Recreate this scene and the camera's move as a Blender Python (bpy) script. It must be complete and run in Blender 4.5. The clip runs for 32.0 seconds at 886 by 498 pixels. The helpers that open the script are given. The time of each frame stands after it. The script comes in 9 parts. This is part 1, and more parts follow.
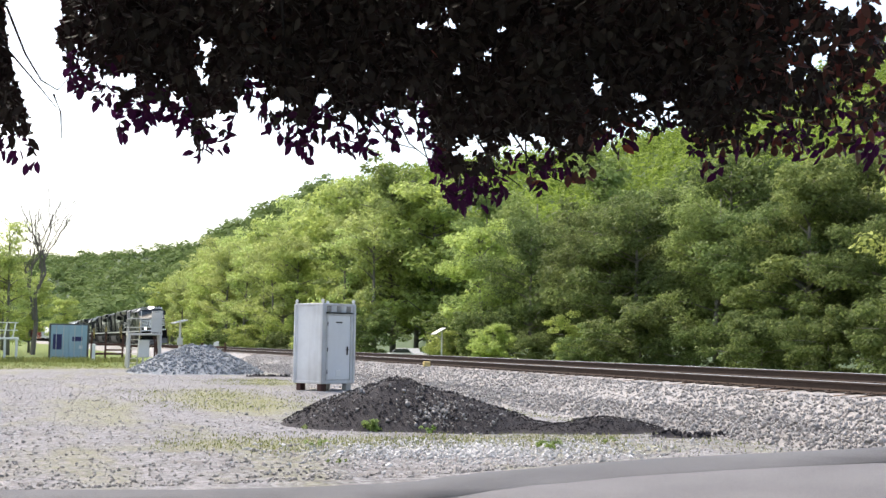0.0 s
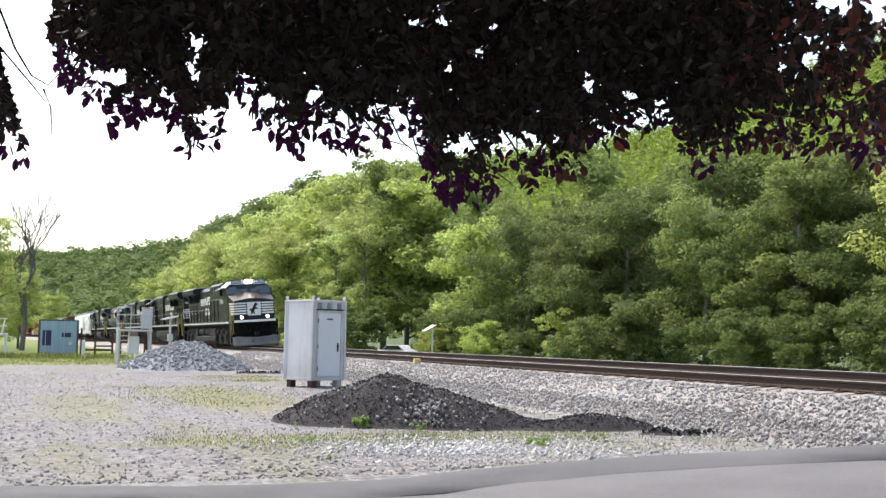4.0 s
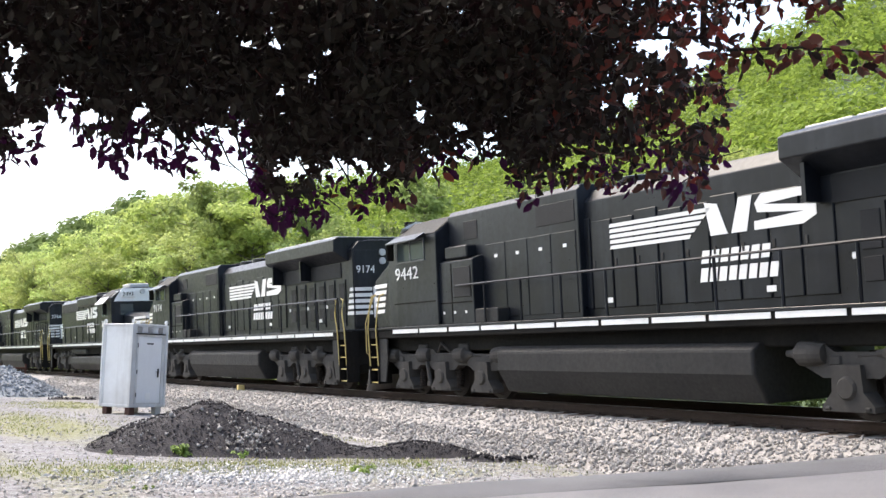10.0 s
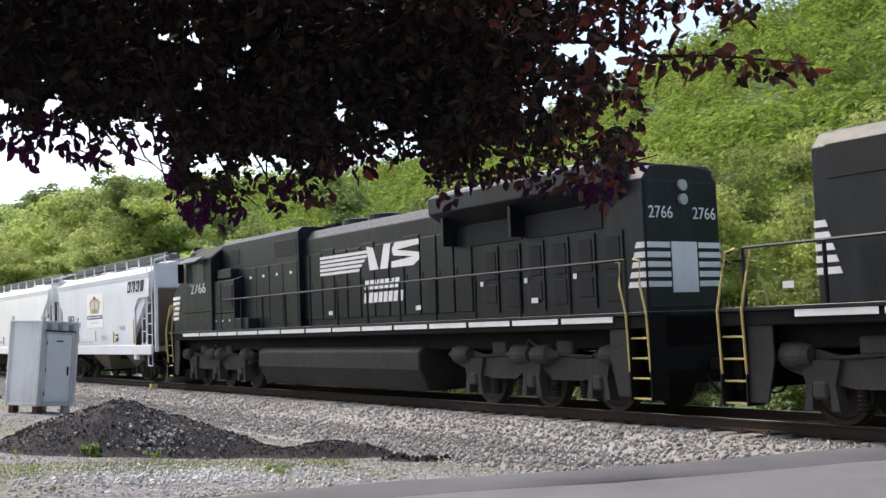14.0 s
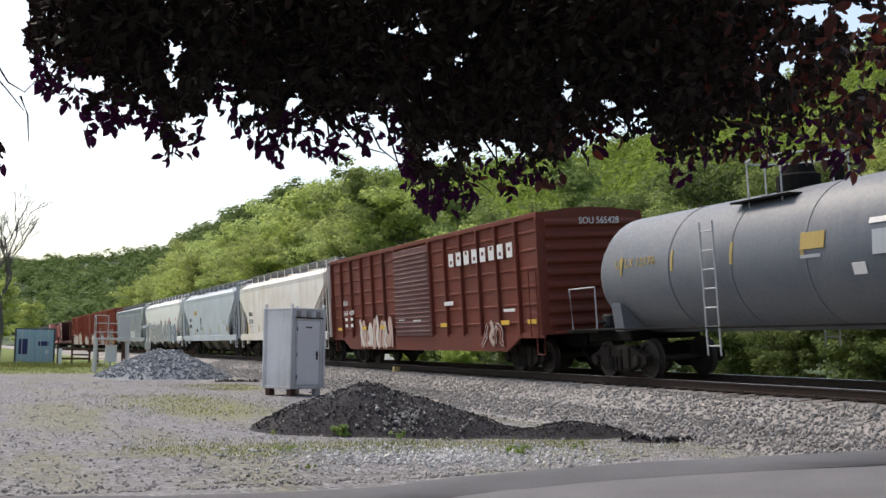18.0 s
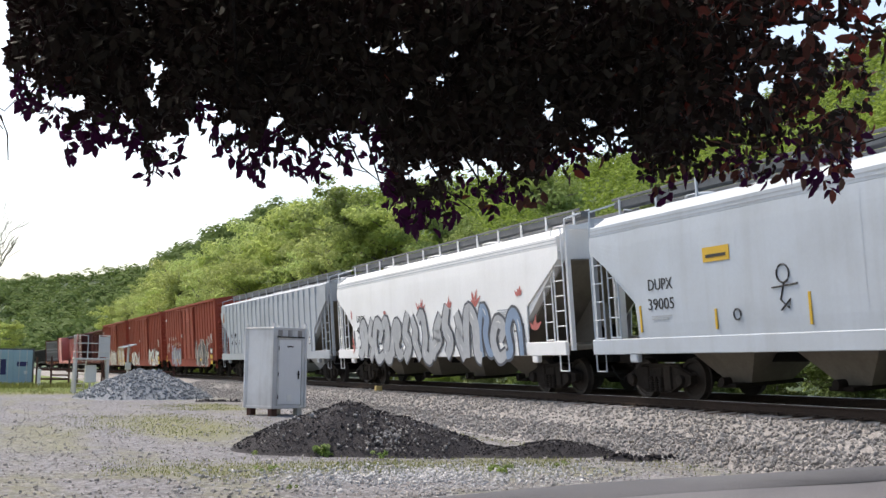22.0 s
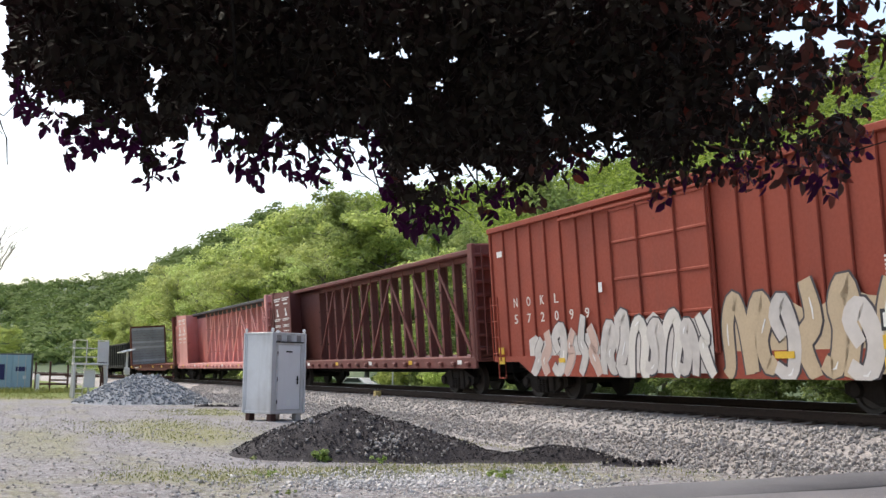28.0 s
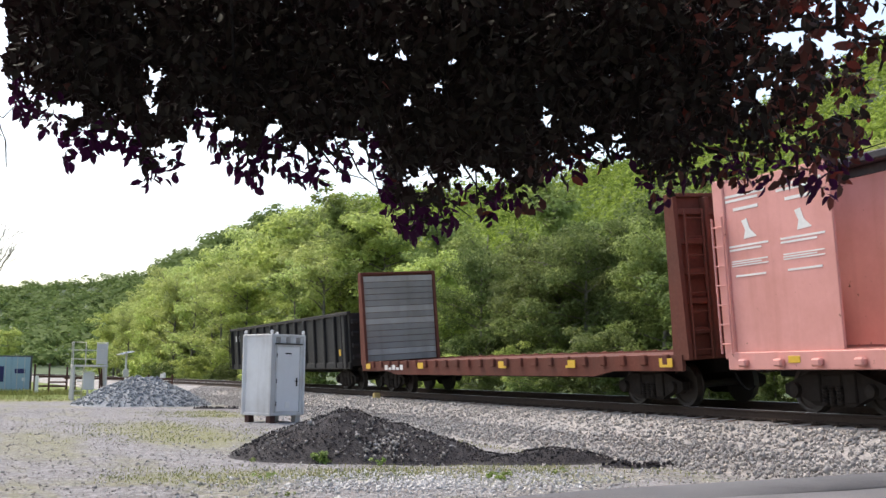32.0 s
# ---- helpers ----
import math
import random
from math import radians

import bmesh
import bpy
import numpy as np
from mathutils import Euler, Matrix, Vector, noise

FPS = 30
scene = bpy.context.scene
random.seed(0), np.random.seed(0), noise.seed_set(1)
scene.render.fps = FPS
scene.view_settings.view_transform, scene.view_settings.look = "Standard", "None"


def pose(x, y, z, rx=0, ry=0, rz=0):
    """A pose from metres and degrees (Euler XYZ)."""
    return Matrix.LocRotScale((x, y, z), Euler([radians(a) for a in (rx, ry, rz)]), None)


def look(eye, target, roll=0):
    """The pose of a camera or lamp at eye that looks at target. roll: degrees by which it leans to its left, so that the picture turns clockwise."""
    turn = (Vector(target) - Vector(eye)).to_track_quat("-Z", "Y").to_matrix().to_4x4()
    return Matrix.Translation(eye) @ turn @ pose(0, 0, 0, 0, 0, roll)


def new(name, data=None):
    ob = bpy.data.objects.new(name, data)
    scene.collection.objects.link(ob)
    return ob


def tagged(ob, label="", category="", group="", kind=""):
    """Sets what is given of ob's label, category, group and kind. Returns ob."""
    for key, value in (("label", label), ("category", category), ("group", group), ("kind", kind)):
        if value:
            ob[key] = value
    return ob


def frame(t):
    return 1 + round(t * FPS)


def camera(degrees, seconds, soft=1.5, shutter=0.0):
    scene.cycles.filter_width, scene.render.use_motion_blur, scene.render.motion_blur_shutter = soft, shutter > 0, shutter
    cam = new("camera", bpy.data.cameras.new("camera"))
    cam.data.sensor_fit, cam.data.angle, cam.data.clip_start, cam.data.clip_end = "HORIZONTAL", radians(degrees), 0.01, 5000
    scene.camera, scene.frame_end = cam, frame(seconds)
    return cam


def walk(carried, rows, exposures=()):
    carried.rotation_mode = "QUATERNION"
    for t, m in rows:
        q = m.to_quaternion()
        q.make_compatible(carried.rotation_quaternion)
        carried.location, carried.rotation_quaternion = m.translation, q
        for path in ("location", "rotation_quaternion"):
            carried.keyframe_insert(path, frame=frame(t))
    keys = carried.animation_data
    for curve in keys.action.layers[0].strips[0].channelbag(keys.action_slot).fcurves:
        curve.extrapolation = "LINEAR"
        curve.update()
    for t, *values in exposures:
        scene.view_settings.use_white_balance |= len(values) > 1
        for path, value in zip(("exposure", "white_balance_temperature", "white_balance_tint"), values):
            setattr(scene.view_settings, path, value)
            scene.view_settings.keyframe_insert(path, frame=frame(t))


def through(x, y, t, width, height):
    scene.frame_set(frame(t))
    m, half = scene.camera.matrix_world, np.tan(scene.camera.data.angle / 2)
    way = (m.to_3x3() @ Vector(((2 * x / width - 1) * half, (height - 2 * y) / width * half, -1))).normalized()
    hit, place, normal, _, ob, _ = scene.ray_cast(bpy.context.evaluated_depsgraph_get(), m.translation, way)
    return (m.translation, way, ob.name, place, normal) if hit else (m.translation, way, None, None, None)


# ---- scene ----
cam = camera(44.75, 32.0, soft=1.5)
EYE = 1.45
TURNS = [  # seconds, tilt, lean, heading of the camera on its tripod
    (0.0, 95.02, -0.70, 70.24),
    (0.5, 95.25, -0.74, 70.17),
    (1.0, 95.25, -1.06, 70.06),
    (1.5, 95.13, -0.94, 69.96),
    (2.0, 94.91, -0.98, 69.92),
    (2.5, 94.88, -0.96, 69.88),
    (3.0, 94.87, -0.88, 69.82),
    (3.5, 94.87, -0.86, 69.77),
    (5.5, 94.93, -0.84, 69.19),
    (6.0, 94.96, -0.87, 68.45),
    (6.5, 95.00, -0.85, 67.43),
    (7.0, 95.07, -0.87, 65.94),
    (7.5, 95.33, -1.04, 64.04),
    (8.0, 95.79, -0.75, 62.49),
    (8.5, 95.91, -0.68, 61.86),
    (9.0, 96.24, -0.63, 61.51),
    (9.5, 96.37, -0.95, 61.08),
    (10.0, 96.46, -1.27, 60.56),
    (10.5, 96.52, -1.53, 59.69),
    (11.0, 96.54, -1.54, 57.68),
    (11.5, 96.51, -1.39, 57.31),
    (12.0, 96.56, -1.35, 56.94),
    (12.5, 96.55, -1.55, 56.59),
    (13.0, 96.53, -1.44, 56.30),
    (13.5, 96.52, -1.45, 56.31),
    (15.5, 96.75, -1.78, 54.56),
    (16.0, 96.77, -1.71, 54.00),
    (16.5, 96.50, -1.27, 58.26),
    (17.0, 95.21, -1.27, 65.56),
    (17.5, 95.03, -1.00, 67.93),
    (18.0, 95.31, -0.76, 68.65),
    (18.5, 95.82, -0.82, 68.73),
    (19.0, 95.89, -0.74, 68.64),
    (19.5, 96.01, -0.68, 67.85),
    (20.0, 96.14, -0.62, 67.74),
    (20.5, 96.20, -0.57, 67.74),
    (21.0, 96.24, -0.55, 67.70),
    (21.5, 96.28, -0.54, 67.70),
    (22.0, 96.32, -0.56, 67.70),
    (22.5, 96.34, -0.58, 67.70),
    (23.0, 96.37, -0.54, 67.70),
    (23.5, 96.41, -0.56, 67.70),
    (24.0, 96.42, -0.56, 67.69),
    (24.5, 96.44, -0.60, 67.69),
    (25.0, 96.47, -0.60, 67.67),
    (25.5, 96.50, -0.56, 67.66),
    (27.5, 96.56, -0.56, 67.65),
    (28.0, 96.59, -0.58, 67.65),
    (28.5, 96.59, -0.58, 67.63),
    (29.0, 96.60, -0.59, 67.62),
    (29.5, 96.61, -0.60, 67.61),
    (30.0, 96.63, -0.56, 67.61),
    (30.5, 96.63, -0.55, 67.60),
    (31.0, 96.64, -0.52, 67.57),
    (31.5, 96.64, -0.52, 67.57),
    (32.0, 96.68, -0.53, 67.61),
]
EXPOSURES = [(t, e, 6950, 10) for t, e in ((0, 1.5), (7, 1.5), (8.5, 1.65), (10, 1.8), (11, 1.75), (13, 1.22), (15.6, 0.95), (16.2, 0.7), (17, 0.46), (18, 0.74), (19, 0.9), (21, 1.0), (22, 0.95), (23, 0.76), (24, 0.8), (25, 1.0), (28, 1.1), (29, 1.06), (30, 1.0), (31, 0.98), (32, 1.18))]
walk(cam, [(t, pose(0, 0, EYE, rx, ry, rz)) for t, rx, ry, rz in TURNS], EXPOSURES)

# ---- light ----
SUN_EL, SUN_AZ = 58.0, 205.0  # degrees; azimuth from +X, counter-clockwise
world = bpy.data.worlds.new("sky")
scene.world = world
world.use_nodes = True
wn = world.node_tree.nodes
sky = wn.new("ShaderNodeTexSky")
sky.sky_type, sky.sun_disc = "NISHITA", False
sky.sun_elevation, sky.sun_rotation = radians(SUN_EL), radians(90 - SUN_AZ)
sky.air_density, sky.dust_density, sky.ozone_density = 1.0, 3.0, 0.6
wn["Background"].inputs[1].default_value = 0.15
world.node_tree.links.new(sky.outputs[0], wn["Background"].inputs[0])
lamp = bpy.data.lights.new("sun", "SUN")
lamp.energy, lamp.angle, lamp.color = 1.3, radians(20), (1.0, 0.96, 0.9)
sun = new("sun", lamp)
sun_dir = Vector((math.cos(radians(SUN_AZ)) * math.cos(radians(SUN_EL)), math.sin(radians(SUN_AZ)) * math.cos(radians(SUN_EL)), math.sin(radians(SUN_EL))))
sun.matrix_world = look(sun_dir * 60, (0, 0, 0))

# ---- mesh tools ----
class Shape:
    """Collects vertices and faces of one mesh."""

    def __init__(self):
        self.v, self.f = [], []

    def add(self, vs, fs):
        n = len(self.v)
        self.v += [tuple(p) for p in vs]
        self.f += [tuple(i + n for i in f) for f in fs]
        return self

    def box(self, x0, x1, y0, y1, z0, z1):
        return self.add([(x, y, z) for x in (x0, x1) for y in (y0, y1) for z in (z0, z1)],
                        [(0, 1, 3, 2), (4, 6, 7, 5), (0, 4, 5, 1), (2, 3, 7, 6), (0, 2, 6, 4), (1, 5, 7, 3)])

    def soft(self, x0, x1, y0, y1, z0, z1, b=0.03):
        """A box with chamfered edges."""
        (x0, x1), (y0, y1), (z0, z1) = sorted((x0, x1)), sorted((y0, y1)), sorted((z0, z1))
        c, h = Vector(((x0 + x1) / 2, (y0 + y1) / 2, (z0 + z1) / 2)), ((x1 - x0) / 2, (y1 - y0) / 2, (z1 - z0) / 2)
        b = min(b, *[k * 0.9 for k in h])
        vs, ids = [], {}
        for sx in (-1, 1):
            for sy in (-1, 1):
                for sz in (-1, 1):
                    for k in range(3):
                        p = [sx * (h[0] - b), sy * (h[1] - b), sz * (h[2] - b)]
                        p[k] = (sx, sy, sz)[k] * h[k]
                        ids[sx, sy, sz, k] = len(vs)
                        vs.append(c + Vector(p))
        fs = []
        for k in range(3):
            i, j = [(1, 2), (2, 0), (0, 1)][k]
            for s in (-1, 1):
                q = []
                for a, d in ((-1, -1), (1, -1), (1, 1), (-1, 1)):
                    t = [0, 0, 0]
                    t[k], t[i], t[j] = s, a, d
                    q.append(ids[(*t, k)])
                fs.append(q if s > 0 else q[::-1])
            for a in (-1, 1):
                for d in (-1, 1):
                    lo, hi = [0, 0, 0], [0, 0, 0]
                    lo[i] = hi[i] = a
                    lo[j] = hi[j] = d
                    lo[k], hi[k] = -1, 1
                    q = [ids[(*lo, i)], ids[(*hi, i)], ids[(*hi, j)], ids[(*lo, j)]]
                    fs.append(q if a * d < 0 else q[::-1])
        for sx in (-1, 1):
            for sy in (-1, 1):
                for sz in (-1, 1):
                    q = [ids[sx, sy, sz, k] for k in range(3)]
                    fs.append(q if sx * sy * sz > 0 else q[::-1])
        return self.add(vs, fs)

    def loft(self, rings, caps=True, close=True):
        """Rings of equally many points, joined one to the next."""
        n, vs, fs = len(rings[0]), [p for r in rings for p in r], []
        for a in range(len(rings) - 1):
            for b in range(n if close else n - 1):
                c = (b + 1) % n
                fs.append((a * n + b, a * n + c, (a + 1) * n + c, (a + 1) * n + b))
        if caps:
            fs += [tuple(range(n))[::-1], tuple(range((len(rings) - 1) * n, len(rings) * n))]
        return self.add(vs, fs)

    def along_x(self, outline, x0, x1):
        """An outline of (y, z) pushed along x."""
        return self.loft([[(x, y, z) for y, z in outline] for x in (x0, x1)])

    def along_y(self, outline, y0, y1):
        """An outline of (x, z) pushed along y."""
        return self.loft([[(x, y, z) for x, z in outline] for y in (y0, y1)])

    def tube(self, points, r, n=6, r1=None):
        """A round bar along points, tapering to r1."""
        points = [Vector(p) for p in points]
        rings, m = [], len(points)
        for i, p in enumerate(points):
            d = (points[min(i + 1, m - 1)] - points[max(i - 1, 0)]).normalized()
            u = d.cross(Vector((0, 0, 1)) if abs(d.z) < 0.9 else Vector((1, 0, 0))).normalized()
            w = u.cross(d)
            k = r if r1 is None else r + (r1 - r) * i / (m - 1)
            rings.append([p + (u * math.cos(a) + w * math.sin(a)) * k for a in [2 * math.pi * j / n for j in range(n)]])
        return self.loft(rings)

    def lathe(self, profile, n=20, axis="y", at=(0, 0, 0)):
        """A profile of (offset along the axis, radius) turned round the axis."""
        rings = []
        for o, r in profile:
            ring = []
            for j in range(n):
                a = 2 * math.pi * j / n
                c, s = r * math.cos(a), r * math.sin(a)
                ring.append({"x": (at[0] + o, at[1] + c, at[2] + s), "y": (at[0] + s, at[1] + o, at[2] + c), "z": (at[0] + c, at[1] + s, at[2] + o)}[axis])
            rings.append(ring)
        return self.loft(rings)

    def mesh(self, name, material, smooth=False):
        me = bpy.data.meshes.new(name)
        me.from_pydata(self.v, [], self.f)
        if smooth:
            me.polygons.foreach_set("use_smooth", [True] * len(me.polygons))
        me.materials.append(material)
        bm = bmesh.new()
        bm.from_mesh(me)
        if len(bm.faces) < 20000:
            bmesh.ops.recalc_face_normals(bm, faces=bm.faces)
        bm.to_mesh(me)
        bm.free()
        return me


def raw_mesh(name, verts, quads, material):
    """A mesh straight from arrays of vertices and quads."""
    me = bpy.data.meshes.new(name)
    n, k = len(verts), len(quads)
    me.vertices.add(n)
    me.vertices.foreach_set("co", np.asarray(verts, dtype=np.float32).ravel())
    me.loops.add(k * 4)
    me.loops.foreach_set("vertex_index", np.asarray(quads, dtype=np.int32).ravel())
    me.polygons.add(k)
    me.polygons.foreach_set("loop_start", np.arange(0, k * 4, 4, dtype=np.int32))
    me.update(calc_edges=True)
    me.materials.append(material)
    return me


def part(name, shape, material, parent, label="", smooth=False, at=None, bevel=0.0):
    """One mesh object under a thing or a part. shape: a Shape or a mesh to share."""
    me = shape if isinstance(shape, bpy.types.Mesh) else shape.mesh(name, material, smooth)
    ob = new(name, me)
    ob.parent = parent
    if at is not None:
        ob.matrix_basis = at
    if bevel:
        mod = ob.modifiers.new("bevel", "BEVEL")
        mod.width, mod.segments, mod.limit_method, mod.angle_limit = bevel, 2, "ANGLE", radians(35)
    if label:
        tagged(ob, label)
    return ob


def thing(name, label, category, m=None, group="", kind=""):
    ob = new(name)
    ob.empty_display_size = 0.3
    if m is not None:
        ob.matrix_basis = m
    return tagged(ob, label, category, group, kind)


def solid(name, shape, material, label, category="", kind="", group="", smooth=False, m=None, bevel=0.0):
    """A top-level thing of one mesh."""
    ob = part(name, shape, material, None, "", smooth, m, bevel)
    return tagged(ob, label, category, group, kind)


FONT_SHAPES = {}


def lettering(text, size, material, parent, at, name="lettering", depth=0.004, width=None, shear=0.0):
    """Raised letters, upright in the plane y = 0, facing -y, centred on their place."""
    key = (text, size, material.name, width, shear)
    if key not in FONT_SHAPES:
        cu = bpy.data.curves.new("letters", "FONT")
        cu.body, cu.size, cu.align_x, cu.align_y, cu.extrude, cu.shear = text, size * 1.38, "CENTER", "CENTER", depth, shear
        cu.resolution_u = 3
        tmp = bpy.data.objects.new("letters", cu)
        scene.collection.objects.link(tmp)
        bpy.context.view_layer.update()
        me = bpy.data.meshes.new_from_object(tmp.evaluated_get(bpy.context.evaluated_depsgraph_get()))
        bpy.data.objects.remove(tmp)
        if width:
            span = max(v.co.x for v in me.vertices) - min(v.co.x for v in me.vertices)
            me.transform(Matrix.Diagonal((width / span, 1, 1, 1)))
        me.transform(Euler((radians(90), 0, 0)).to_matrix().to_4x4())
        me.materials.clear()
        me.materials.append(material)
        FONT_SHAPES[key] = me
    ob = new(name, FONT_SHAPES[key])
    ob.parent = parent
    ob.matrix_basis = at
    return ob


# ---- materials ----
def material(name):
    m = bpy.data.materials.new(name)
    m.use_nodes = True
    n = m.node_tree.nodes
    return m, n, m.node_tree.links, n["Principled BSDF"]


def noise_node(n, links, coords, scale, detail=4.0, stretch=None, rough=0.55):
    t = n.new("ShaderNodeTexNoise")
    t.inputs["Scale"].default_value, t.inputs["Detail"].default_value, t.inputs["Roughness"].default_value = scale, detail, rough
    if stretch:
        mp = n.new("ShaderNodeMapping")
        mp.inputs["Scale"].default_value = stretch
        links.new(coords, mp.inputs["Vector"])
        coords = mp.outputs[0]
    links.new(coords, t.inputs["Vector"])
    return t.outputs["Fac"]


def ramp(n, links, value, lo, hi, a=0.0, b=1.0):
    r = n.new("ShaderNodeMapRange")
    r.inputs[1].default_value, r.inputs[2].default_value, r.inputs[3].default_value, r.inputs[4].default_value = lo, hi, a, b
    links.new(value, r.inputs[0])
    return r.outputs[0]


def mix(n, links, fac, a, b, kind="MIX"):
    x = n.new("ShaderNodeMix")
    x.data_type, x.blend_type = "RGBA", kind
    for k, val in ((0, fac), (6, a), (7, b)):
        if isinstance(val, (int, float)):
            x.inputs[k].default_value = val
        elif isinstance(val, tuple):
            x.inputs[k].default_value = (*val, 1.0)
        else:
            links.new(val, x.inputs[k])
    return x.outputs[2]


def bump(n, links, value, strength, distance, bsdf):
    b = n.new("ShaderNodeBump")
    b.inputs["Strength"].default_value, b.inputs["Distance"].default_value = strength, distance
    links.new(value, b.inputs["Height"])
    links.new(b.outputs[0], bsdf.inputs["Normal"])


def painted(name, base, dirt=(0.10, 0.085, 0.07), amount=0.5, rough=0.5, metal=0.0, streak=0.5, grain=14.0, relief=0.15, chips=0.0, chip=(0.12, 0.05, 0.025)):
    """Paint on metal with grime in blotches, run-down streaks and rust chips."""
    m, n, links, b = material(name)
    co = n.new("ShaderNodeTexCoord").outputs["Object"]
    big = ramp(n, links, noise_node(n, links, co, 0.7, 5), 0.38, 0.72)
    fine = noise_node(n, links, co, grain, 4)
    run = ramp(n, links, noise_node(n, links, co, 2.2, 4, (1.6, 1.6, 0.12)), 0.5, 0.75)
    k = n.new("ShaderNodeMath")
    k.operation, k.use_clamp = "MULTIPLY_ADD", True
    links.new(run, k.inputs[0])
    k.inputs[1].default_value = streak
    links.new(big, k.inputs[2])
    q = n.new("ShaderNodeMath")
    q.operation = "MULTIPLY"
    links.new(k.outputs[0], q.inputs[0])
    q.inputs[1].default_value = amount
    col = mix(n, links, q.outputs[0], base, dirt)
    col = mix(n, links, ramp(n, links, fine, 0.3, 0.75, 0.0, 0.35 if max(base) < 0.4 else 0.1), col, tuple(c * 0.6 for c in base))
    if chips:
        col = mix(n, links, ramp(n, links, noise_node(n, links, co, 5.0, 6, rough=0.7), 0.68 - chips * 0.2, 0.7 - chips * 0.2), col, chip)
    links.new(col, b.inputs["Base Color"])
    links.new(ramp(n, links, fine, 0.2, 0.8, rough - 0.1, rough + 0.15), b.inputs["Roughness"])
    b.inputs["Metallic"].default_value = metal
    b.inputs["Specular IOR Level"].default_value = 0.15 if rough >= 0.8 else 0.3 if max(base) < 0.02 or rough >= 0.65 else 0.5
    bump(n, links, fine, relief if max(base) < 0.4 else relief * 0.25, 0.01, b)
    return m


def plain(name, base, rough=0.5, metal=0.0, vary=0.25, scale=20.0, relief=0.1):
    """A surface with a little grain."""
    m, n, links, b = material(name)
    co = n.new("ShaderNodeTexCoord").outputs["Object"]
    f = noise_node(n, links, co, scale, 4)
    g = noise_node(n, links, co, scale * 0.08, 3)
    col = mix(n, links, ramp(n, links, f, 0.3, 0.75, 0.0, vary), base, tuple(c * 0.35 for c in base))
    col = mix(n, links, ramp(n, links, g, 0.35, 0.7, 0.0, vary), col, tuple(min(1, c * 1.35) for c in base))
    links.new(col, b.inputs["Base Color"])
    b.inputs["Roughness"].default_value, b.inputs["Metallic"].default_value = rough, metal
    bump(n, links, f, relief, 0.01, b)
    return m


def foliage(name, tones, through=0.3, rough=0.5, shine=0.3, patch=0.35, dark=0.6):
    """Leaves: tones from dark to light, differing from leaf to leaf and from clump to clump, partly translucent."""
    m, n, links, b = material(name)
    geo = n.new("ShaderNodeNewGeometry")
    info = n.new("ShaderNodeObjectInfo")
    cr = n.new("ShaderNodeValToRGB")
    e = cr.color_ramp.elements
    e[0].color, e[1].color = (*tones[0], 1), (*tones[-1], 1)
    for i, t in enumerate(tones[1:-1]):
        e.new((i + 1) / (len(tones) - 1)).color = (*t, 1)
    links.new(geo.outputs["Random Per Island"], cr.inputs[0])
    co = n.new("ShaderNodeTexCoord").outputs["Object"]
    g = noise_node(n, links, co, patch, 3)
    col = mix(n, links, ramp(n, links, g, 0.35, 0.68, 0.0, dark), cr.outputs[0], tones[0])
    hsv = n.new("ShaderNodeHueSaturation")
    links.new(ramp(n, links, info.outputs["Random"], 0, 1, 0.492, 0.514), hsv.inputs["Hue"])
    links.new(ramp(n, links, info.outputs["Random"], 0, 1, 0.9, 1.25), hsv.inputs["Value"])
    links.new(col, hsv.inputs["Color"])
    links.new(hsv.outputs[0], b.inputs["Base Color"])
    b.inputs["Roughness"].default_value = rough
    b.inputs["Specular IOR Level"].default_value = shine
    tr = n.new("ShaderNodeBsdfTranslucent")
    links.new(hsv.outputs[0], tr.inputs["Color"])
    ms = n.new("ShaderNodeMixShader")
    ms.inputs[0].default_value = through
    links.new(b.outputs[0], ms.inputs[1])
    links.new(tr.outputs[0], ms.inputs[2])
    links.new(ms.outputs[0], n["Material Output"].inputs["Surface"])
    return m

# ---- the line of the track ----
NEAR_Y, RAIL_Z, CANT, BEND, BEND_FAR, BREAK = 14.18, 0.85, 0.115 / 1.505, 0.0005, 0.0001, -70.0


def track(s):
    """Place and heading of the track's centre line, s metres along it from the point nearest to the camera."""
    if s >= BREAK:
        h = -BEND * s
        return math.sin(BEND * s) / BEND, NEAR_Y - (1 - math.cos(BEND * s)) / BEND, h
    x, y, h = track(BREAK)
    d = s - BREAK
    a = BEND_FAR * d
    lx, ly = math.sin(a) / BEND_FAR, -(1 - math.cos(a)) / BEND_FAR
    return x + lx * math.cos(h) - ly * math.sin(h), y + lx * math.sin(h) + ly * math.cos(h), h - a


def on_track(s, across=0.0, up=0.0):
    """A place beside the centre line; across: away from the camera; up: over the nearer rail's head, in the tilted plane."""
    x, y, h = track(s)
    o, z = across - CANT * up, up + CANT * (across + 0.7525)
    return Vector((x - math.sin(h) * o, y + math.cos(h) * o, RAIL_Z + z))


def track_pose(s):
    x, y, h = track(s)
    p = on_track(s)
    return Matrix.Translation(p) @ Matrix.Rotation(h, 4, "Z") @ Matrix.Rotation(math.atan(CANT), 4, "X")


def offset_of(x, y):
    """Roughly how far a place lies across the track (away from the camera positive)."""
    tx, ty, h = track(max(-900.0, min(200.0, x)))
    return (y - ty) * math.cos(h)


def blend(a, b, x):
    t = min(1.0, max(0.0, (x - a) / (b - a)))
    return t * t * (3 - 2 * t)


def road_edge(y):
    """x of the paved road's far edge at y."""
    return -11.2 + 0.45 * blend(-2, 4, y) + 3.3 * blend(4, 13, y) + 0.25 * math.sin(y * 0.9)


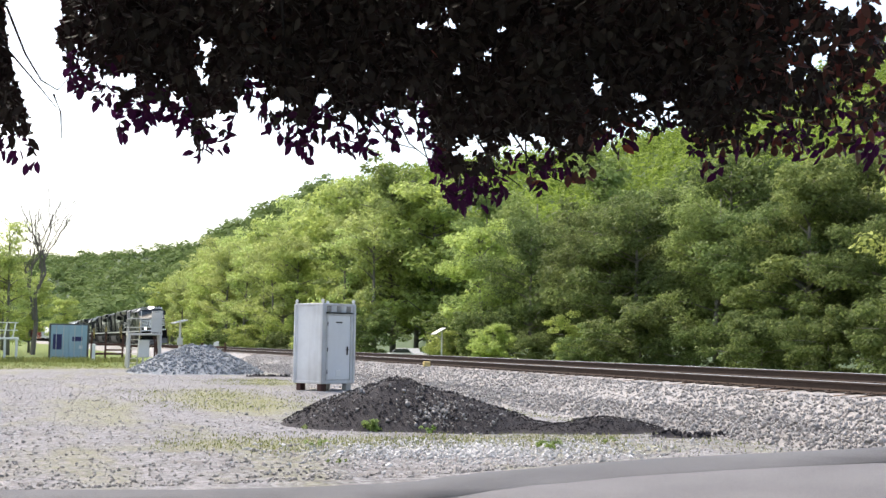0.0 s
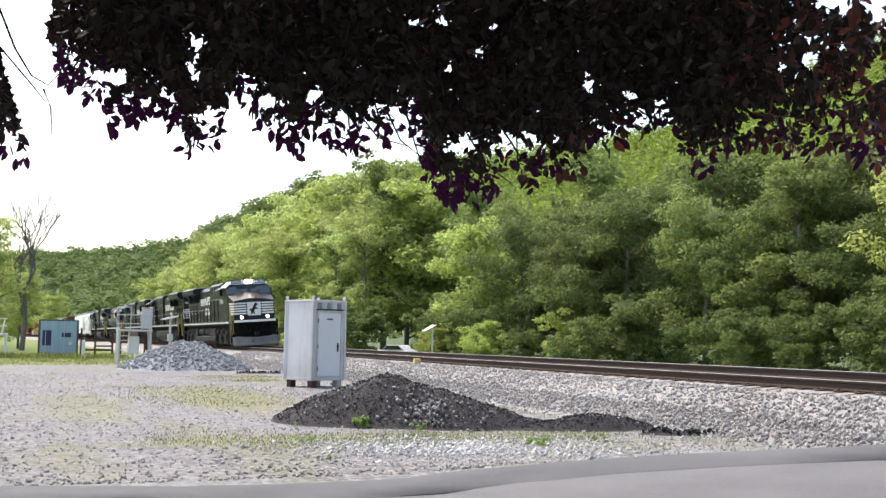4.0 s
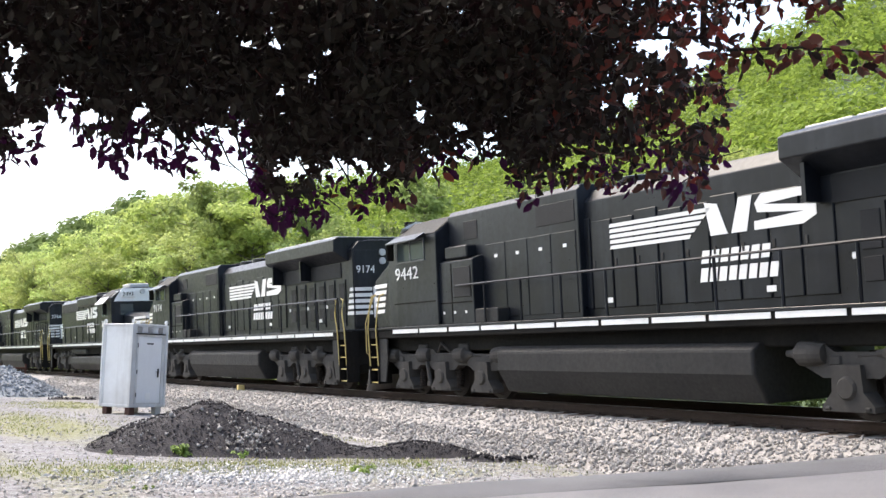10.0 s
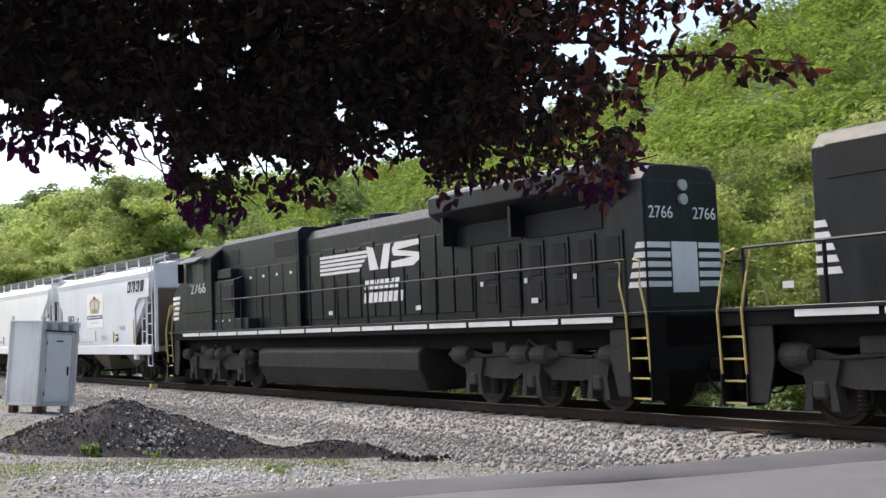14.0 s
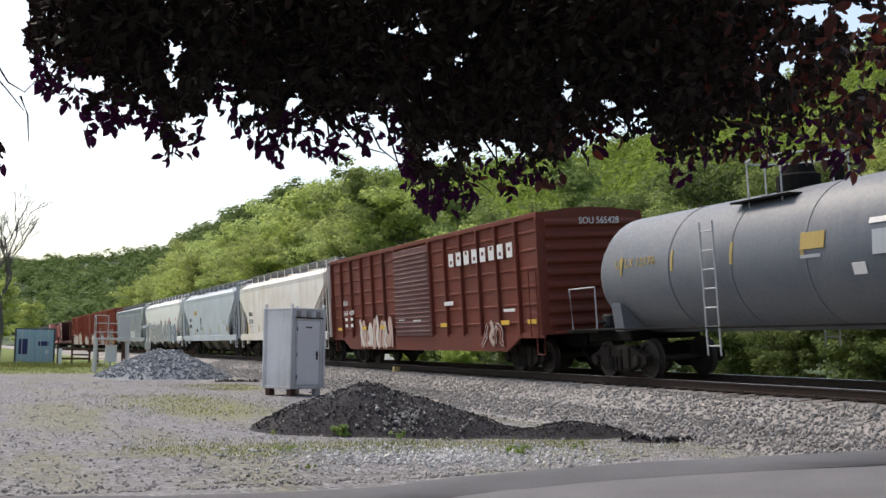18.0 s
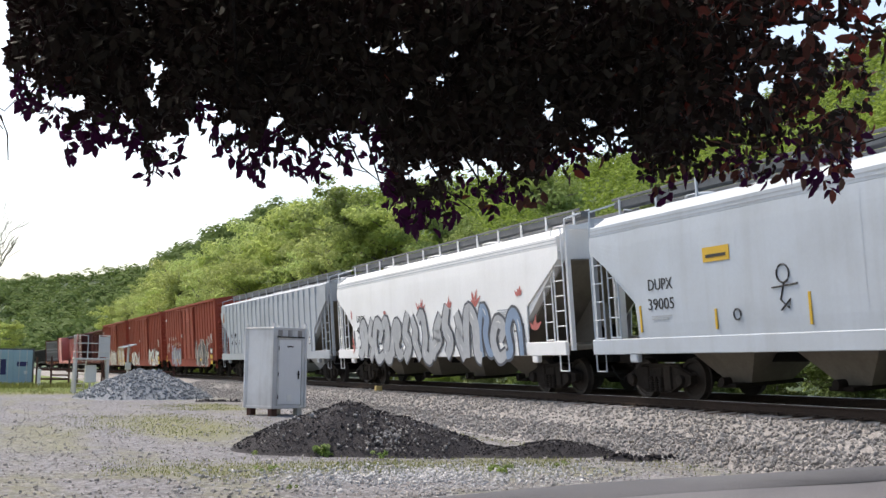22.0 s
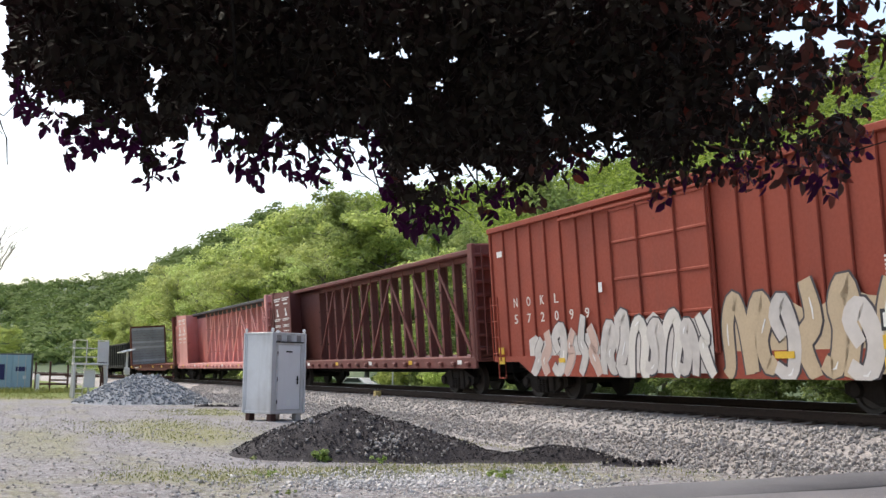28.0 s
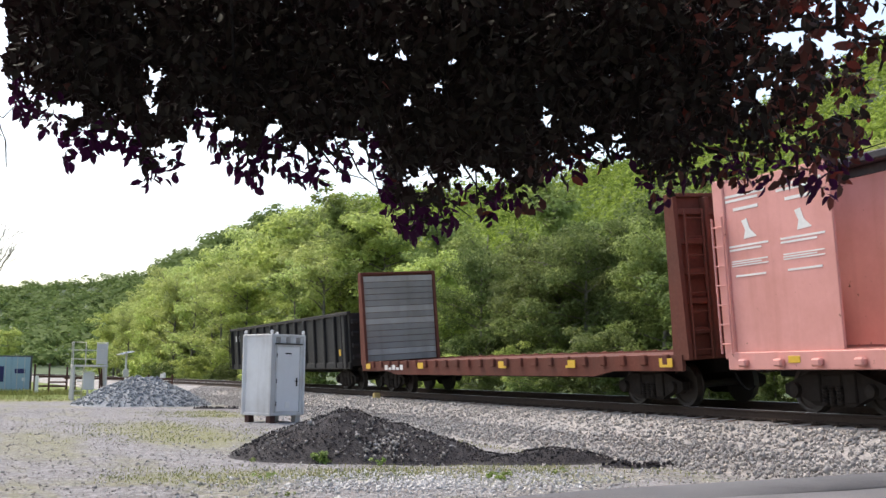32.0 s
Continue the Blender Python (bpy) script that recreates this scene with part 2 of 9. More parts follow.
def ground_z(x, y):
    o = offset_of(x, y)
    z = 0.05 * noise.noise((x * 0.11, y * 0.11, 3.1)) * blend(4, 14, abs(x))
    z += -0.95 * blend(4.0, 9.0, o) + 0.5 * blend(12.5, 16.0, o) + 0.02 * noise.noise((x * 0.6, y * 0.6, 1.7)) * (1 if x < -11 else 0.2)
    if -40 < x < 30:
        ramp_up = 0.72 * blend(3.0, 12.2, y) * blend(16.8, 14.8, -o * 0 + y) if y < 14 else 0.0
        z += ramp_up * blend(road_edge(y) - 1.6, road_edge(y) + 0.2, x)
    return z


# ---- materials of the ground ----
def lot_material():
    m, n, links, b = material("gravel_lot")
    co = n.new("ShaderNodeTexCoord").outputs["Object"]
    vor = n.new("ShaderNodeTexVoronoi")
    vor.inputs["Scale"].default_value = 16.0
    links.new(co, vor.inputs["Vector"])
    fine = noise_node(n, links, co, 30.0, 5, rough=0.7)
    mid = noise_node(n, links, co, 2.2, 5, rough=0.65)
    big = noise_node(n, links, co, 0.22, 4)
    long = noise_node(n, links, co, 0.5, 4, (0.35, 1.3, 1.0))
    sep = n.new("ShaderNodeSeparateColor")
    links.new(vor.outputs["Color"], sep.inputs[0])
    stones = mix(n, links, ramp(n, links, sep.outputs[0], 0.1, 0.9), (0.09, 0.088, 0.092), (0.31, 0.303, 0.31))
    stones = mix(n, links, ramp(n, links, fine, 0.35, 0.7, 0, 0.6), stones, (0.21, 0.20, 0.19))
    dirt = mix(n, links, ramp(n, links, fine, 0.3, 0.7), (0.11, 0.098, 0.092), (0.20, 0.187, 0.18))
    col = mix(n, links, ramp(n, links, mid, 0.5, 0.66), stones, dirt)
    col = mix(n, links, ramp(n, links, big, 0.45, 0.7, 0.0, 0.5), col, (0.26, 0.254, 0.26))
    grass = mix(n, links, ramp(n, links, fine, 0.3, 0.7), (0.13, 0.14, 0.045), (0.27, 0.26, 0.11))
    patch = n.new("ShaderNodeMath")
    patch.operation = "MULTIPLY"
    links.new(ramp(n, links, long, 0.50, 0.60), patch.inputs[0])
    links.new(ramp(n, links, noise_node(n, links, co, 5.0, 4, rough=0.7), 0.36, 0.58), patch.inputs[1])
    col = mix(n, links, ramp(n, links, patch.outputs[0], 0, 1, 0, 0.4), col, grass)
    sx = n.new("ShaderNodeSeparateXYZ")
    links.new(co, sx.inputs[0])
    # swards of thin yellow-green grass where nobody drives
    for cx, cy, rx, ry, most in ((-27.0, 4.1, 6.5, 1.5, 0.62), (-39.5, 7.4, 4.5, 1.0, 0.62), (-15.4, 4.6, 1.1, 4.2, 0.5), (-13.6, 7.2, 0.9, 1.6, 0.45), (-23.5, 0.8, 5.0, 1.0, 0.35), (-62.0, 0.0, 8.0, 9.0, 0.8)):
        mp = n.new("ShaderNodeMapping")
        mp.vector_type = "TEXTURE"
        mp.inputs["Location"].default_value = (cx, cy, 0)
        mp.inputs["Scale"].default_value = (rx, ry, 1000)
        links.new(co, mp.inputs["Vector"])
        ln = n.new("ShaderNodeVectorMath")
        ln.operation = "LENGTH"
        links.new(mp.outputs[0], ln.inputs[0])
        ad = n.new("ShaderNodeMath")
        ad.operation = "MULTIPLY_ADD"
        links.new(noise_node(n, links, co, 1.3, 5, rough=0.7), ad.inputs[0])
        ad.inputs[1].default_value = 1.6
        links.new(ln.outputs["Value"], ad.inputs[2])
        col = mix(n, links, ramp(n, links, ad.outputs[0], 1.35, 1.9, most, 0.0), col, grass)
    far = n.new("ShaderNodeMath")
    far.operation = "MULTIPLY_ADD"
    links.new(noise_node(n, links, co, 0.3, 3), far.inputs[0])
    far.inputs[1].default_value = 14.0
    links.new(sx.outputs[0], far.inputs[2])
    col = mix(n, links, ramp(n, links, far.outputs[0], -55.0, -51.0, 0.95, 0.0), col, mix(n, links, mid, (0.09, 0.13, 0.03), (0.2, 0.24, 0.07)))
    beyond = n.new("ShaderNodeMath")
    beyond.operation = "MULTIPLY_ADD"
    links.new(noise_node(n, links, co, 0.8, 3), beyond.inputs[0])
    beyond.inputs[1].default_value = 3.0
    links.new(sx.outputs[1], beyond.inputs[2])
    col = mix(n, links, ramp(n, links, beyond.outputs[0], 19.5, 21.0), col, mix(n, links, mid, (0.06, 0.10, 0.02), (0.17, 0.22, 0.05)))
    links.new(col, b.inputs["Base Color"])
    b.inputs["Roughness"].default_value = 0.95
    b.inputs["Specular IOR Level"].default_value = 0.2
    hsum = n.new("ShaderNodeMath")
    links.new(vor.outputs["Distance"], hsum.inputs[0])
    links.new(fine, hsum.inputs[1])
    bump(n, links, hsum.outputs[0], 0.7, 0.03, b)
    return m


def stone_material(name, dark, light, scale=11.0, tint=None):
    m, n, links, b = material(name)
    co = n.new("ShaderNodeTexCoord").outputs["Object"]
    geo = n.new("ShaderNodeNewGeometry")
    vor = n.new("ShaderNodeTexVoronoi")
    vor.inputs["Scale"].default_value = scale
    links.new(co, vor.inputs["Vector"])
    sep = n.new("ShaderNodeSeparateColor")
    links.new(vor.outputs["Color"], sep.inputs[0])
    add = n.new("ShaderNodeMath")
    add.operation = "MULTIPLY_ADD"
    links.new(geo.outputs["Random Per Island"], add.inputs[0])
    add.inputs[1].default_value = 0.6
    links.new(ramp(n, links, sep.outputs[0], 0, 1, 0, 0.4), add.inputs[2])
    col = mix(n, links, add.outputs[0], dark, light)
    col = mix(n, links, ramp(n, links, noise_node(n, links, co, 0.5, 4), 0.4, 0.7, 0, 0.45), col, tint or tuple(c * 0.7 for c in light))
    links.new(col, b.inputs["Base Color"])
    b.inputs["Roughness"].default_value = 0.9
    b.inputs["Specular IOR Level"].default_value = 0.25
    bump(n, links, vor.outputs["Distance"], 0.6, 0.03, b)
    return m


def asphalt_material(name, a, b_):
    m, n, links, b = material(name)
    co = n.new("ShaderNodeTexCoord").outputs["Object"]
    fine = noise_node(n, links, co, 60.0, 5, rough=0.8)
    big = noise_node(n, links, co, 0.9, 5)
    col = mix(n, links, ramp(n, links, big, 0.35, 0.68), a, b_)
    col = mix(n, links, ramp(n, links, fine, 0.4, 0.75, 0, 0.5), col, tuple(c * 1.7 for c in b_))
    links.new(col, b.inputs["Base Color"])
    b.inputs["Roughness"].default_value = 0.9
    bump(n, links, fine, 0.5, 0.01, b)
    return m


LOT = lot_material()
BALLAST = stone_material("ballast_stone", (0.13, 0.122, 0.116), (0.42, 0.40, 0.385), 21.0, (0.25, 0.232, 0.215))
ASPHALT = asphalt_material("worn_asphalt", (0.088, 0.087, 0.092), (0.122, 0.12, 0.126))
ASPHALT_NEW = asphalt_material("patched_asphalt", (0.055, 0.055, 0.06), (0.088, 0.088, 0.094))
COAL = stone_material("black_millings", (0.014, 0.0125, 0.014), (0.055, 0.050, 0.053), 34.0, (0.034, 0.031, 0.034))
PILE = stone_material("grey_limestone", (0.12, 0.13, 0.14), (0.36, 0.375, 0.39), 14.0, (0.22, 0.235, 0.25))
RUST = painted("rusty_rail_steel", (0.06, 0.042, 0.033), (0.04, 0.032, 0.028), 0.6, 0.8, 0.2)
BRIGHT = plain("polished_rail_steel", (0.42, 0.41, 0.40), 0.38, 0.9, 0.2)
TIE = painted("creosoted_oak", (0.075, 0.048, 0.034), (0.16, 0.12, 0.09), 0.6, 0.9, 0.0, grain=30)
BARK = plain("grey_bark", (0.17, 0.155, 0.13), 0.95, 0, 0.6, 9, 0.6)
DARK_BARK = plain("dark_brown_bark", (0.020, 0.016, 0.014), 0.9, 0, 0.5, 14, 0.6)
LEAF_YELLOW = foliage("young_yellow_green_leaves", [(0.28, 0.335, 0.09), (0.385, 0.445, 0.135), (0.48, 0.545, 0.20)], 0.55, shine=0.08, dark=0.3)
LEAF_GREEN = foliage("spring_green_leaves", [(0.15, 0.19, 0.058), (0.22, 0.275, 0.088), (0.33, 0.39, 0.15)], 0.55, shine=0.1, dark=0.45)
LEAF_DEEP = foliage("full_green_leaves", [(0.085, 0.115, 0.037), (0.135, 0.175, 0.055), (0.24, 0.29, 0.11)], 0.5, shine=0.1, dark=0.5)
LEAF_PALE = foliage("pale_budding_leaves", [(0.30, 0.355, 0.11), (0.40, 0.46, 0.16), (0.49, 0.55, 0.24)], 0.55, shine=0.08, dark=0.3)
WOODS = foliage("hillside_leaves", [(0.105, 0.14, 0.025), (0.195, 0.25, 0.045), (0.275, 0.34, 0.065)], 0.45, shine=0.06, patch=0.045, dark=0.5)
# ridge tones lie close together: distance haze is put into the leaf colour
WOODS_HAZED = foliage("hazed_ridge_leaves", [(0.105, 0.15, 0.05), (0.13, 0.18, 0.058), (0.15, 0.205, 0.064)], 0.3, shine=0.02, patch=0.03)
# floor green is dark: the shade beneath the crowns is in its colour
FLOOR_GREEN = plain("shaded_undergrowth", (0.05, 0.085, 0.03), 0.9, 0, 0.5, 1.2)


# ---- ground, one sheet to the horizon ----
def spaced(lo, hi, step, far):
    inner = list(np.arange(lo, hi + 0.01, step))
    d = step
    while inner[-1] + d < far:
        d *= 1.35
        inner.append(inner[-1] + d)
    d = step
    while inner[0] - d > -far:
        d *= 1.35
        inner.insert(0, inner[0] - d)
    return inner


gx, gy = spaced(-62, 14, 0.8, 3500), spaced(-6, 30, 0.6, 3500)
verts = [(x, y, ground_z(x, y) if abs(x) < 900 and abs(y) < 900 else -0.95) for x in gx for y in gy]
quads = [(i * len(gy) + j, (i + 1) * len(gy) + j, (i + 1) * len(gy) + j + 1, i * len(gy) + j + 1) for i in range(len(gx) - 1) for j in range(len(gy) - 1)]
ground = tagged(new("ground", raw_mesh("ground", verts, quads, LOT)), "pale gravel lot with worn grass patches beside the track", "ground", kind="structure")
ground.data.polygons.foreach_set("use_smooth", [True] * len(ground.data.polygons))

# ---- paved road that climbs to the crossing ----
rows = []
for k in range(60):
    y = -14 + k * 0.45
    e = road_edge(y)
    rows.append([(x, y, ground_z(x, y) + 0.03) for x in [e + 0.9 + u * 0.9 for u in range(14)]])
    if y > 12.0:
        break
road = Shape().loft(rows, caps=False, close=False)
solid("road", road, ASPHALT, "pale worn asphalt road climbing to the crossing", "road", "structure", smooth=True)
rows = []
for k in range(60):
    y = -14 + k * 0.45
    e = road_edge(y) + 0.12 * noise.noise((y * 1.3, 0, 5))
    rows.append([(e + d, y, ground_z(e + d, y) + h) for d, h in ((-0.25, -0.03), (0.0, 0.03), (0.5, 0.04), (1.15 + 0.15 * noise.noise((y * 0.7, 3, 5)), 0.04), (1.2, 0.02))])
    if y > 12.0:
        break
solid("road_edge", Shape().loft(rows, caps=False, close=False), ASPHALT_NEW, "darker asphalt strip along the road's edge", "road", "structure", smooth=True)

# ---- ballast, ties and rails ----
stations = [-420 + 10 * k for k in range(32)] + [-100 + 2 * k for k in range(75)] + [50 + 8 * k for k in range(16)]
section = ((-4.6, -0.95), (-4.15, -0.83), (-2.9, -0.52), (-1.75, -0.235), (-1.45, -0.2), (1.45, -0.2), (1.8, -0.25), (3.2, -0.85), (5.4, -2.3))
rows = []
for s in stations:
    row = []
    for k, (o, u) in enumerate(section):
        w = 0.16 * noise.noise((s * 0.35, k * 1.7, 0.4)) if k < 3 else 0.0
        x, y, h = track(s)
        z = RAIL_Z + u + (CANT * (o + 0.7525) if abs(o) < 3 else 0)
        row.append((x - math.sin(h) * (o + w), y + math.cos(h) * (o + w), z))
    rows.append(row)
solid("ballast", Shape().loft(rows, caps=False, close=False), BALLAST, "bed of pale crushed stone under the track", "ballast", "structure", smooth=True)

rail_form = [(-0.075, -0.172), (-0.075, -0.16), (-0.012, -0.135), (-0.012, -0.045), (-0.036, -0.035), (-0.036, -0.004), (-0.028, 0.0), (0.028, 0.0), (0.036, -0.004), (0.036, -0.035), (0.012, -0.045), (0.012, -0.135), (0.075, -0.16), (0.075, -0.172)]
for across in (-0.7525, 0.7525):
    rail = Shape().loft([[on_track(s, across + a, u) for a, u in rail_form] for s in stations])
    ob = solid("rail", rail, RUST, "rusty steel rail with a bright worn head", "rail", "structure")
    head = Shape().loft([[on_track(s, across + a, u) for a, u in ((-0.034, -0.012), (-0.026, 0.003), (0.026, 0.003), (0.034, -0.012))] for s in stations], caps=False)
    part("rail_head", head, BRIGHT, ob, "bright worn running surface")

tie_mesh = Shape().soft(-0.115, 0.115, -1.3, 1.3, -0.19, 0, 0.015).mesh("tie", TIE)
plate_mesh = Shape().soft(-0.09, 0.09, -0.18, 0.18, 0.0, 0.022, 0.006).soft(-0.05, -0.02, -0.12, -0.09, 0.02, 0.05, 0.004).soft(0.02, 0.05, 0.09, 0.12, 0.02, 0.05, 0.004).mesh("tie_plate", RUST)
ties = thing("ties", "weathered dark wooden ties with rusty plates", "tie", kind="structure")
rng = random.Random(5)
far_ties = Shape()
for k in range(-640, 60):
    s = k * 0.52
    m = track_pose(s) @ pose(0, rng.uniform(-0.06, 0.06), -0.19 - rng.uniform(0, 0.02), 0, 0, rng.uniform(-1.2, 1.2))
    if -150 < k < 0:
        part("tie", tie_mesh, TIE, ties, at=m)
    else:
        far_ties.add([m @ Vector(p) for p in ((-.115, -1.3, 0), (.115, -1.3, 0), (.115, 1.3, 0), (-.115, 1.3, 0), (-.115, -1.3, -.19), (.115, -1.3, -.19), (.115, 1.3, -.19), (-.115, 1.3, -.19))], [(0, 1, 2, 3), (4, 5, 1, 0), (3, 2, 6, 7), (0, 3, 7, 4), (1, 5, 6, 2)])
    if -110 < k < -10:
        for across in (-0.7525, 0.7525):
            part("tie_plate", plate_mesh, RUST, ties, at=track_pose(s) @ pose(0, across, -0.19))
tagged(part("more_ties", far_ties, TIE, ties), kind="stuff")


# ---- scattered stones ----
def rocks(count, place, size, rnd):
    """Many small angular stones; place() gives a point each."""
    base = np.array([(1, 0, 0), (-1, 0, 0), (0, 1, 0), (0, -1, 0), (0, 0, 1), (0, 0, -1)], float)
    tri = [(0, 2, 4), (2, 1, 4), (1, 3, 4), (3, 0, 4), (2, 0, 5), (1, 2, 5), (3, 1, 5), (0, 3, 5)]
    vs = np.zeros((count, 6, 3))
    for k in range(count):
        p = place(k)
        r = size * rnd.lognormvariate(0, 0.35)
        e = np.array(Euler((rnd.uniform(0, 6.3), rnd.uniform(0, 6.3), rnd.uniform(0, 6.3))).to_matrix())
        vs[k] = (base * np.array([r * rnd.uniform(0.7, 1.3), r * rnd.uniform(0.6, 1.1), r * rnd.uniform(0.45, 0.9)])) @ e.T + np.array(p)
    fs = (np.array(tri)[None] + 6 * np.arange(count)[:, None, None]).reshape(-1, 3)
    return vs.reshape(-1, 3), fs


def tri_mesh(name, verts, tris, mat):
    me = bpy.data.meshes.new(name)
    me.vertices.add(len(verts))
    me.vertices.foreach_set("co", np.asarray(verts, dtype=np.float32).ravel())
    me.loops.add(len(tris) * 3)
    me.loops.foreach_set("vertex_index", np.asarray(tris, dtype=np.int32).ravel())
    me.polygons.add(len(tris))
    me.polygons.foreach_set("loop_start", np.arange(0, len(tris) * 3, 3, dtype=np.int32))
    me.update(calc_edges=True)
    me.materials.append(mat)
    return me


def ballast_place(k):
    s = -5 - 62 * rng.random() ** 1.6
    o = -1.3 - 3.1 * rng.random()
    u = np.interp(o, [p[0] for p in section], [p[1] for p in section])
    x, y, h = track(s)
    return x - math.sin(h) * o, y + math.cos(h) * o, RAIL_Z + u + (CANT * (o + 0.7525) if abs(o) < 3 else 0) + rng.uniform(-0.01, 0.025)


v, f = rocks(34000, ballast_place, 0.03, rng)
tagged(new("ballast_stones", tri_mesh("ballast_stones", v, f, BALLAST)), "loose angular grey and buff ballast stones on the shoulder", "gravel", kind="stuff")


def lot_place(k):
    x = -11.3 - 34 * rng.random() ** 2
    y = rng.uniform(-3, 10.5)
    return x, y, ground_z(x, y) + 0.002


v, f = rocks(9000, lot_place, 0.022, rng)
tagged(new("loose_gravel", tri_mesh("loose_gravel", v, f, BALLAST)), "loose pale stones strewn over the gravel lot", "gravel", kind="stuff")


# ---- heaps ----
def heap(name, mat, label, cx, cy, turn, peaks, half, steps=(70, 46), rough=0.06, size=0.03, stones=900, stone_mat=None):
    """A heap of loose stone on the ground; peaks: (along, across, spread along, spread across, height)."""
    a = math.radians(turn)

    def top(u, w):
        z = 0.0
        for pu, pw, su, sw, h in peaks:
            d = math.hypot((u - pu) / su, (w - pw) / sw)
            z = max(z, h * max(0.0, 1 - (d / 1.06) ** 1.4))
        n_ = noise.noise((u * 1.4, w * 1.4, 7.7)) * 0.5 + noise.noise((u * 4.5, w * 4.5, 2.2)) * 0.25
        return z * (1 + 0.16 * n_) + (rough * n_ if z > 0.03 else 0)

    def spot(u, w, dz=0.0):
        x, y = cx + u * math.cos(a) - w * math.sin(a), cy + u * math.sin(a) + w * math.cos(a)
        return x, y, ground_z(x, y) + top(u, w) + dz

    nu, nw = steps
    us, ws = np.linspace(-half[0], half[0], nu), np.linspace(-half[1], half[1], nw)
    vs = [spot(u, w, -0.03) for u in us for w in ws]
    qs = [(i * nw + j, (i + 1) * nw + j, (i + 1) * nw + j + 1, i * nw + j + 1) for i in range(nu - 1) for j in range(nw - 1)]
    me = raw_mesh(name, vs, qs, mat)
    me.polygons.foreach_set("use_smooth", [True] * len(me.polygons))
    ob = tagged(new(name, me), label, "heap")
    r = random.Random(len(name) * 7 + stones)

    def pick(k):
        for _ in range(60):
            u, w = r.uniform(-half[0], half[0]), r.uniform(-half[1], half[1])
            if top(u, w) > 0.05:
                break
        return spot(u, w, 0.0)

    v_, f_ = rocks(stones, pick, size, r)
    o2 = new("loose_gravel", tri_mesh("loose_gravel", v_, f_, stone_mat or mat))
    o2.parent = ob
    tagged(o2, kind="stuff")
    return ob, spot, top


black_heap, black_spot, black_top = heap("asphalt_mound", COAL, "long heap of black asphalt millings with pale stones", -18.35, 6.1, 53.0,
     [(-0.35, 0.0, 2.1, 1.5, 0.86), (0.6, -0.1, 1.75, 1.3, 0.6), (-1.2, 0.1, 1.3, 1.2, 0.42), (1.9, -0.1, 1.1, 0.9, 0.18)], (3.1, 2.0), stones=5200, size=0.014)
r2 = random.Random(9)
pale = [black_spot(r2.gauss(0.75, 0.35), r2.uniform(-1.35, -0.5), 0.006) for _ in range(170)] + [black_spot(r2.uniform(-1.6, 1.8), r2.uniform(-1.4, -0.2), 0.01) for _ in range(150)]
v, f = rocks(len(pale), lambda k: pale[k], 0.024, r2)
o2 = new("pale_gravel", tri_mesh("pale_gravel", v, f, BALLAST))
o2.parent = black_heap
tagged(o2, "pale stones tipped into the black heap", kind="stuff")
heap("asphalt_mound", COAL, "low spill of black asphalt millings by the ballast", -16.5, 8.75, 92.0, [(0.1, 0, 1.2, 0.8, 0.27), (-0.7, 0, 0.7, 0.6, 0.17)], (1.5, 1.0), (40, 28), 0.03, 0.013, 1500)
heap("limestone_mound", PILE, "broad heap of blue-grey crushed stone", -49.0, 5.85, 90.0, [(0.1, 0, 2.9, 2.4, 1.28), (-0.9, 0, 1.8, 1.8, 0.95), (1.3, 0, 1.7, 1.7, 0.62)], (3.2, 2.8), (50, 40), 0.06, 0.05, 2600)
for cx, cy, turn, w in ((-14.95, 9.75, 80, 0.85), (-44.3, 8.4, 95, 1.1)):
    heap("asphalt_crust", COAL, "broken crust of dark asphalt lying on the gravel", cx, cy, turn, [(0, 0, w, 0.28, 0.09), (-w * 0.55, 0.1, w * 0.5, 0.2, 0.12), (w * 0.5, -0.05, w * 0.4, 0.16, 0.11)], (w, 0.36), (34, 16), 0.05, 0.035, 60)


CHALK = stone_material("pale_crushed_stone", (0.25, 0.25, 0.25), (0.6, 0.59, 0.58), 12.0, (0.4, 0.39, 0.38))


def spill_place(k):
    u, w = rng.gauss(0, 1), rng.gauss(0, 1)
    x, y = -13.9 + 0.75 * u + 0.25 * w, 5.5 + 1.2 * w - 0.2 * u
    return x, y, ground_z(x, y) + 0.004


v, f = rocks(2600, spill_place, 0.024, rng)
tagged(new("pale_gravel", tri_mesh("pale_gravel", v, f, CHALK)), "spill of whitish crushed stone on the lot", "gravel", kind="stuff")

# ---- hillside ----
RIDGE = ((-135, 1700, 5.0), (-100, 1600, 3.8), (-93, 1500, 3.9), (-90, 1400, 4.0), (-86, 1250, 4.5), (-83.5, 1100, 4.9), (-80.4, 950, 6.7), (-77.2, 820, 8.1), (-73, 700, 9.2), (-60, 500, 10.7), (-52, 400, 13.2), (-46.2, 345, 15.6), (-44, 335, 16.9), (-39.8, 310, 19.0), (-20, 290, 21.0), (60, 420, 16.0), (110, 700, 9.0))


def ridge(az):
    a = [r[0] for r in RIDGE]
    return float(np.interp(az, a, [r[1] for r in RIDGE])), float(np.interp(az, a, [r[2] for r in RIDGE]))


def hill_point(az, t):
    """A place on the hillside; t: 0 at its foot, 1 on the ridge."""
    r1, el = ridge(az)
    r0 = min(58 / max(0.12, math.cos(math.radians(az))), r1 * 0.55)
    r = r0 + (r1 - r0) * t
    top = r1 * math.tan(math.radians(el)) + 1.45 - 2.5
    z = top * (min(t, 1.0) ** 1.15) - max(0.0, t - 1) * top * 0.9 - 1.0
    z += 9 * noise.noise((az * 0.11, t * 3.0, 0.6)) * t * (1 - min(t, 1)) * 2
    return r * math.sin(math.radians(az)), r * math.cos(math.radians(az)), z


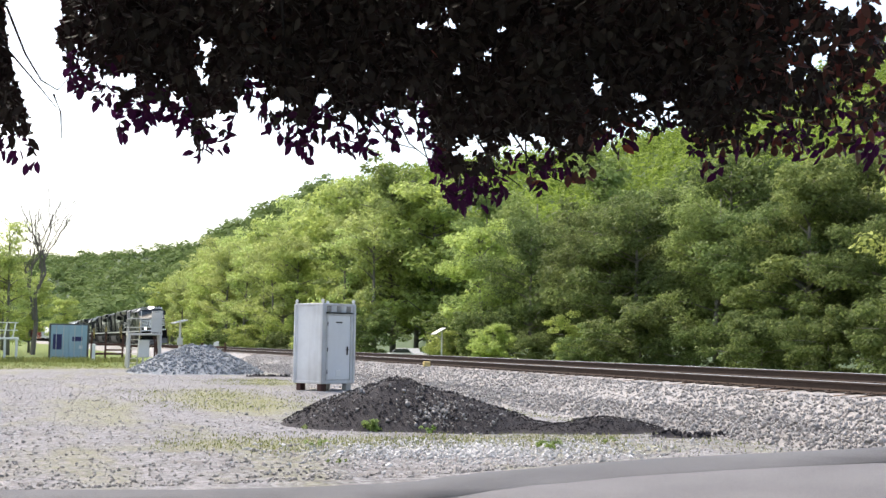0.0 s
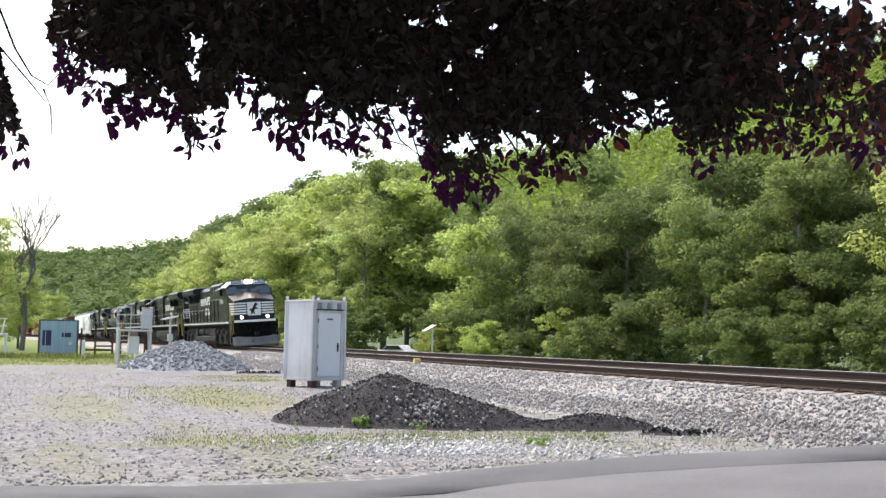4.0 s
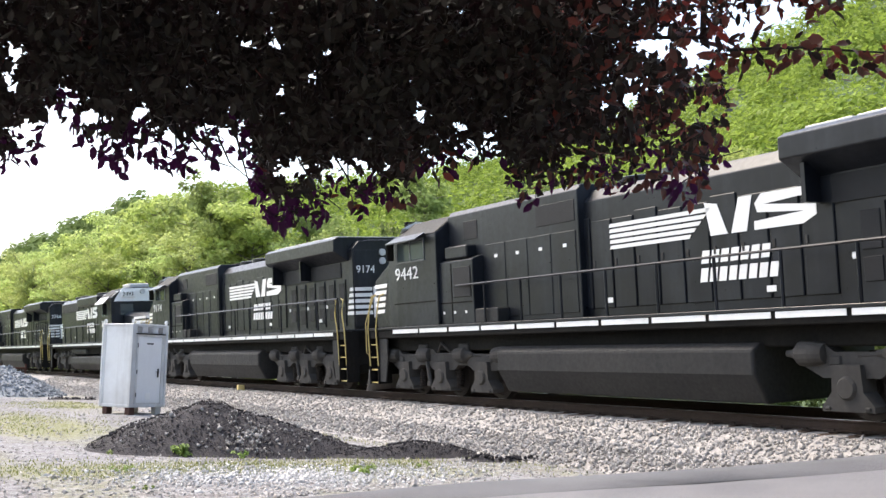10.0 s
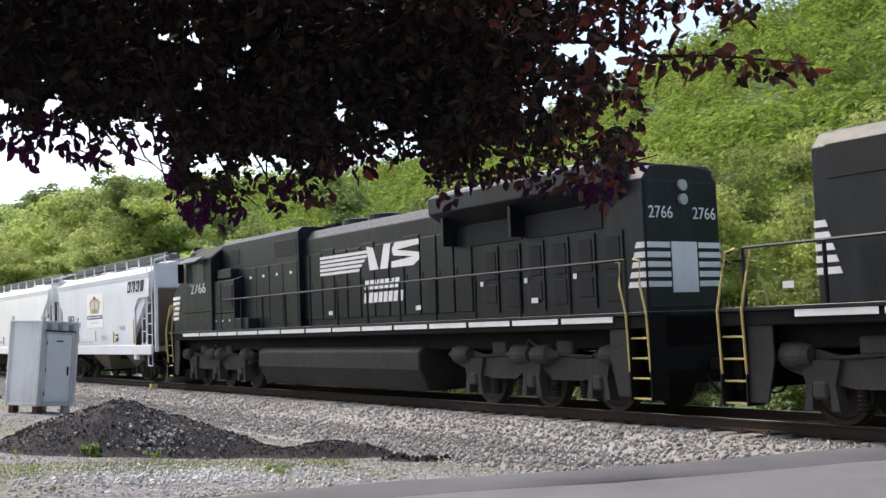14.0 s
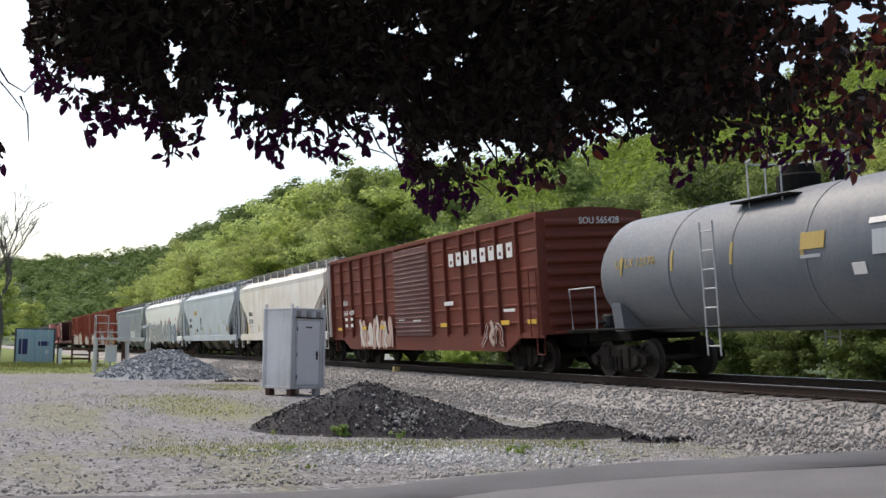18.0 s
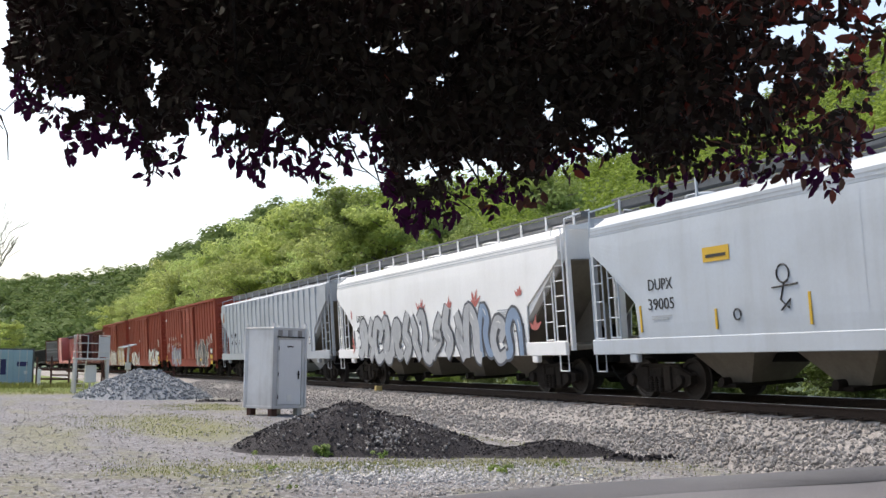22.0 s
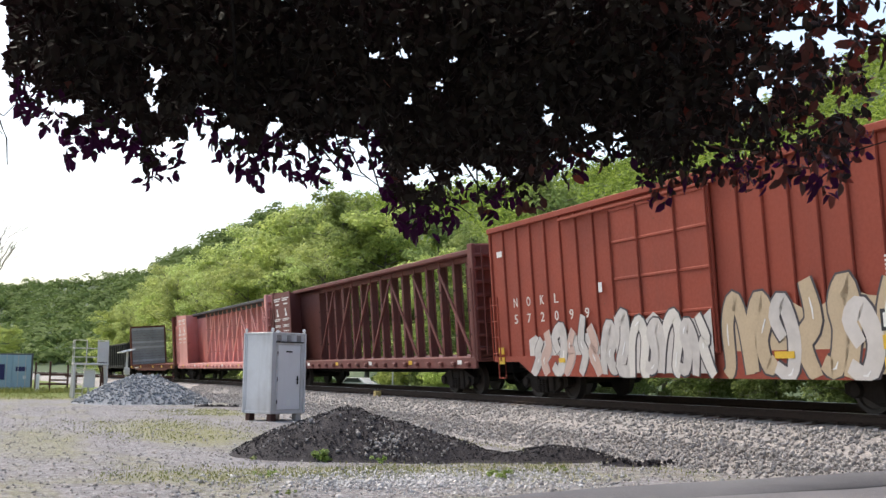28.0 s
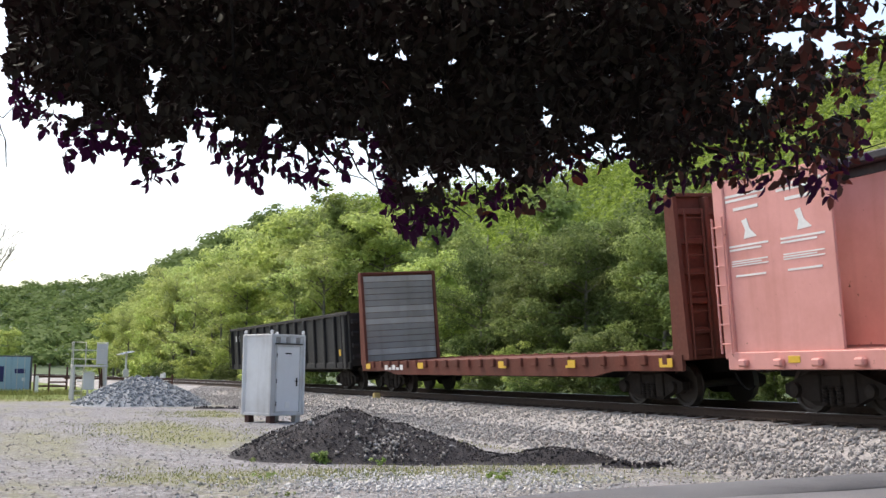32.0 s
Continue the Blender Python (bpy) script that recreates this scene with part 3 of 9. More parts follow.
azs = list(np.arange(-135, 110.1, 1.5))
ts = [0, 0.1, 0.2, 0.3, 0.4, 0.5, 0.6, 0.7, 0.8, 0.9, 1.0, 1.15, 1.5]
hill = Shape().loft([[hill_point(a, t) for t in ts] for a in azs], caps=False, close=False)
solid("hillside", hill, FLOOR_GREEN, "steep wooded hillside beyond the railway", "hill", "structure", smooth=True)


def leaf_cloud(centres, radii, per, size, rnd, flat=0.8, ruffle=0.45):
    """Small leaf sprays round clump centres, as arrays of vertices and quads."""
    c = np.repeat(np.asarray(centres, float), per, axis=0)
    r = np.repeat(np.asarray(radii, float), per, axis=0)
    n_ = len(c)
    d = rnd.normal(size=(n_, 3))
    d /= np.linalg.norm(d, axis=1)[:, None]
    d[:, 2] = d[:, 2] * 0.75 + 0.15
    p = c + d * r[:, None] * (0.55 + 0.5 * rnd.random((n_, 1))) * np.array([1, 1, flat])
    nrm = d * 0.7 + rnd.normal(size=(n_, 3)) * ruffle + np.array([0, 0, 0.6])
    nrm /= np.linalg.norm(nrm, axis=1)[:, None]
    u = np.cross(nrm, rnd.normal(size=(n_, 3)))
    u /= np.linalg.norm(u, axis=1)[:, None]
    w = np.cross(nrm, u)
    s = (size if np.isscalar(size) else np.repeat(size, per))
    s = (s * (0.6 + 0.8 * rnd.random(n_)))[:, None]
    k = 0.35 + 0.3 * rnd.random((n_, 1))
    droop = nrm * s * -0.18
    vs = np.stack([p - u * s + droop, p + w * s * k + u * s * 0.1, p + u * s + droop, p - w * s * k + u * s * 0.05], 1)
    return vs.reshape(-1, 3), np.arange(n_ * 4).reshape(-1, 4)


nr = np.random.RandomState(11)
cent, rad = [], []
for k in range(4200):
    az = nr.uniform(-100, -22)
    t = nr.uniform(0.05, 1.04)
    x, y, z = hill_point(az, t)
    d = math.hypot(x, y)
    r = min(9.0, 3.0 + d * 0.0085) * nr.uniform(0.6, 1.3)
    cent.append((x, y, z + r * nr.uniform(0.1, 0.6)))
    rad.append(r)
rad, cent = np.array(rad), np.array(cent)
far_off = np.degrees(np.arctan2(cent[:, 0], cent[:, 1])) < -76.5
for name_, pick_, mat_, label_ in (("hillside_woods", ~far_off, WOODS, "dense spring-green woods covering the hillside"), ("ridge_woods", far_off, WOODS_HAZED, "darker woods on the far ridge, distance haze put into their colour")):
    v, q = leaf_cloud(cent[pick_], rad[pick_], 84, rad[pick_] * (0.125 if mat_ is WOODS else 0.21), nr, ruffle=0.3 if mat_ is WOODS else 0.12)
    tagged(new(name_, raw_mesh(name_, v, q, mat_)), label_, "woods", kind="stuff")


# ---- trees at the foot of the hill ----
def tree_meshes(seed, height, spread, mat, density=1.0, low=0.12, leaf=0.3, fine=True):
    """Trunk, limbs and crown of one tree, standing at the origin."""
    rr = random.Random(seed)
    rs = np.random.RandomState(seed)
    wood = Shape()
    lean = rr.uniform(-0.04, 0.04) * height
    top = Vector((lean, rr.uniform(-0.03, 0.03) * height, height * 0.86))
    wood.tube([(0, 0, -0.3), top * 0.3 + Vector((0.1, 0, 0)), top * 0.65, top], height * 0.016, 7, height * 0.003)
    cent_, rad_ = [], []
    for k in range(int(26 * density)):
        f_ = rr.uniform(low, 0.95)
        a = k * 2.4 + rr.uniform(-0.5, 0.5)
        reach = spread * (0.35 + 0.65 * math.sin(math.pi * min(1, (f_ * 0.8 + 0.18)))) * rr.uniform(0.65, 1.1)
        base = top * f_
        tip = base + Vector((math.cos(a) * reach, math.sin(a) * reach, height * rr.uniform(0.03, 0.13)))
        wood.tube([base, base.lerp(tip, 0.5) + Vector((0, 0, height * 0.015)), tip], height * 0.0055, 5, 0.015)
        for j in range(4):
            p = base.lerp(tip, (0.3, 0.55, 0.8, 1.02)[j]) + Vector((rr.gauss(0, 0.5), rr.gauss(0, 0.5), rr.gauss(0.2, 0.45)))
            cent_.append(p)
            rad_.append(spread * rr.uniform(0.17, 0.30))
    v_, q_ = leaf_cloud(cent_, rad_, int((150 if fine else 75) * density), leaf * (0.46 if fine else 0.62), rs, 0.7)
    return wood.mesh("trunk", BARK, True), raw_mesh("crown", v_, q_, mat)


KINDS = [("deciduous_tree", "tall young-leafed tree with a broad yellow-green crown", LEAF_YELLOW, 17, 5.2, 1.15, 0.12, 0.34),
         ("deciduous_tree", "tall tree in full spring-green leaf", LEAF_GREEN, 18, 5.0, 1.2, 0.10, 0.34),
         ("deciduous_tree", "slender pale tree just coming into leaf", LEAF_PALE, 20, 4.6, 0.95, 0.22, 0.30),
         ("deciduous_tree", "broad tree in full green leaf at the wood's edge", LEAF_DEEP, 14, 5.4, 1.15, 0.05, 0.32),
         ("shrub", "dense leafy shrub at the foot of the woods", LEAF_YELLOW, 5.5, 2.7, 0.9, 0.04, 0.24),
         ("shrub", "bushy green shrub beyond the track", LEAF_DEEP, 4.5, 2.6, 0.85, 0.03, 0.24)]
MODELS = []
for i, kind in enumerate(KINDS):
    for j in range(2):
        for fine in (True, False):
            MODELS.append((kind, *tree_meshes(100 + i * 7 + j, kind[3], kind[4], kind[2], kind[5], kind[6], kind[7], fine)))


def plant(kind_index, x, y, size, rnd, z=None):
    far = math.hypot(x, y) > 85
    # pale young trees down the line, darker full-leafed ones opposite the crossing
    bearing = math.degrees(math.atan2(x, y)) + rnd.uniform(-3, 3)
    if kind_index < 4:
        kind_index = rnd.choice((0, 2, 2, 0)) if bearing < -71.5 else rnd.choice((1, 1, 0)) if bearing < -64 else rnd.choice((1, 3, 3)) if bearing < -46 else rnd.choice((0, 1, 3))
    kind, trunk, crown = MODELS[kind_index * 4 + rnd.randrange(2) * 2 + far]
    z = ground_z(x, y) if z is None else z
    if kind[0] == "shrub" and abs(math.degrees(math.atan2(x, y)) + 72.3) < 1.7 and math.hypot(x, y) < 112:
        return None
    if kind[0] != "shrub" and abs(math.degrees(math.atan2(x, y)) + 72.3) < 2.6 and math.hypot(x, y) < 108 and y < 38:
        return None
    # the tops of the trees fall away down the valley
    head = float(np.interp(math.degrees(math.atan2(x, y)), (-87.7, -84.9, -83.3, -82.6, -81, -78.7, -77, -75.7, -71, -60, -52, -46, -38, -28), (2.4, 3.4, 4.3, 5.7, 6.5, 6.8, 8.8, 9.3, 9.5, 10.4, 10.5, 11.6, 14.2, 14.6)))
    if y > 0:
        size = min(size, rnd.uniform(0.94, 1.1) * (math.hypot(x, y) * math.tan(math.radians(head)) + EYE - z) / kind[3])
    m = Matrix.Translation((x, y, z)) @ Matrix.Rotation(rnd.uniform(0, 6.28), 4, "Z") @ Matrix.Diagonal((size * rnd.uniform(0.9, 1.1), size * rnd.uniform(0.9, 1.1), size, 1))
    ob = thing(kind[0], kind[1], "tree" if kind[0] != "shrub" else "shrub", m, "trees along the foot of the hill")
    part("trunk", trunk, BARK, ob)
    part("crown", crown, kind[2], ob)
    return ob


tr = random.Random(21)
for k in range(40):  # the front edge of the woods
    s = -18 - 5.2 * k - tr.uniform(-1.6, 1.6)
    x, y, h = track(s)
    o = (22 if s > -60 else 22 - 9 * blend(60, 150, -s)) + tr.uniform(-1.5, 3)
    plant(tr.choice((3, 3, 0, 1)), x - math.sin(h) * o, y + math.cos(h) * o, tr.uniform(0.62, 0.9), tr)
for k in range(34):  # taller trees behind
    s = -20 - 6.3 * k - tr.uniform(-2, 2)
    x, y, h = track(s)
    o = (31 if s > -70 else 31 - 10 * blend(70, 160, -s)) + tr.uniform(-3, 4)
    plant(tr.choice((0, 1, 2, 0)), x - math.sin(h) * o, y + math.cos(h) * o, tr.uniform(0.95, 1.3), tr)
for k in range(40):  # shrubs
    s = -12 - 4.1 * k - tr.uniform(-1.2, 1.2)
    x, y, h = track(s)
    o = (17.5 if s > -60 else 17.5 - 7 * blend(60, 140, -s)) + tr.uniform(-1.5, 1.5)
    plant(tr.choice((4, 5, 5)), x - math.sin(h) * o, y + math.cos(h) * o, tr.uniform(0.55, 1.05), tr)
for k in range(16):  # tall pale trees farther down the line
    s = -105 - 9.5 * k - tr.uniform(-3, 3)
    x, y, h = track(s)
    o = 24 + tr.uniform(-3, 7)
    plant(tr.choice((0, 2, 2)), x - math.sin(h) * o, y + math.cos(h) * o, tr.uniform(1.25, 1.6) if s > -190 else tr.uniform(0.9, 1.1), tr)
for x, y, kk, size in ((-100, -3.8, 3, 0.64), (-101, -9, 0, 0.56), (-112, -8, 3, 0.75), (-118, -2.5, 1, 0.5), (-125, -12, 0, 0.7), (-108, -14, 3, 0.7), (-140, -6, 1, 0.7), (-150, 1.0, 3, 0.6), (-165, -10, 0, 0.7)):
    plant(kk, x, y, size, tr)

# ---- paints of the train ----
# the pale blue-grey second tone paints sky sheen onto the black, along with grime
BLACK = painted("black_paint_with_sky_sheen", (0.0032, 0.0042, 0.0068), (0.0255, 0.0295, 0.0375), 0.62, 0.34, 0.0, 0.8, 9, 0.05)
UNDER = painted("sooty_underframe", (0.005, 0.0047, 0.0045), (0.018, 0.016, 0.013), 0.6, 0.85)
TRUCK = painted("dusty_truck_steel", (0.058, 0.055, 0.052), (0.020, 0.018, 0.016), 0.7, 0.85, 0, 0.4, 12, 0.3)
TRUCK_DARK = painted("rust_brown_truck_steel", (0.016, 0.0125, 0.0105), (0.034, 0.028, 0.023), 0.6, 0.9, 0, 0.4, 12, 0.3)
WHEEL = plain("worn_wheel_steel", (0.035, 0.028, 0.024), 0.7, 0.3, 0.4)
WHITE = painted("white_engine_paint", (0.78, 0.78, 0.77), (0.42, 0.39, 0.35), 0.35, 0.5)
YELLOW = painted("yellow_handrail_paint", (0.55, 0.42, 0.14), (0.22, 0.17, 0.10), 0.6, 0.6)
TANKGREY = painted("dusty_fuel_tank", (0.015, 0.015, 0.0155), (0.036, 0.034, 0.032), 0.6, 0.7)
SCREEN = plain("dark_radiator_screen", (0.008, 0.008, 0.009), 0.7, 0.2, 0.4, 60, 0.5)
SILVER = painted("weathered_aluminium", (0.5, 0.5, 0.5), (0.3, 0.29, 0.28), 0.4, 0.45, 0.3)


def glass_material(name, tint, rough=0.05):
    m, n, links, b = material(name)
    b.inputs["Base Color"].default_value = (*tint, 1)
    b.inputs["Roughness"].default_value = rough
    b.inputs["Specular IOR Level"].default_value = 0.9
    co = n.new("ShaderNodeTexCoord").outputs["Object"]
    links.new(ramp(n, links, noise_node(n, links, co, 3.0, 3), 0.3, 0.7, rough, rough + 0.12), b.inputs["Roughness"])
    return m


# grey-blue base tint holds part of the sky's reflection in the panes
CABGLASS = glass_material("dark_cab_glass", (0.045, 0.058, 0.06))
GREYTRIM = painted("worn_grey_window_trim", (0.10, 0.105, 0.11), (0.05, 0.05, 0.05), 0.5, 0.5)


def lamp_material(name, colour, strength):
    m, n, links, b = material(name)
    b.inputs["Emission Color"].default_value = (*colour, 1)
    b.inputs["Emission Strength"].default_value = strength
    return m


PLOW = painted("dusty_plow_steel", (0.19, 0.18, 0.17), (0.05, 0.045, 0.04), 0.6, 0.85)
HEADLIGHT = lamp_material("lit_headlight", (1.0, 0.97, 0.9), 12.0)
RED_RIM = plain("red_lamp_rim", (0.4, 0.03, 0.02), 0.4)
CARS = []


# ---- wheels and trucks, shared by all ----
def wheel_mesh(r):
    return Shape().lathe([(-0.06, 0.06), (-0.075, r * 0.3), (-0.03, r * 0.34), (-0.03, r * 0.78), (-0.06, r * 0.84), (-0.065, r), (0.05, r + 0.012), (0.06, r + 0.03), (0.09, r + 0.03), (0.09, r * 0.8), (0.07, 0.08)], 28).mesh("wheel", WHEEL)


WHEEL_BIG, WHEEL_SMALL = wheel_mesh(0.51), wheel_mesh(0.43)
AXLE = Shape().tube([(0, -0.7, 0), (0, 0.7, 0)], 0.08, 10).mesh("axle", WHEEL)


def frame_six(old):
    """The side frame of a three-axle truck, in the plane y = 0."""
    s = Shape()
    if old:
        s.along_y([(-2.55, 1.05), (-2.5, 0.82), (-2.2, 0.72), (-1.35, 0.55), (-0.55, 0.55), (-0.2, 0.8), (0.2, 0.8), (0.55, 0.55), (1.35, 0.55), (2.2, 0.72), (2.5, 0.82), (2.55, 1.05), (1.9, 1.1), (1.5, 0.98), (0.5, 0.98), (0.0, 1.1), (-0.5, 0.98), (-1.5, 0.98), (-1.9, 1.1)], -0.09, 0.09)
    else:
        s.along_y([(-2.75, 1.12), (-2.75, 0.86), (-2.35, 0.66), (-1.35, 0.66), (-1.15, 0.78), (-0.7, 0.78), (-0.5, 0.66), (0.5, 0.66), (0.7, 0.78), (1.15, 0.78), (1.35, 0.66), (2.35, 0.66), (2.75, 0.86), (2.75, 1.12), (2.3, 1.16), (2.1, 1.04), (1.2, 1.04), (1.0, 1.14), (0.5, 1.16), (0.3, 1.06), (-0.3, 1.06), (-0.5, 1.16), (-1.0, 1.14), (-1.2, 1.04), (-2.1, 1.04), (-2.3, 1.16)], -0.14, 0.1)
        for x in (-2.1, -0.93, 0.93, 2.1):
            s.soft(x - 0.12, x + 0.12, -0.17, -0.1, 0.84, 1.0, 0.03)
    return s


FRAME_SIX = {old: frame_six(old).mesh("side_frame", TRUCK) for old in (False, True)}
BOX_NEW = Shape().along_y([(-0.46, 0.18), (-0.46, 0.26), (-0.28, 0.46), (-0.25, 0.86), (0.25, 0.86), (0.28, 0.46), (0.46, 0.26), (0.46, 0.18)], -0.2, 0.1).lathe([(-0.25, 0.1), (-0.25, 0.14), (-0.215, 0.17), (-0.19, 0.175)], 18, "y", (0, 0, 0.52)).soft(-0.4, -0.3, -0.23, -0.15, 0.2, 0.26, 0.02).soft(0.3, 0.4, -0.23, -0.15, 0.2, 0.26, 0.02).mesh("journal_box", TRUCK)
COIL = Shape().lathe([(0.24 + 0.03 * j, 0.10 if j % 2 else 0.075) for j in range(16)], 12, "z").mesh("coil_spring", TRUCK_DARK)
DAMPER = Shape().tube([(0, 0, 0.35), (0.16, 0, 0.95)], 0.055, 8).soft(-0.09, 0.09, -0.06, 0.06, 0.26, 0.38, 0.02).mesh("damper", TRUCK)
BOX_OLD = Shape().along_y([(-0.30, 0.24), (-0.24, 0.6), (-0.34, 0.95), (0.34, 0.95), (0.24, 0.6), (0.30, 0.24), (0.16, 0.24), (0.14, 0.62), (-0.14, 0.62), (-0.16, 0.24)], -0.13, 0.09).soft(-0.13, 0.13, -0.17, 0.0, 0.40, 0.66, 0.04).mesh("journal_box", TRUCK)
CYLINDER = Shape().lathe([(-0.34, 0.04), (-0.32, 0.15), (-0.1, 0.19), (0.14, 0.19), (0.2, 0.13), (0.3, 0.07), (0.42, 0.05)], 16, "x").mesh("brake_cylinder", TRUCK)
LINKS = Shape().tube([(-1.7, 0, 0), (-0.6, 0, 0.06), (0.6, 0, 0.06), (1.7, 0, 0)], 0.03).soft(-1.2, -0.75, -0.05, 0.1, 0.05, 0.3, 0.03).soft(0.75, 1.2, -0.05, 0.1, 0.05, 0.3, 0.03).tube([(-0.3, 0.02, 0.1), (0, -0.05, 0.32), (0.3, 0.02, 0.1)], 0.035).mesh("brake_rigging", TRUCK)


def truck_six(parent, x, old=False):
    t = part("truck", Shape().soft(-1.9, 1.9, -0.6, 0.6, 0.5, 1.0, 0.05), UNDER, parent, at=pose(x, 0, 0))
    for a in (-1.85, 0.0, 1.85):
        part("axle", AXLE, WHEEL, t, at=pose(a, 0, 0.51))
        for side in (-1, 1):
            turn = 0 if side < 0 else 180
            part("wheel", WHEEL_BIG, WHEEL, t, at=pose(a, side * 0.72, 0.51, 0, 0, turn))
            part("journal_box", BOX_OLD if old else BOX_NEW, TRUCK, t, at=pose(a, side * 1.12, 0.0, 0, 0, turn))
    for side in (-1, 1):
        turn = 0 if side < 0 else 180
        part("side_frame", FRAME_SIX[old], TRUCK, t, at=pose(0, side * 1.08, 0, 0, 0, turn))
        part("brake_rigging", LINKS, TRUCK, t, at=pose(0, side * 1.2, 0.98, 0, 0, turn))
        for a in (-1.3, -0.5, 0.5, 1.3):
            part("coil_spring", COIL, TRUCK_DARK, t, at=pose(a, side * 1.06, 0.0))
        if not old:
            part("damper", DAMPER, TRUCK, t, at=pose(0.62, side * 1.24, 0.0))
        for a in (-2.6, -0.95, 0.95, 2.6) if not old else (-2.3, -0.4, 0.35, 2.3):
            part("brake_cylinder", CYLINDER, TRUCK, t, at=pose(a, side * 1.2, 1.02, 0, 0, 0 if a > 0 else 180))
    return t


FRAME_FOUR = Shape().along_y([(-1.2, 0.52), (-1.2, 0.36), (-1.02, 0.28), (-0.86, 0.34), (-0.45, 0.16), (0.45, 0.16), (0.86, 0.34), (1.02, 0.28), (1.2, 0.36), (1.2, 0.52), (0.95, 0.60), (0.5, 0.76), (-0.5, 0.76), (-0.95, 0.60)], -0.08, 0.08)
FRAME_FOUR = FRAME_FOUR.soft(-0.55, -0.28, -0.12, 0.0, 0.22, 0.72, 0.02).soft(0.28, 0.55, -0.12, 0.0, 0.22, 0.72, 0.02).mesh("side_frame", TRUCK_DARK)
SPRING = Shape()
for k in range(3):
    SPRING.lathe([(0.18 + 0.025 * j, 0.07 if j % 2 else 0.055) for j in range(14)], 10, "z", (-0.17 + 0.17 * k, -0.1, 0))
SPRING = SPRING.mesh("spring", TRUCK_DARK)
BEARING = Shape().lathe([(-0.16, 0.05), (-0.15, 0.11), (0.0, 0.13), (0.08, 0.13)], 14).mesh("bearing", TRUCK_DARK)


def truck_four(parent, x):
    t = part("truck", Shape().soft(-0.25, 0.25, -1.1, 1.1, 0.4, 0.72, 0.05), TRUCK_DARK, parent, at=pose(x, 0, 0))
    for a in (-0.89, 0.89):
        part("axle", AXLE, WHEEL, t, at=pose(a, 0, 0.43))
        for side in (-1, 1):
            turn = 0 if side < 0 else 180
            part("wheel", WHEEL_SMALL, WHEEL, t, at=pose(a, side * 0.72, 0.43, 0, 0, turn))
            part("bearing", BEARING, TRUCK_DARK, t, at=pose(a, side * 1.0, 0.43, 0, 0, turn))
    for side in (-1, 1):
        turn = 0 if side < 0 else 180
        part("side_frame", FRAME_FOUR, TRUCK_DARK, t, at=pose(0, side * 0.99, 0, 0, 0, turn))
        part("spring", SPRING, TRUCK_DARK, t, at=pose(0, side * 0.99, 0, 0, 0, turn))
    return t


COUPLER = Shape().soft(-0.2, 0.42, -0.09, 0.09, -0.1, 0.1, 0.02).along_y([(0.4, -0.14), (0.62, -0.16), (0.66, 0.0), (0.62, 0.16), (0.4, 0.14)], -0.16, 0.12).mesh("coupler", TRUCK_DARK)
HOSE = Shape().tube([(0, 0, 0), (0.1, 0, -0.12), (0.28, 0, -0.3), (0.42, 0.02, -0.34), (0.55, 0.05, -0.26)], 0.022).mesh("air_hose", UNDER)


def couplings(parent, L, z=0.82):
    for s in (-1, 1):
        part("coupler", COUPLER, TRUCK_DARK, parent, at=pose(s * (L / 2 - 0.6), 0, z, 0, 0, 0 if s > 0 else 180))
        part("air_hose", HOSE, UNDER, parent, at=pose(s * (L / 2 - 0.62), -0.35 * s, z - 0.15, 0, 0, 0 if s > 0 else 180))


class Side:
    """The side of a car that faces the camera. Places on it count along the way of travel, and up."""

    def __init__(self, parent, face):
        self.parent, self.face = parent, face

    def at(self, x, z, y, tilt=0.0):
        if self.face > 0:
            return pose(x, -y, z, tilt)
        return pose(-x, y, z, 0, 0, 180) @ pose(0, 0, 0, tilt)

    def plate(self, name, outline, mat, y, label="", thick=0.008):
        """A flat shape of (x, z) points on the side."""
        s = Shape().along_y(outline, -thick / 2, thick / 2)
        return part(name, s, mat, self.parent, label, at=self.at(0, 0, y))

    def bars(self, name, rects, mat, y, label=""):
        for x0, x1, z0, z1 in rects:
            s = Shape().along_y([(x0, z0), (x1, z0), (x1, z1), (x0, z1)], -0.004, 0.004)
            part(name, s, mat, self.parent, label, at=self.at(0, 0, y))

    def letters(self, text, x, z, size, mat, y, width=None, name="lettering"):
        return lettering(text, size, mat, self.parent, self.at(x, z, y), name, 0.004, width)


def word_bars(x0, x1, z0, z1, count, slant=0.0, gap=0.25):
    """Upright blocks in the place of the letters of a word."""
    w = (x1 - x0) / count
    return [(x0 + k * w, x0 + (k + 1 - gap) * w, z0, z1) for k in range(count)]


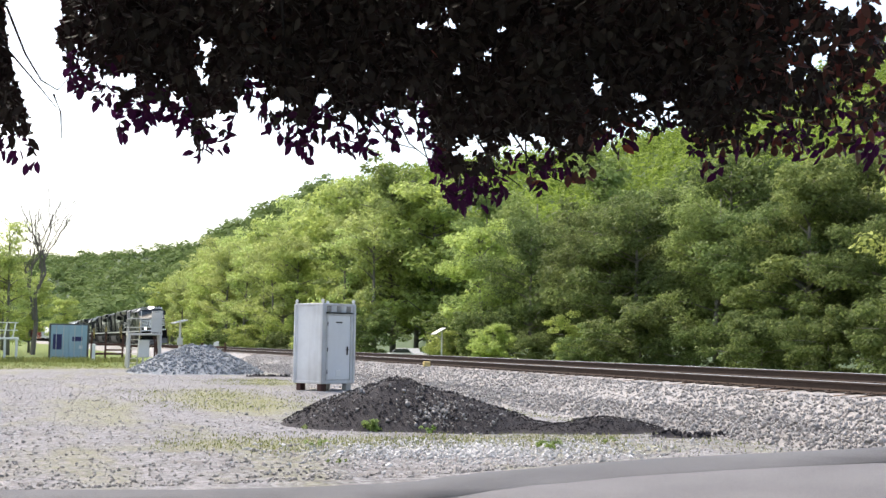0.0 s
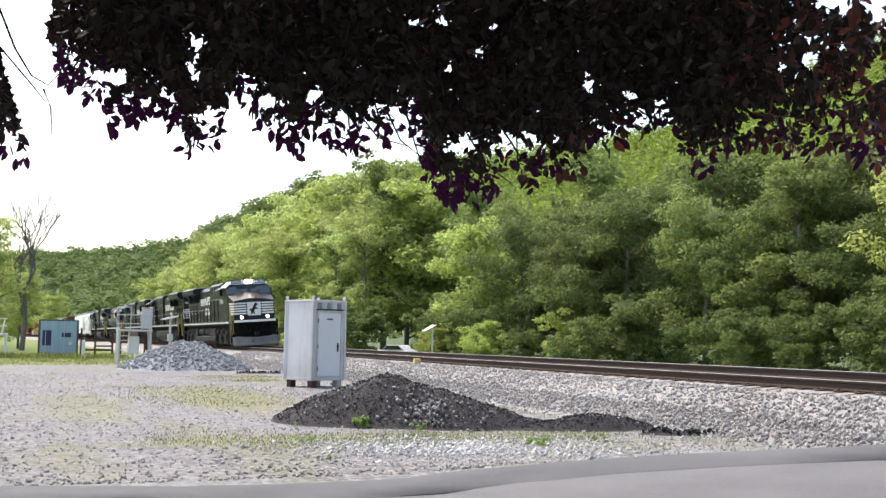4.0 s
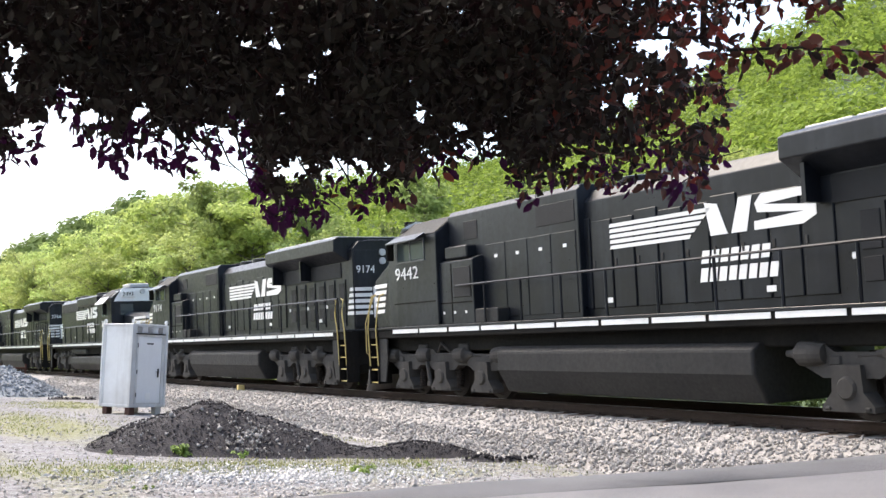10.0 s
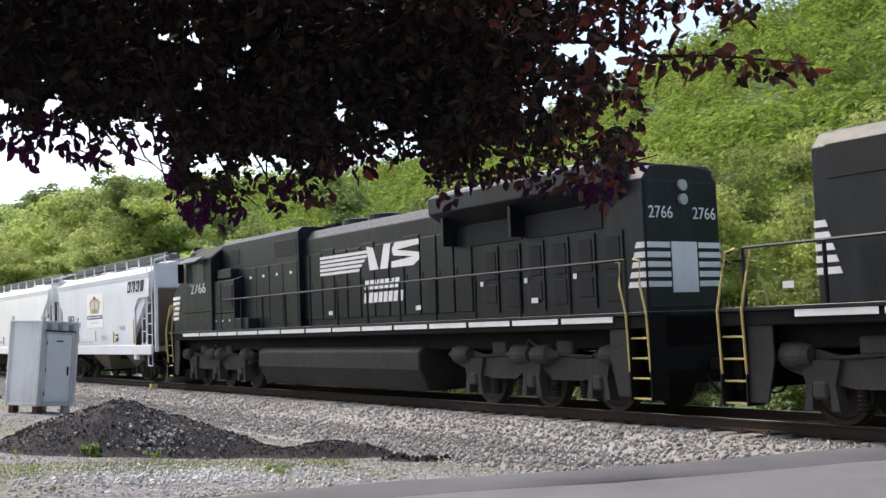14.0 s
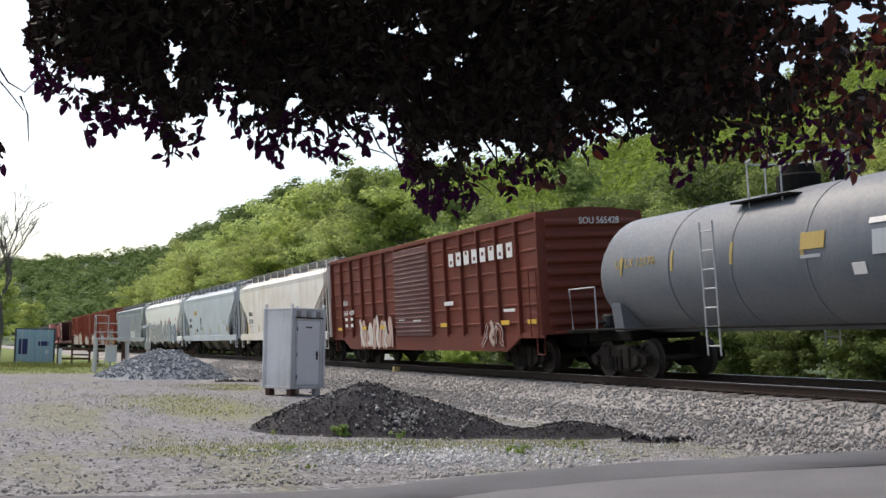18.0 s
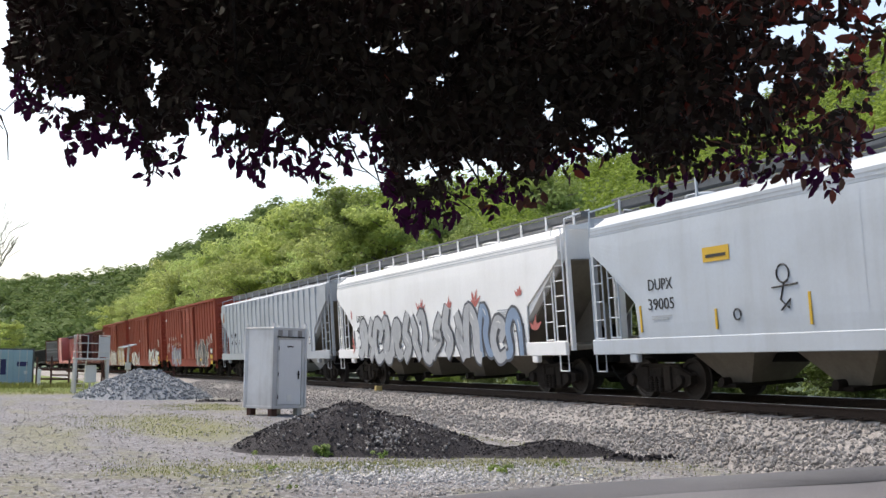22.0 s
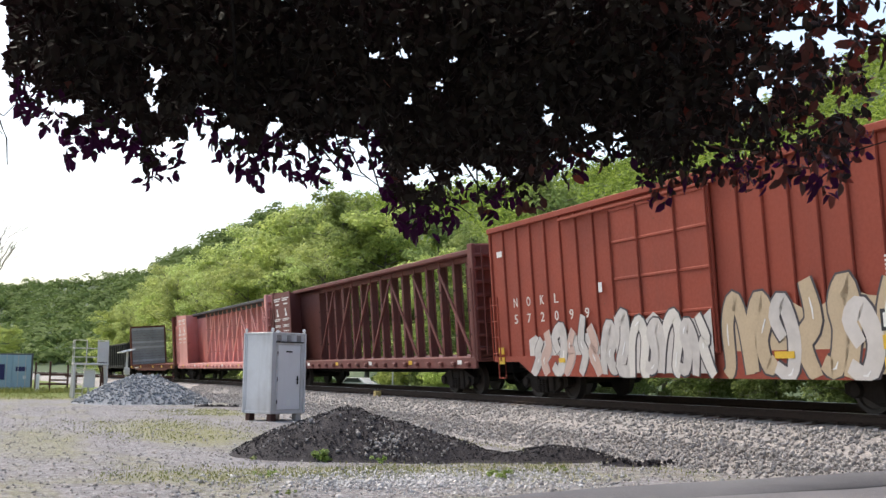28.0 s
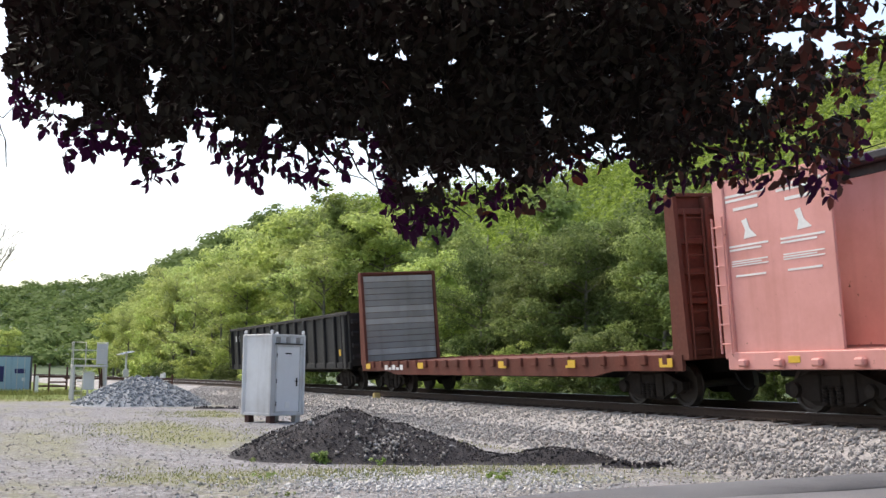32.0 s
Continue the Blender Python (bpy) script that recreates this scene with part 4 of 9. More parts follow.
def locomotive(kind, face, L, centre, number, label, logo):
    """A six-axle diesel. kind: wide_new, wide, wide_low or old; nose towards +x; logo: its first, middle and last x along the way of travel."""
    ob = thing("locomotive", label, "locomotive", group="locomotives of the train")
    CARS.append((ob, centre, face))
    side = Side(ob, face)
    E = L / 2 - 0.75
    old = kind == "old"
    hw = 0.95
    # frame and walkway
    part("frame", Shape().soft(-E, E, -1.2, 1.2, 1.12, 1.5, 0.03).soft(-E, E, -1.5, 1.5, 1.46, 1.68, 0.02), UNDER, ob)
    part("walkway", Shape().soft(-E, E, -1.53, 1.53, 1.68, 1.74, 0.01), BLACK, ob)
    post_step = 1.42
    x = -E + 1.35
    while x < E - 1.6:
        part("sill_stripe", Shape().soft(x + 0.04, x + post_step - 0.05, -0.006, 0.006, 1.575, 1.675, 0.003), WHITE, ob, "white reflective stripe", at=side.at(0, 0, 1.512) if face > 0 else side.at(0, 0, 1.512) @ pose(0, 0, 0, 0, 0, 0))
        x += post_step
    for s in (-1, 1):
        part("end_plate", Shape().along_y([(s * E, 1.7), (s * E, 0.75), (s * (E - 0.1), 0.5), (s * (E - 0.22), 0.5), (s * (E - 0.22), 1.7)], -1.3, 1.3), UNDER, ob)
        for y in (-1.32, 1.32):
            well = part("step_well", Shape().box(s * (E - 0.48), s * (E - 0.45), y - 0.2, y + 0.2, 0.28, 1.68).box(s * E, s * (E + 0.03), y - 0.2, y + 0.2, 0.28, 1.68).box(s * (E - 0.45), s * E, y * 0.86 - 0.02, y * 0.86 + 0.02, 0.3, 1.68), UNDER, ob)
            part("skirt_panel", Shape().along_y([(s * (E - 0.48), 0.34), (s * (E - 0.48), 1.66), (s * (E - 0.95), 1.66), (s * (E - 0.95), 0.95), (s * (E - 0.8), 0.34)], y * 1.1 - 0.02, y * 1.1 + 0.02), TANKGREY, ob)
            o = 1 if y > 0 else -1
            for k in range(4):
                tread = part("step", Shape().soft(s * (E - 0.45), s * E, y - 0.14, y + 0.14, 0.3 + 0.33 * k, 0.325 + 0.33 * k, 0.006), UNDER, well)
                part("step_edge", Shape().soft(s * (E - 0.45), s * E, y + o * 0.14 - 0.008, y + o * 0.14 + 0.012, 0.298 + 0.33 * k, 0.33 + 0.33 * k, 0.004), YELLOW, well, "worn yellow step edge")
            for gx in (E - 0.47, E + 0.0):
                part("grab_iron", Shape().tube([(s * gx, y * 1.14, 0.75), (s * gx, y * 1.17, 1.7), (s * (gx - 0.12), y * 1.17, 2.2), (s * (gx - 0.16), y * 1.12, 2.58), (s * (gx - 0.34), y * 1.1, 2.62)], 0.02), YELLOW, ob, "yellow bent grab iron")
    # handrails
    start, stop = -E + 0.5, (E - 4.6 if kind != "old" else E - 6.9)
    lift = stop - 3.2
    for y in (-1.48, 1.48):
        line = [(start, y, 2.62), (stop, y, 2.62)]
        if kind == "wide_new":
            line = [(start, y, 2.6), (lift - 0.9, y, 2.62), (lift - 0.4, y, 3.2), (stop + 0.6, y, 3.24)]
        part("handrail", Shape().tube(line, 0.026), BLACK, ob)
        x = start
        while x <= stop + 0.01:
            part("stanchion", Shape().tube([(x, y, 1.66), (x, y, 2.62 if not (kind == "wide_new" and x > lift - 0.5) else 3.22)], 0.03), BLACK, ob)
            x += post_step
    # hood
    nose0 = E - (0.1 if not old else 0.55)
    cab1 = nose0 - (1.25 if not old else 3.75)
    cab0 = cab1 - {"wide_new": 2.65, "old": 2.2}.get(kind, 2.4)
    h0, top = -E + (0.55 if not old else 1.4), (4.32 if not old else 4.28)
    section = [(-hw, 1.74), (-hw, top - 0.28), (-hw + 0.22, top - 0.04), (-0.3, top), (0.3, top), (hw - 0.22, top - 0.04), (hw, top - 0.28), (hw, 1.74)]
    part("hood", Shape().along_x(section, h0, cab0 + 0.05), BLACK, ob, bevel=0.02)
    n_doors = int((cab0 - 0.4 - (h0 + 4.9)) / 0.66)
    for y in (-1, 1):
        for k in range(n_doors):
            x = h0 + 5.0 + 0.66 * k
            d = part("hood_door", Shape().soft(x, x + 0.6, y * hw - 0.034, y * hw + 0.034, 1.9, 3.62 if k % 3 else 3.7, 0.014), BLACK, ob)
            part("door_latch", Shape().soft(x + 0.5, x + 0.56, y * (hw + 0.04) - 0.012, y * (hw + 0.04) + 0.012, 2.7, 2.84, 0.006), TRUCK, d)
    # radiator
    if not old:
        r0, r1 = (h0 + 0.25, h0 + 5.6) if kind != "wide_low" else (h0 + 0.5, h0 + 5.9)
        w = 1.5 if kind == "wide_new" else 1.42
        zt = top + (0.06 if kind == "wide_new" else 0.1)
        wing = [(-hw, 3.72), (-w, 4.0), (-w, zt - 0.08), (-w + 0.15, zt), (w - 0.15, zt), (w, zt - 0.08), (w, 4.0), (hw, 3.72)]
        part("radiator", Shape().along_x(wing, r0, r1), BLACK, ob, "flared black radiator housing", bevel=0.02)
        roof = Shape()
        for k in range(5):
            a = r0 + 0.3 + k * (r1 - r0 - 0.6) / 5
            roof.soft(a, a + (r1 - r0 - 0.6) / 5 - 0.08, -w + 0.2, w - 0.2, zt, zt + 0.04, 0.01)
        part("radiator_grille", roof, SILVER, ob, "pale metal grille on the radiator's top")
        for y in (-1, 1):
            for k in range(2):
                a = r0 + 0.5 + k * (r1 - r0 - 0.8) / 2
                b = a + (r1 - r0 - 0.8) / 2 - 0.12
                q = Shape().soft(a, b, y * hw - 0.02, y * hw + 0.03, 3.26, 3.7, 0.01)
                part("intake_screen", q, SCREEN, ob, "dark intake screen under the radiator wing")
                part("wing_bracket", Shape().along_y([(b + 0.02, 3.3), (b + 0.1, 3.3), (b + 0.1, 3.9), (b + 0.02, 3.9)], y * hw, y * (w - 0.1)), BLACK, ob)
            for k in range(6):
                x = h0 + 0.6 + 0.72 * k
                part("louvre_door", Shape().soft(x, x + 0.34, y * hw - 0.012, y * hw + 0.018, 1.95 + 0.1 * (k % 2), 2.42, 0.01), SCREEN, ob)
                part("louvre_door", Shape().soft(x, x + 0.34, y * hw - 0.012, y * hw + 0.018, 2.52, 3.1, 0.01), SCREEN, ob)
                part("door_frame", Shape().box(x - 0.1, x - 0.06, y * hw - 0.01, y * hw + 0.03, 1.85, 3.2), BLACK, ob)
                if k % 2:
                    part("door_notice", Shape().soft(x + 0.42, x + 0.52, y * (hw + 0.02) - 0.006, y * (hw + 0.02) + 0.006, 2.4, 2.5, 0.002), WHITE, ob, "small white notice")
    else:
        for y in (-1, 1):
            part("radiator_screen", Shape().soft(h0 + 0.25, h0 + 4.4, y * hw - 0.02, y * hw + 0.02, 3.52, 4.02, 0.01), SCREEN, ob)
            part("intake_screen", Shape().soft(h0 + 5.0, h0 + 8.2, y * hw - 0.02, y * hw + 0.04, 3.72, 4.12, 0.01), SCREEN, ob)
            part("blower_housing", Shape().soft(cab0 - 3.4, cab0 - 0.1, y * hw - 0.02, y * hw + 0.05, 3.3, 4.1, 0.02), BLACK, ob)
        part("dynamic_brake_bulge", Shape().soft(h0 + 4.7, h0 + 9.4, -1.12, 1.12, 3.72, 4.22, 0.08), BLACK, ob)
    for x in ((h0 + 1.6, h0 + 3.0, h0 + 6.8) if old else (-0.6, 0.7)):
        part("roof_fan", Shape().lathe([(0, 0.5), (0.16, 0.5), (0.18, 0.44), (0.12, 0.1)], 20, "z", (x, 0, top - 0.02)), BLACK, ob)
    part("exhaust_stack", Shape().soft(1.6, 2.3, -0.28, 0.28, top - 0.03, top + 0.16, 0.03), UNDER, ob)
    # full-width cabinets behind the cab
    cabw = 1.5 if not old else 1.52
    if not old:
        c0 = cab0 - (3.9 if kind == "wide_new" else 1.5)
        sec2 = [(-1.42, 1.74), (-1.42, top - 0.12), (-1.2, top + 0.02), (1.2, top + 0.02), (1.42, top - 0.12), (1.42, 1.74)]
        low = [(-1.42, 1.74), (-1.42, 3.2 if kind != "wide_new" else top - 0.12), (-1.2, 3.28 if kind != "wide_new" else top + 0.02), (1.2, 3.28 if kind != "wide_new" else top + 0.02), (1.42, 3.2 if kind != "wide_new" else top - 0.12), (1.42, 1.74)]
        part("equipment_cabinet", Shape().along_x(low if kind != "wide_new" else sec2, c0, cab0 + 0.03), BLACK, ob, bevel=0.02)
        if kind != "wide_new":
            part("equipment_cabinet", Shape().along_x([(-1.12, 1.74), (-1.12, top - 0.02), (-1.0, top + 0.1), (1.0, top + 0.1), (1.12, top - 0.02), (1.12, 1.74)], cab0 - 5.1, cab0 + 0.03), BLACK, ob, bevel=0.02)
        for y in (-1, 1):
            yy = y * (1.42 if kind == "wide_new" else 1.12)
            for a, b in (((0.5, 1.15), (1.75, 2.2)) if kind == "wide_new" else ((-3.5, -2.15), (0.2, 0.8))):
                part("cabinet_vent", Shape().soft(c0 + a, c0 + b, yy - 0.012, yy + 0.012, 3.68, 4.12, 0.01), SCREEN, ob)
            if kind != "wide_new":
                part("tool_box", Shape().soft(c0 - 1.0, c0 - 0.06, y * 1.28 - 0.16, y * 1.28 + 0.16, 1.74, 2.06, 0.02), TANKGREY, ob)
                part("cab_louvre", Shape().soft(c0 + 0.1, c0 + 0.85, y * 1.42 - 0.012, y * 1.42 + 0.02, 2.35, 3.05, 0.01), SCREEN, ob)
                part("cabinet_seam", Shape().box(c0 + 0.95, c0 + 0.97, y * 1.42 - 0.012, y * 1.42 + 0.012, 1.78, 3.15).box(c0 + 0.05, cab0, y * 1.42 - 0.012, y * 1.42 + 0.012, 2.22, 2.25), UNDER, ob)
                part("cab_seam", Shape().box(cab0 + 0.1, cab1 - 0.2, y * cabw - 0.012, y * cabw + 0.012, 2.3, 2.33), UNDER, ob)
                part("roof_box", Shape().soft(c0 + 0.3, c0 + 1.3, y * 1.2 - 0.18, y * 1.2 + 0.18, 3.26, 3.55, 0.03), BLACK, ob)
                for k in range(3):
                    part("door_notice", Shape().soft(c0 + 0.3 + 0.5 * k, c0 + 0.38 + 0.5 * k, y * 1.425 - 0.006, y * 1.425 + 0.006, 1.98, 2.04, 0.002), WHITE, ob, "small white notice")
                for k in range(4):
                    x = c0 - 3.5 + 0.86 * k
                    part("cabinet_door", Shape().soft(x, x + 0.78, y * 1.12 - 0.01, y * 1.12 + 0.014, 1.85, 3.5, 0.01), BLACK, ob)
                    part("door_notice", Shape().soft(x + 0.3, x + 0.42, y * 1.136 - 0.006, y * 1.136 + 0.006, 3.18, 3.25, 0.002), WHITE, ob, "small white notice")
            for k in range(3 if kind == "wide_new" else 0):
                a = c0 + 0.2 + k * 1.2
                dr = part("cabinet_door", Shape().soft(a, a + 1.08, y * 1.42 - 0.01, y * 1.42 + 0.014, 1.85, 2.68, 0.01), BLACK, ob)
                part("louvre", Shape().soft(a + 0.3, a + 0.72, y * 1.43 - 0.012, y * 1.43 + 0.012, 2.1, 2.4, 0.008), SCREEN, dr)
    # cab
    zc = top + 0.02
    sec3 = [(-cabw, 1.74), (-cabw, zc - 0.42), (-cabw + 0.55, zc), (-0.35, zc + 0.08), (0.35, zc + 0.08), (cabw - 0.55, zc), (cabw, zc - 0.42), (cabw, 1.74)]
    front = [(y, z) for y, z in sec3]
    cab = part("cab", Shape().loft([[(cab0, y, z) for y, z in sec3], [(cab1 - (0.35 if not old else 0.05) + 0.0, y, z) for y, z in sec3], [(cab1 + (0.12 if not old else 0.0), y * 0.985, min(z, 3.5)) for y, z in sec3]] if not old else [[(x, y, z) for y, z in sec3] for x in (cab0, cab1)]), BLACK, ob, bevel=0.02)
    for y in (-1, 1):
        a, b = {"wide_new": (cab0 + 0.12, cab1 - 1.1), "old": (cab0 + 0.45, cab1 - 0.75)}.get(kind, (cab0 + 0.6, cab1 - 0.45))
        wl, wh = {"old": (3.0, 3.62), "wide_low": (3.22, 3.88)}.get(kind, (3.36, 3.84))
        win = part("side_window", Shape().soft(a, b, y * cabw - 0.015, y * cabw + 0.012, wl, wh, 0.02), CABGLASS, cab)
        part("window_frame", Shape().box(a - 0.04, b + 0.04, y * cabw - 0.02, y * cabw + 0.02, wl - 0.04, wl).box(a - 0.04, b + 0.04, y * cabw - 0.02, y * cabw + 0.02, wh, wh + 0.04).box(a - 0.04, a, y * cabw - 0.02, y * cabw + 0.02, wl, wh).box(b, b + 0.04, y * cabw - 0.02, y * cabw + 0.02, wl, wh).box((a + b) / 2 - 0.02, (a + b) / 2 + 0.02, y * cabw - 0.02, y * cabw + 0.02, wl, wh), GREYTRIM, win)
        ws, sw, su = wh + 0.08, 0.35 if old else 0.1, 0.2 if old else 0.05
        part("sunshade", Shape().loft([[(a - sw, y * cabw, ws + su), (b + sw, y * cabw, ws + su), (b + sw, y * (cabw + 0.3), ws - 0.12), (a - sw, y * (cabw + 0.3), ws - 0.12)], [(a - sw, y * cabw, ws + su + 0.03), (b + sw, y * cabw, ws + su + 0.03), (b + sw, y * (cabw + 0.3), ws - 0.09), (a - sw, y * (cabw + 0.3), ws - 0.09)]]), SILVER if old else BLACK, cab, "sunshade over the cab window")
        part("mirror", Shape().soft(b + 0.08, b + 0.14, y * (cabw + 0.16) - 0.1, y * (cabw + 0.16) + 0.1, wl + 0.05, wh, 0.02), UNDER, cab)
        roof_edge = [(cab0 + 0.02, y * (cabw + 0.004), zc - 0.4), (cab1 - 0.32, y * (cabw + 0.004), zc - 0.4), (cab1 - 0.32, y * (cabw - 0.55), zc + 0.01), (cab0 + 0.02, y * (cabw - 0.55), zc + 0.01)]
        part("roof_panel", Shape().loft([roof_edge, [(px, py, pz + 0.012) for px, py, pz in roof_edge]]), WHITE if kind == "wide_new" else TANKGREY, cab, "paler roof edge")
    if not old:
        # sloping front with two panes, then the broad nose
        fx, fz = cab1 - 0.35, zc
        for y in (-1, 1):
            p = [(cab1 + 0.115, y * 0.1, 3.5), (cab1 + 0.115, y * 1.36, 3.46), (cab1 - 0.16, y * 1.32, 3.94), (cab1 - 0.2, y * 0.1, 4.02)]
            part("windscreen", Shape().loft([[(a + 0.01, b, c) for a, b, c in p], [(a + 0.03, b, c + 0.01) for a, b, c in p]]), CABGLASS, cab)
            part("number_board", Shape().soft(cab1 - 0.30, cab1 - 0.175, y * 0.8 - 0.3, y * 0.8 + 0.3, zc - 0.14, zc + 0.06, 0.02), WHITE, cab, "white number board")
            lettering(number, 0.16, UNDER, cab, pose(cab1 - 0.17, y * 0.8, zc - 0.04, 0, 0, 90), "board_number", 0.004, 0.5)
        part("brow", Shape().loft([[(cab1 - 0.38, y, z) for y, z in ((-1.3, zc - 0.1), (1.3, zc - 0.1), (0.9, zc + 0.08), (-0.9, zc + 0.08))], [(cab1 - 0.2, y, z) for y, z in ((-1.3, zc - 0.22), (1.3, zc - 0.22), (0.9, zc + 0.05), (-0.9, zc + 0.05))]]), WHITE, cab, "white brow over the windscreen")
        nose = [(-1.46, 1.74), (-1.46, 3.42), (-0.5, 3.6), (0.5, 3.6), (1.46, 3.42), (1.46, 1.74)]
        tip = [(-1.3, 1.74), (-1.32, 2.98), (-0.4, 3.14), (0.4, 3.14), (1.32, 2.98), (1.3, 1.74)]
        ns = part("nose", Shape().loft([[(cab1 + 0.05, y, z) for y, z in nose], [(nose0, y, z) for y, z in tip]]), BLACK, ob, bevel=0.03)
        for k in range(5):
            z = 2.12 + 0.165 * k
            f0 = 0.25 - 0.035 * k
            for y in (-1, 1):
                a = cab1 + 0.05 + 0.3 + 0.06 * (4 - k)
                pa = lambda x: 1.46 + (1.31 - 1.46) * (x - cab1 - 0.05) / (nose0 - cab1 - 0.05)
                q = [(a, y * (pa(a) + 0.012), z), (nose0 + 0.01, y * (pa(nose0) + 0.012), z), (nose0 + 0.01, y * (pa(nose0) + 0.012), z + 0.1), (a - 0.03, y * (pa(a) + 0.012), z + 0.1)]
                part("nose_stripe", Shape().loft([q, [(px, py + y * 0.006, pz) for px, py, pz in q]]), WHITE, ns, "white stripe")
                part("nose_stripe", Shape().soft(nose0, nose0 + 0.014, min(y * 0.42, y * 1.29), max(y * 0.42, y * 1.29), z, z + 0.1, 0.004), WHITE, ns, "white stripe")
        part("nose_panel", Shape().soft(nose0, nose0 + 0.018, -0.42, 0.42, 2.02, 2.9, 0.006), WHITE, ns, "white panel on the nose")
        horse = ((-0.22, 2.08), (-0.14, 2.1), (-0.1, 2.24), (-0.02, 2.1), (0.05, 2.12), (0.0, 2.3), (0.1, 2.44), (0.26, 2.42), (0.27, 2.5), (0.14, 2.54), (0.12, 2.62), (0.26, 2.7), (0.24, 2.8), (0.1, 2.86), (0.0, 2.74), (-0.06, 2.58), (-0.18, 2.46), (-0.3, 2.44), (-0.34, 2.34), (-0.24, 2.36), (-0.2, 2.24))
        part("emblem", Shape().loft([[(nose0 + a_, y, z) for y, z in horse] for a_ in (0.02, 0.026)]), BLACK, ns, "black emblem")
        part("nose_door", Shape().box(nose0 + 0.016, nose0 + 0.03, 0.48, 0.51, 1.8, 3.0).box(nose0 + 0.016, nose0 + 0.03, -0.51, -0.48, 1.8, 3.0), UNDER, ns)
        lamp_at, lamp_z = nose0 + 0.06, 1.92
        part("headlight_housing", Shape().soft(cab1 - 0.3, cab1 - 0.165, -0.31, 0.31, zc - 0.19, zc + 0.12, 0.05), RED_RIM if kind == "wide_new" else BLACK, cab, "oval headlight housing in the brow")
        for y in (-0.13, 0.13):
            part("headlight", Shape().lathe([(-0.03, 0.125), (0.02, 0.125), (0.03, 0.02)], 16, "x", (cab1 - 0.165, y, zc - 0.03)), HEADLIGHT if face > 0 and kind == "wide_new" else SILVER, cab)
        for y in (-1, 1):
            part("board_frame", Shape().soft(cab1 - 0.30, cab1 - 0.185, y * 0.8 - 0.34, y * 0.8 + 0.34, zc - 0.17, zc + 0.09, 0.02), UNDER, cab)
            part("wiper", Shape().tube([(cab1 + 0.15, y * 0.3, 3.52), (cab1 + 0.02, y * 0.75, 3.75)], 0.012), UNDER, cab)
        part("grab_handle", Shape().tube([(cab1 + 0.7, -0.95, 3.22), (cab1 + 0.7, -0.95, 3.32), (cab1 + 0.7, -0.6, 3.36), (cab1 + 0.7, -0.6, 3.26)], 0.015), BLACK, ns)
        part("warning_lamp", Shape().soft(cab1 + 0.95, cab1 + 1.1, 0.1, 0.3, 3.14, 3.3, 0.03), RED_RIM, ns)
    else:
        q = [(cab1 + 0.012, y, z) for y, z in ((-1.4, zc - 0.62), (1.4, zc - 0.62), (1.0, zc + 0.02), (-1.0, zc + 0.02))]
        part("brow", Shape().loft([q, [(px + 0.05, py, pz) for px, py, pz in q]]), WHITE, cab, "white brow with the number boards")
        for y in (-1, 1):
            part("number_board", Shape().soft(cab1 + 0.05, cab1 + 0.14, y * 0.72 - 0.34, y * 0.72 + 0.34, zc - 0.42, zc - 0.12, 0.02), WHITE, cab, "white number board")
            lettering(number, 0.2, UNDER, cab, pose(cab1 + 0.147, y * 0.72, zc - 0.27, 0, 0, 90))
            part("windscreen", Shape().soft(cab1 - 0.01, cab1 + 0.02, y * 0.75 - 0.32, y * 0.75 + 0.32, 3.0, 3.55, 0.02), CABGLASS, cab)
            part("number_board", Shape().along_y([(cab1 - 0.75, 3.9), (cab1 - 0.02, 3.9), (cab1 - 0.02, 4.2), (cab1 - 0.55, 4.2)], y * 1.16 - 0.02, y * 1.16 + 0.02), WHITE, cab, "white number board on the cab's side")
        part("headlight", Shape().lathe([(0, 0.13), (0.1, 0.13), (0.08, 0.02)], 14, "x", (cab1 + 0.06, 0, zc - 0.14)), SILVER, cab)
        part("rooftop_cooler", Shape().soft(cab0 + 0.5, cab1 - 0.5, -0.5, 0.5, zc + 0.06, zc + 0.28, 0.04), SILVER, cab, "grey cooler box on the roof")
        ns = part("nose", Shape().loft([[(cab1, y, z) for y, z in ((-0.9, 1.74), (-0.9, 3.0), (-0.65, 3.14), (0.65, 3.14), (0.9, 3.0), (0.9, 1.74))], [(nose0, y, z) for y, z in ((-0.85, 1.74), (-0.85, 2.78), (-0.6, 2.92), (0.6, 2.92), (0.85, 2.78), (0.85, 1.74))]]), BLACK, ob, bevel=0.03)
        for k in range(5):
            z = 1.98 + 0.19 * k
            for y in (-1, 1):
                part("nose_stripe", Shape().along_y([(nose0 - 1.5 - 0.1 * k, z), (nose0 + 0.01, z), (nose0 + 0.01, z + 0.11), (nose0 - 1.56 - 0.1 * k, z + 0.11)], y * 0.905 - 0.01, y * 0.905 + 0.01), WHITE, ns, "white stripe")
                part("nose_stripe", Shape().soft(nose0, nose0 + 0.014, min(y * 0.3, y * 0.86), max(y * 0.3, y * 0.86), z, z + 0.11, 0.004), WHITE, ns, "white stripe")
        part("side_box", Shape().soft(cab0 - 0.4, nose0 - 0.3, -1.46, -1.05, 1.74, 2.3, 0.04).soft(cab0 - 0.4, nose0 - 0.3, 1.05, 1.46, 1.74, 2.3, 0.04), BLACK, ob)
        lamp_at, lamp_z = nose0 + 0.3, 1.9
    # pilot, ditch lights
    rings = []
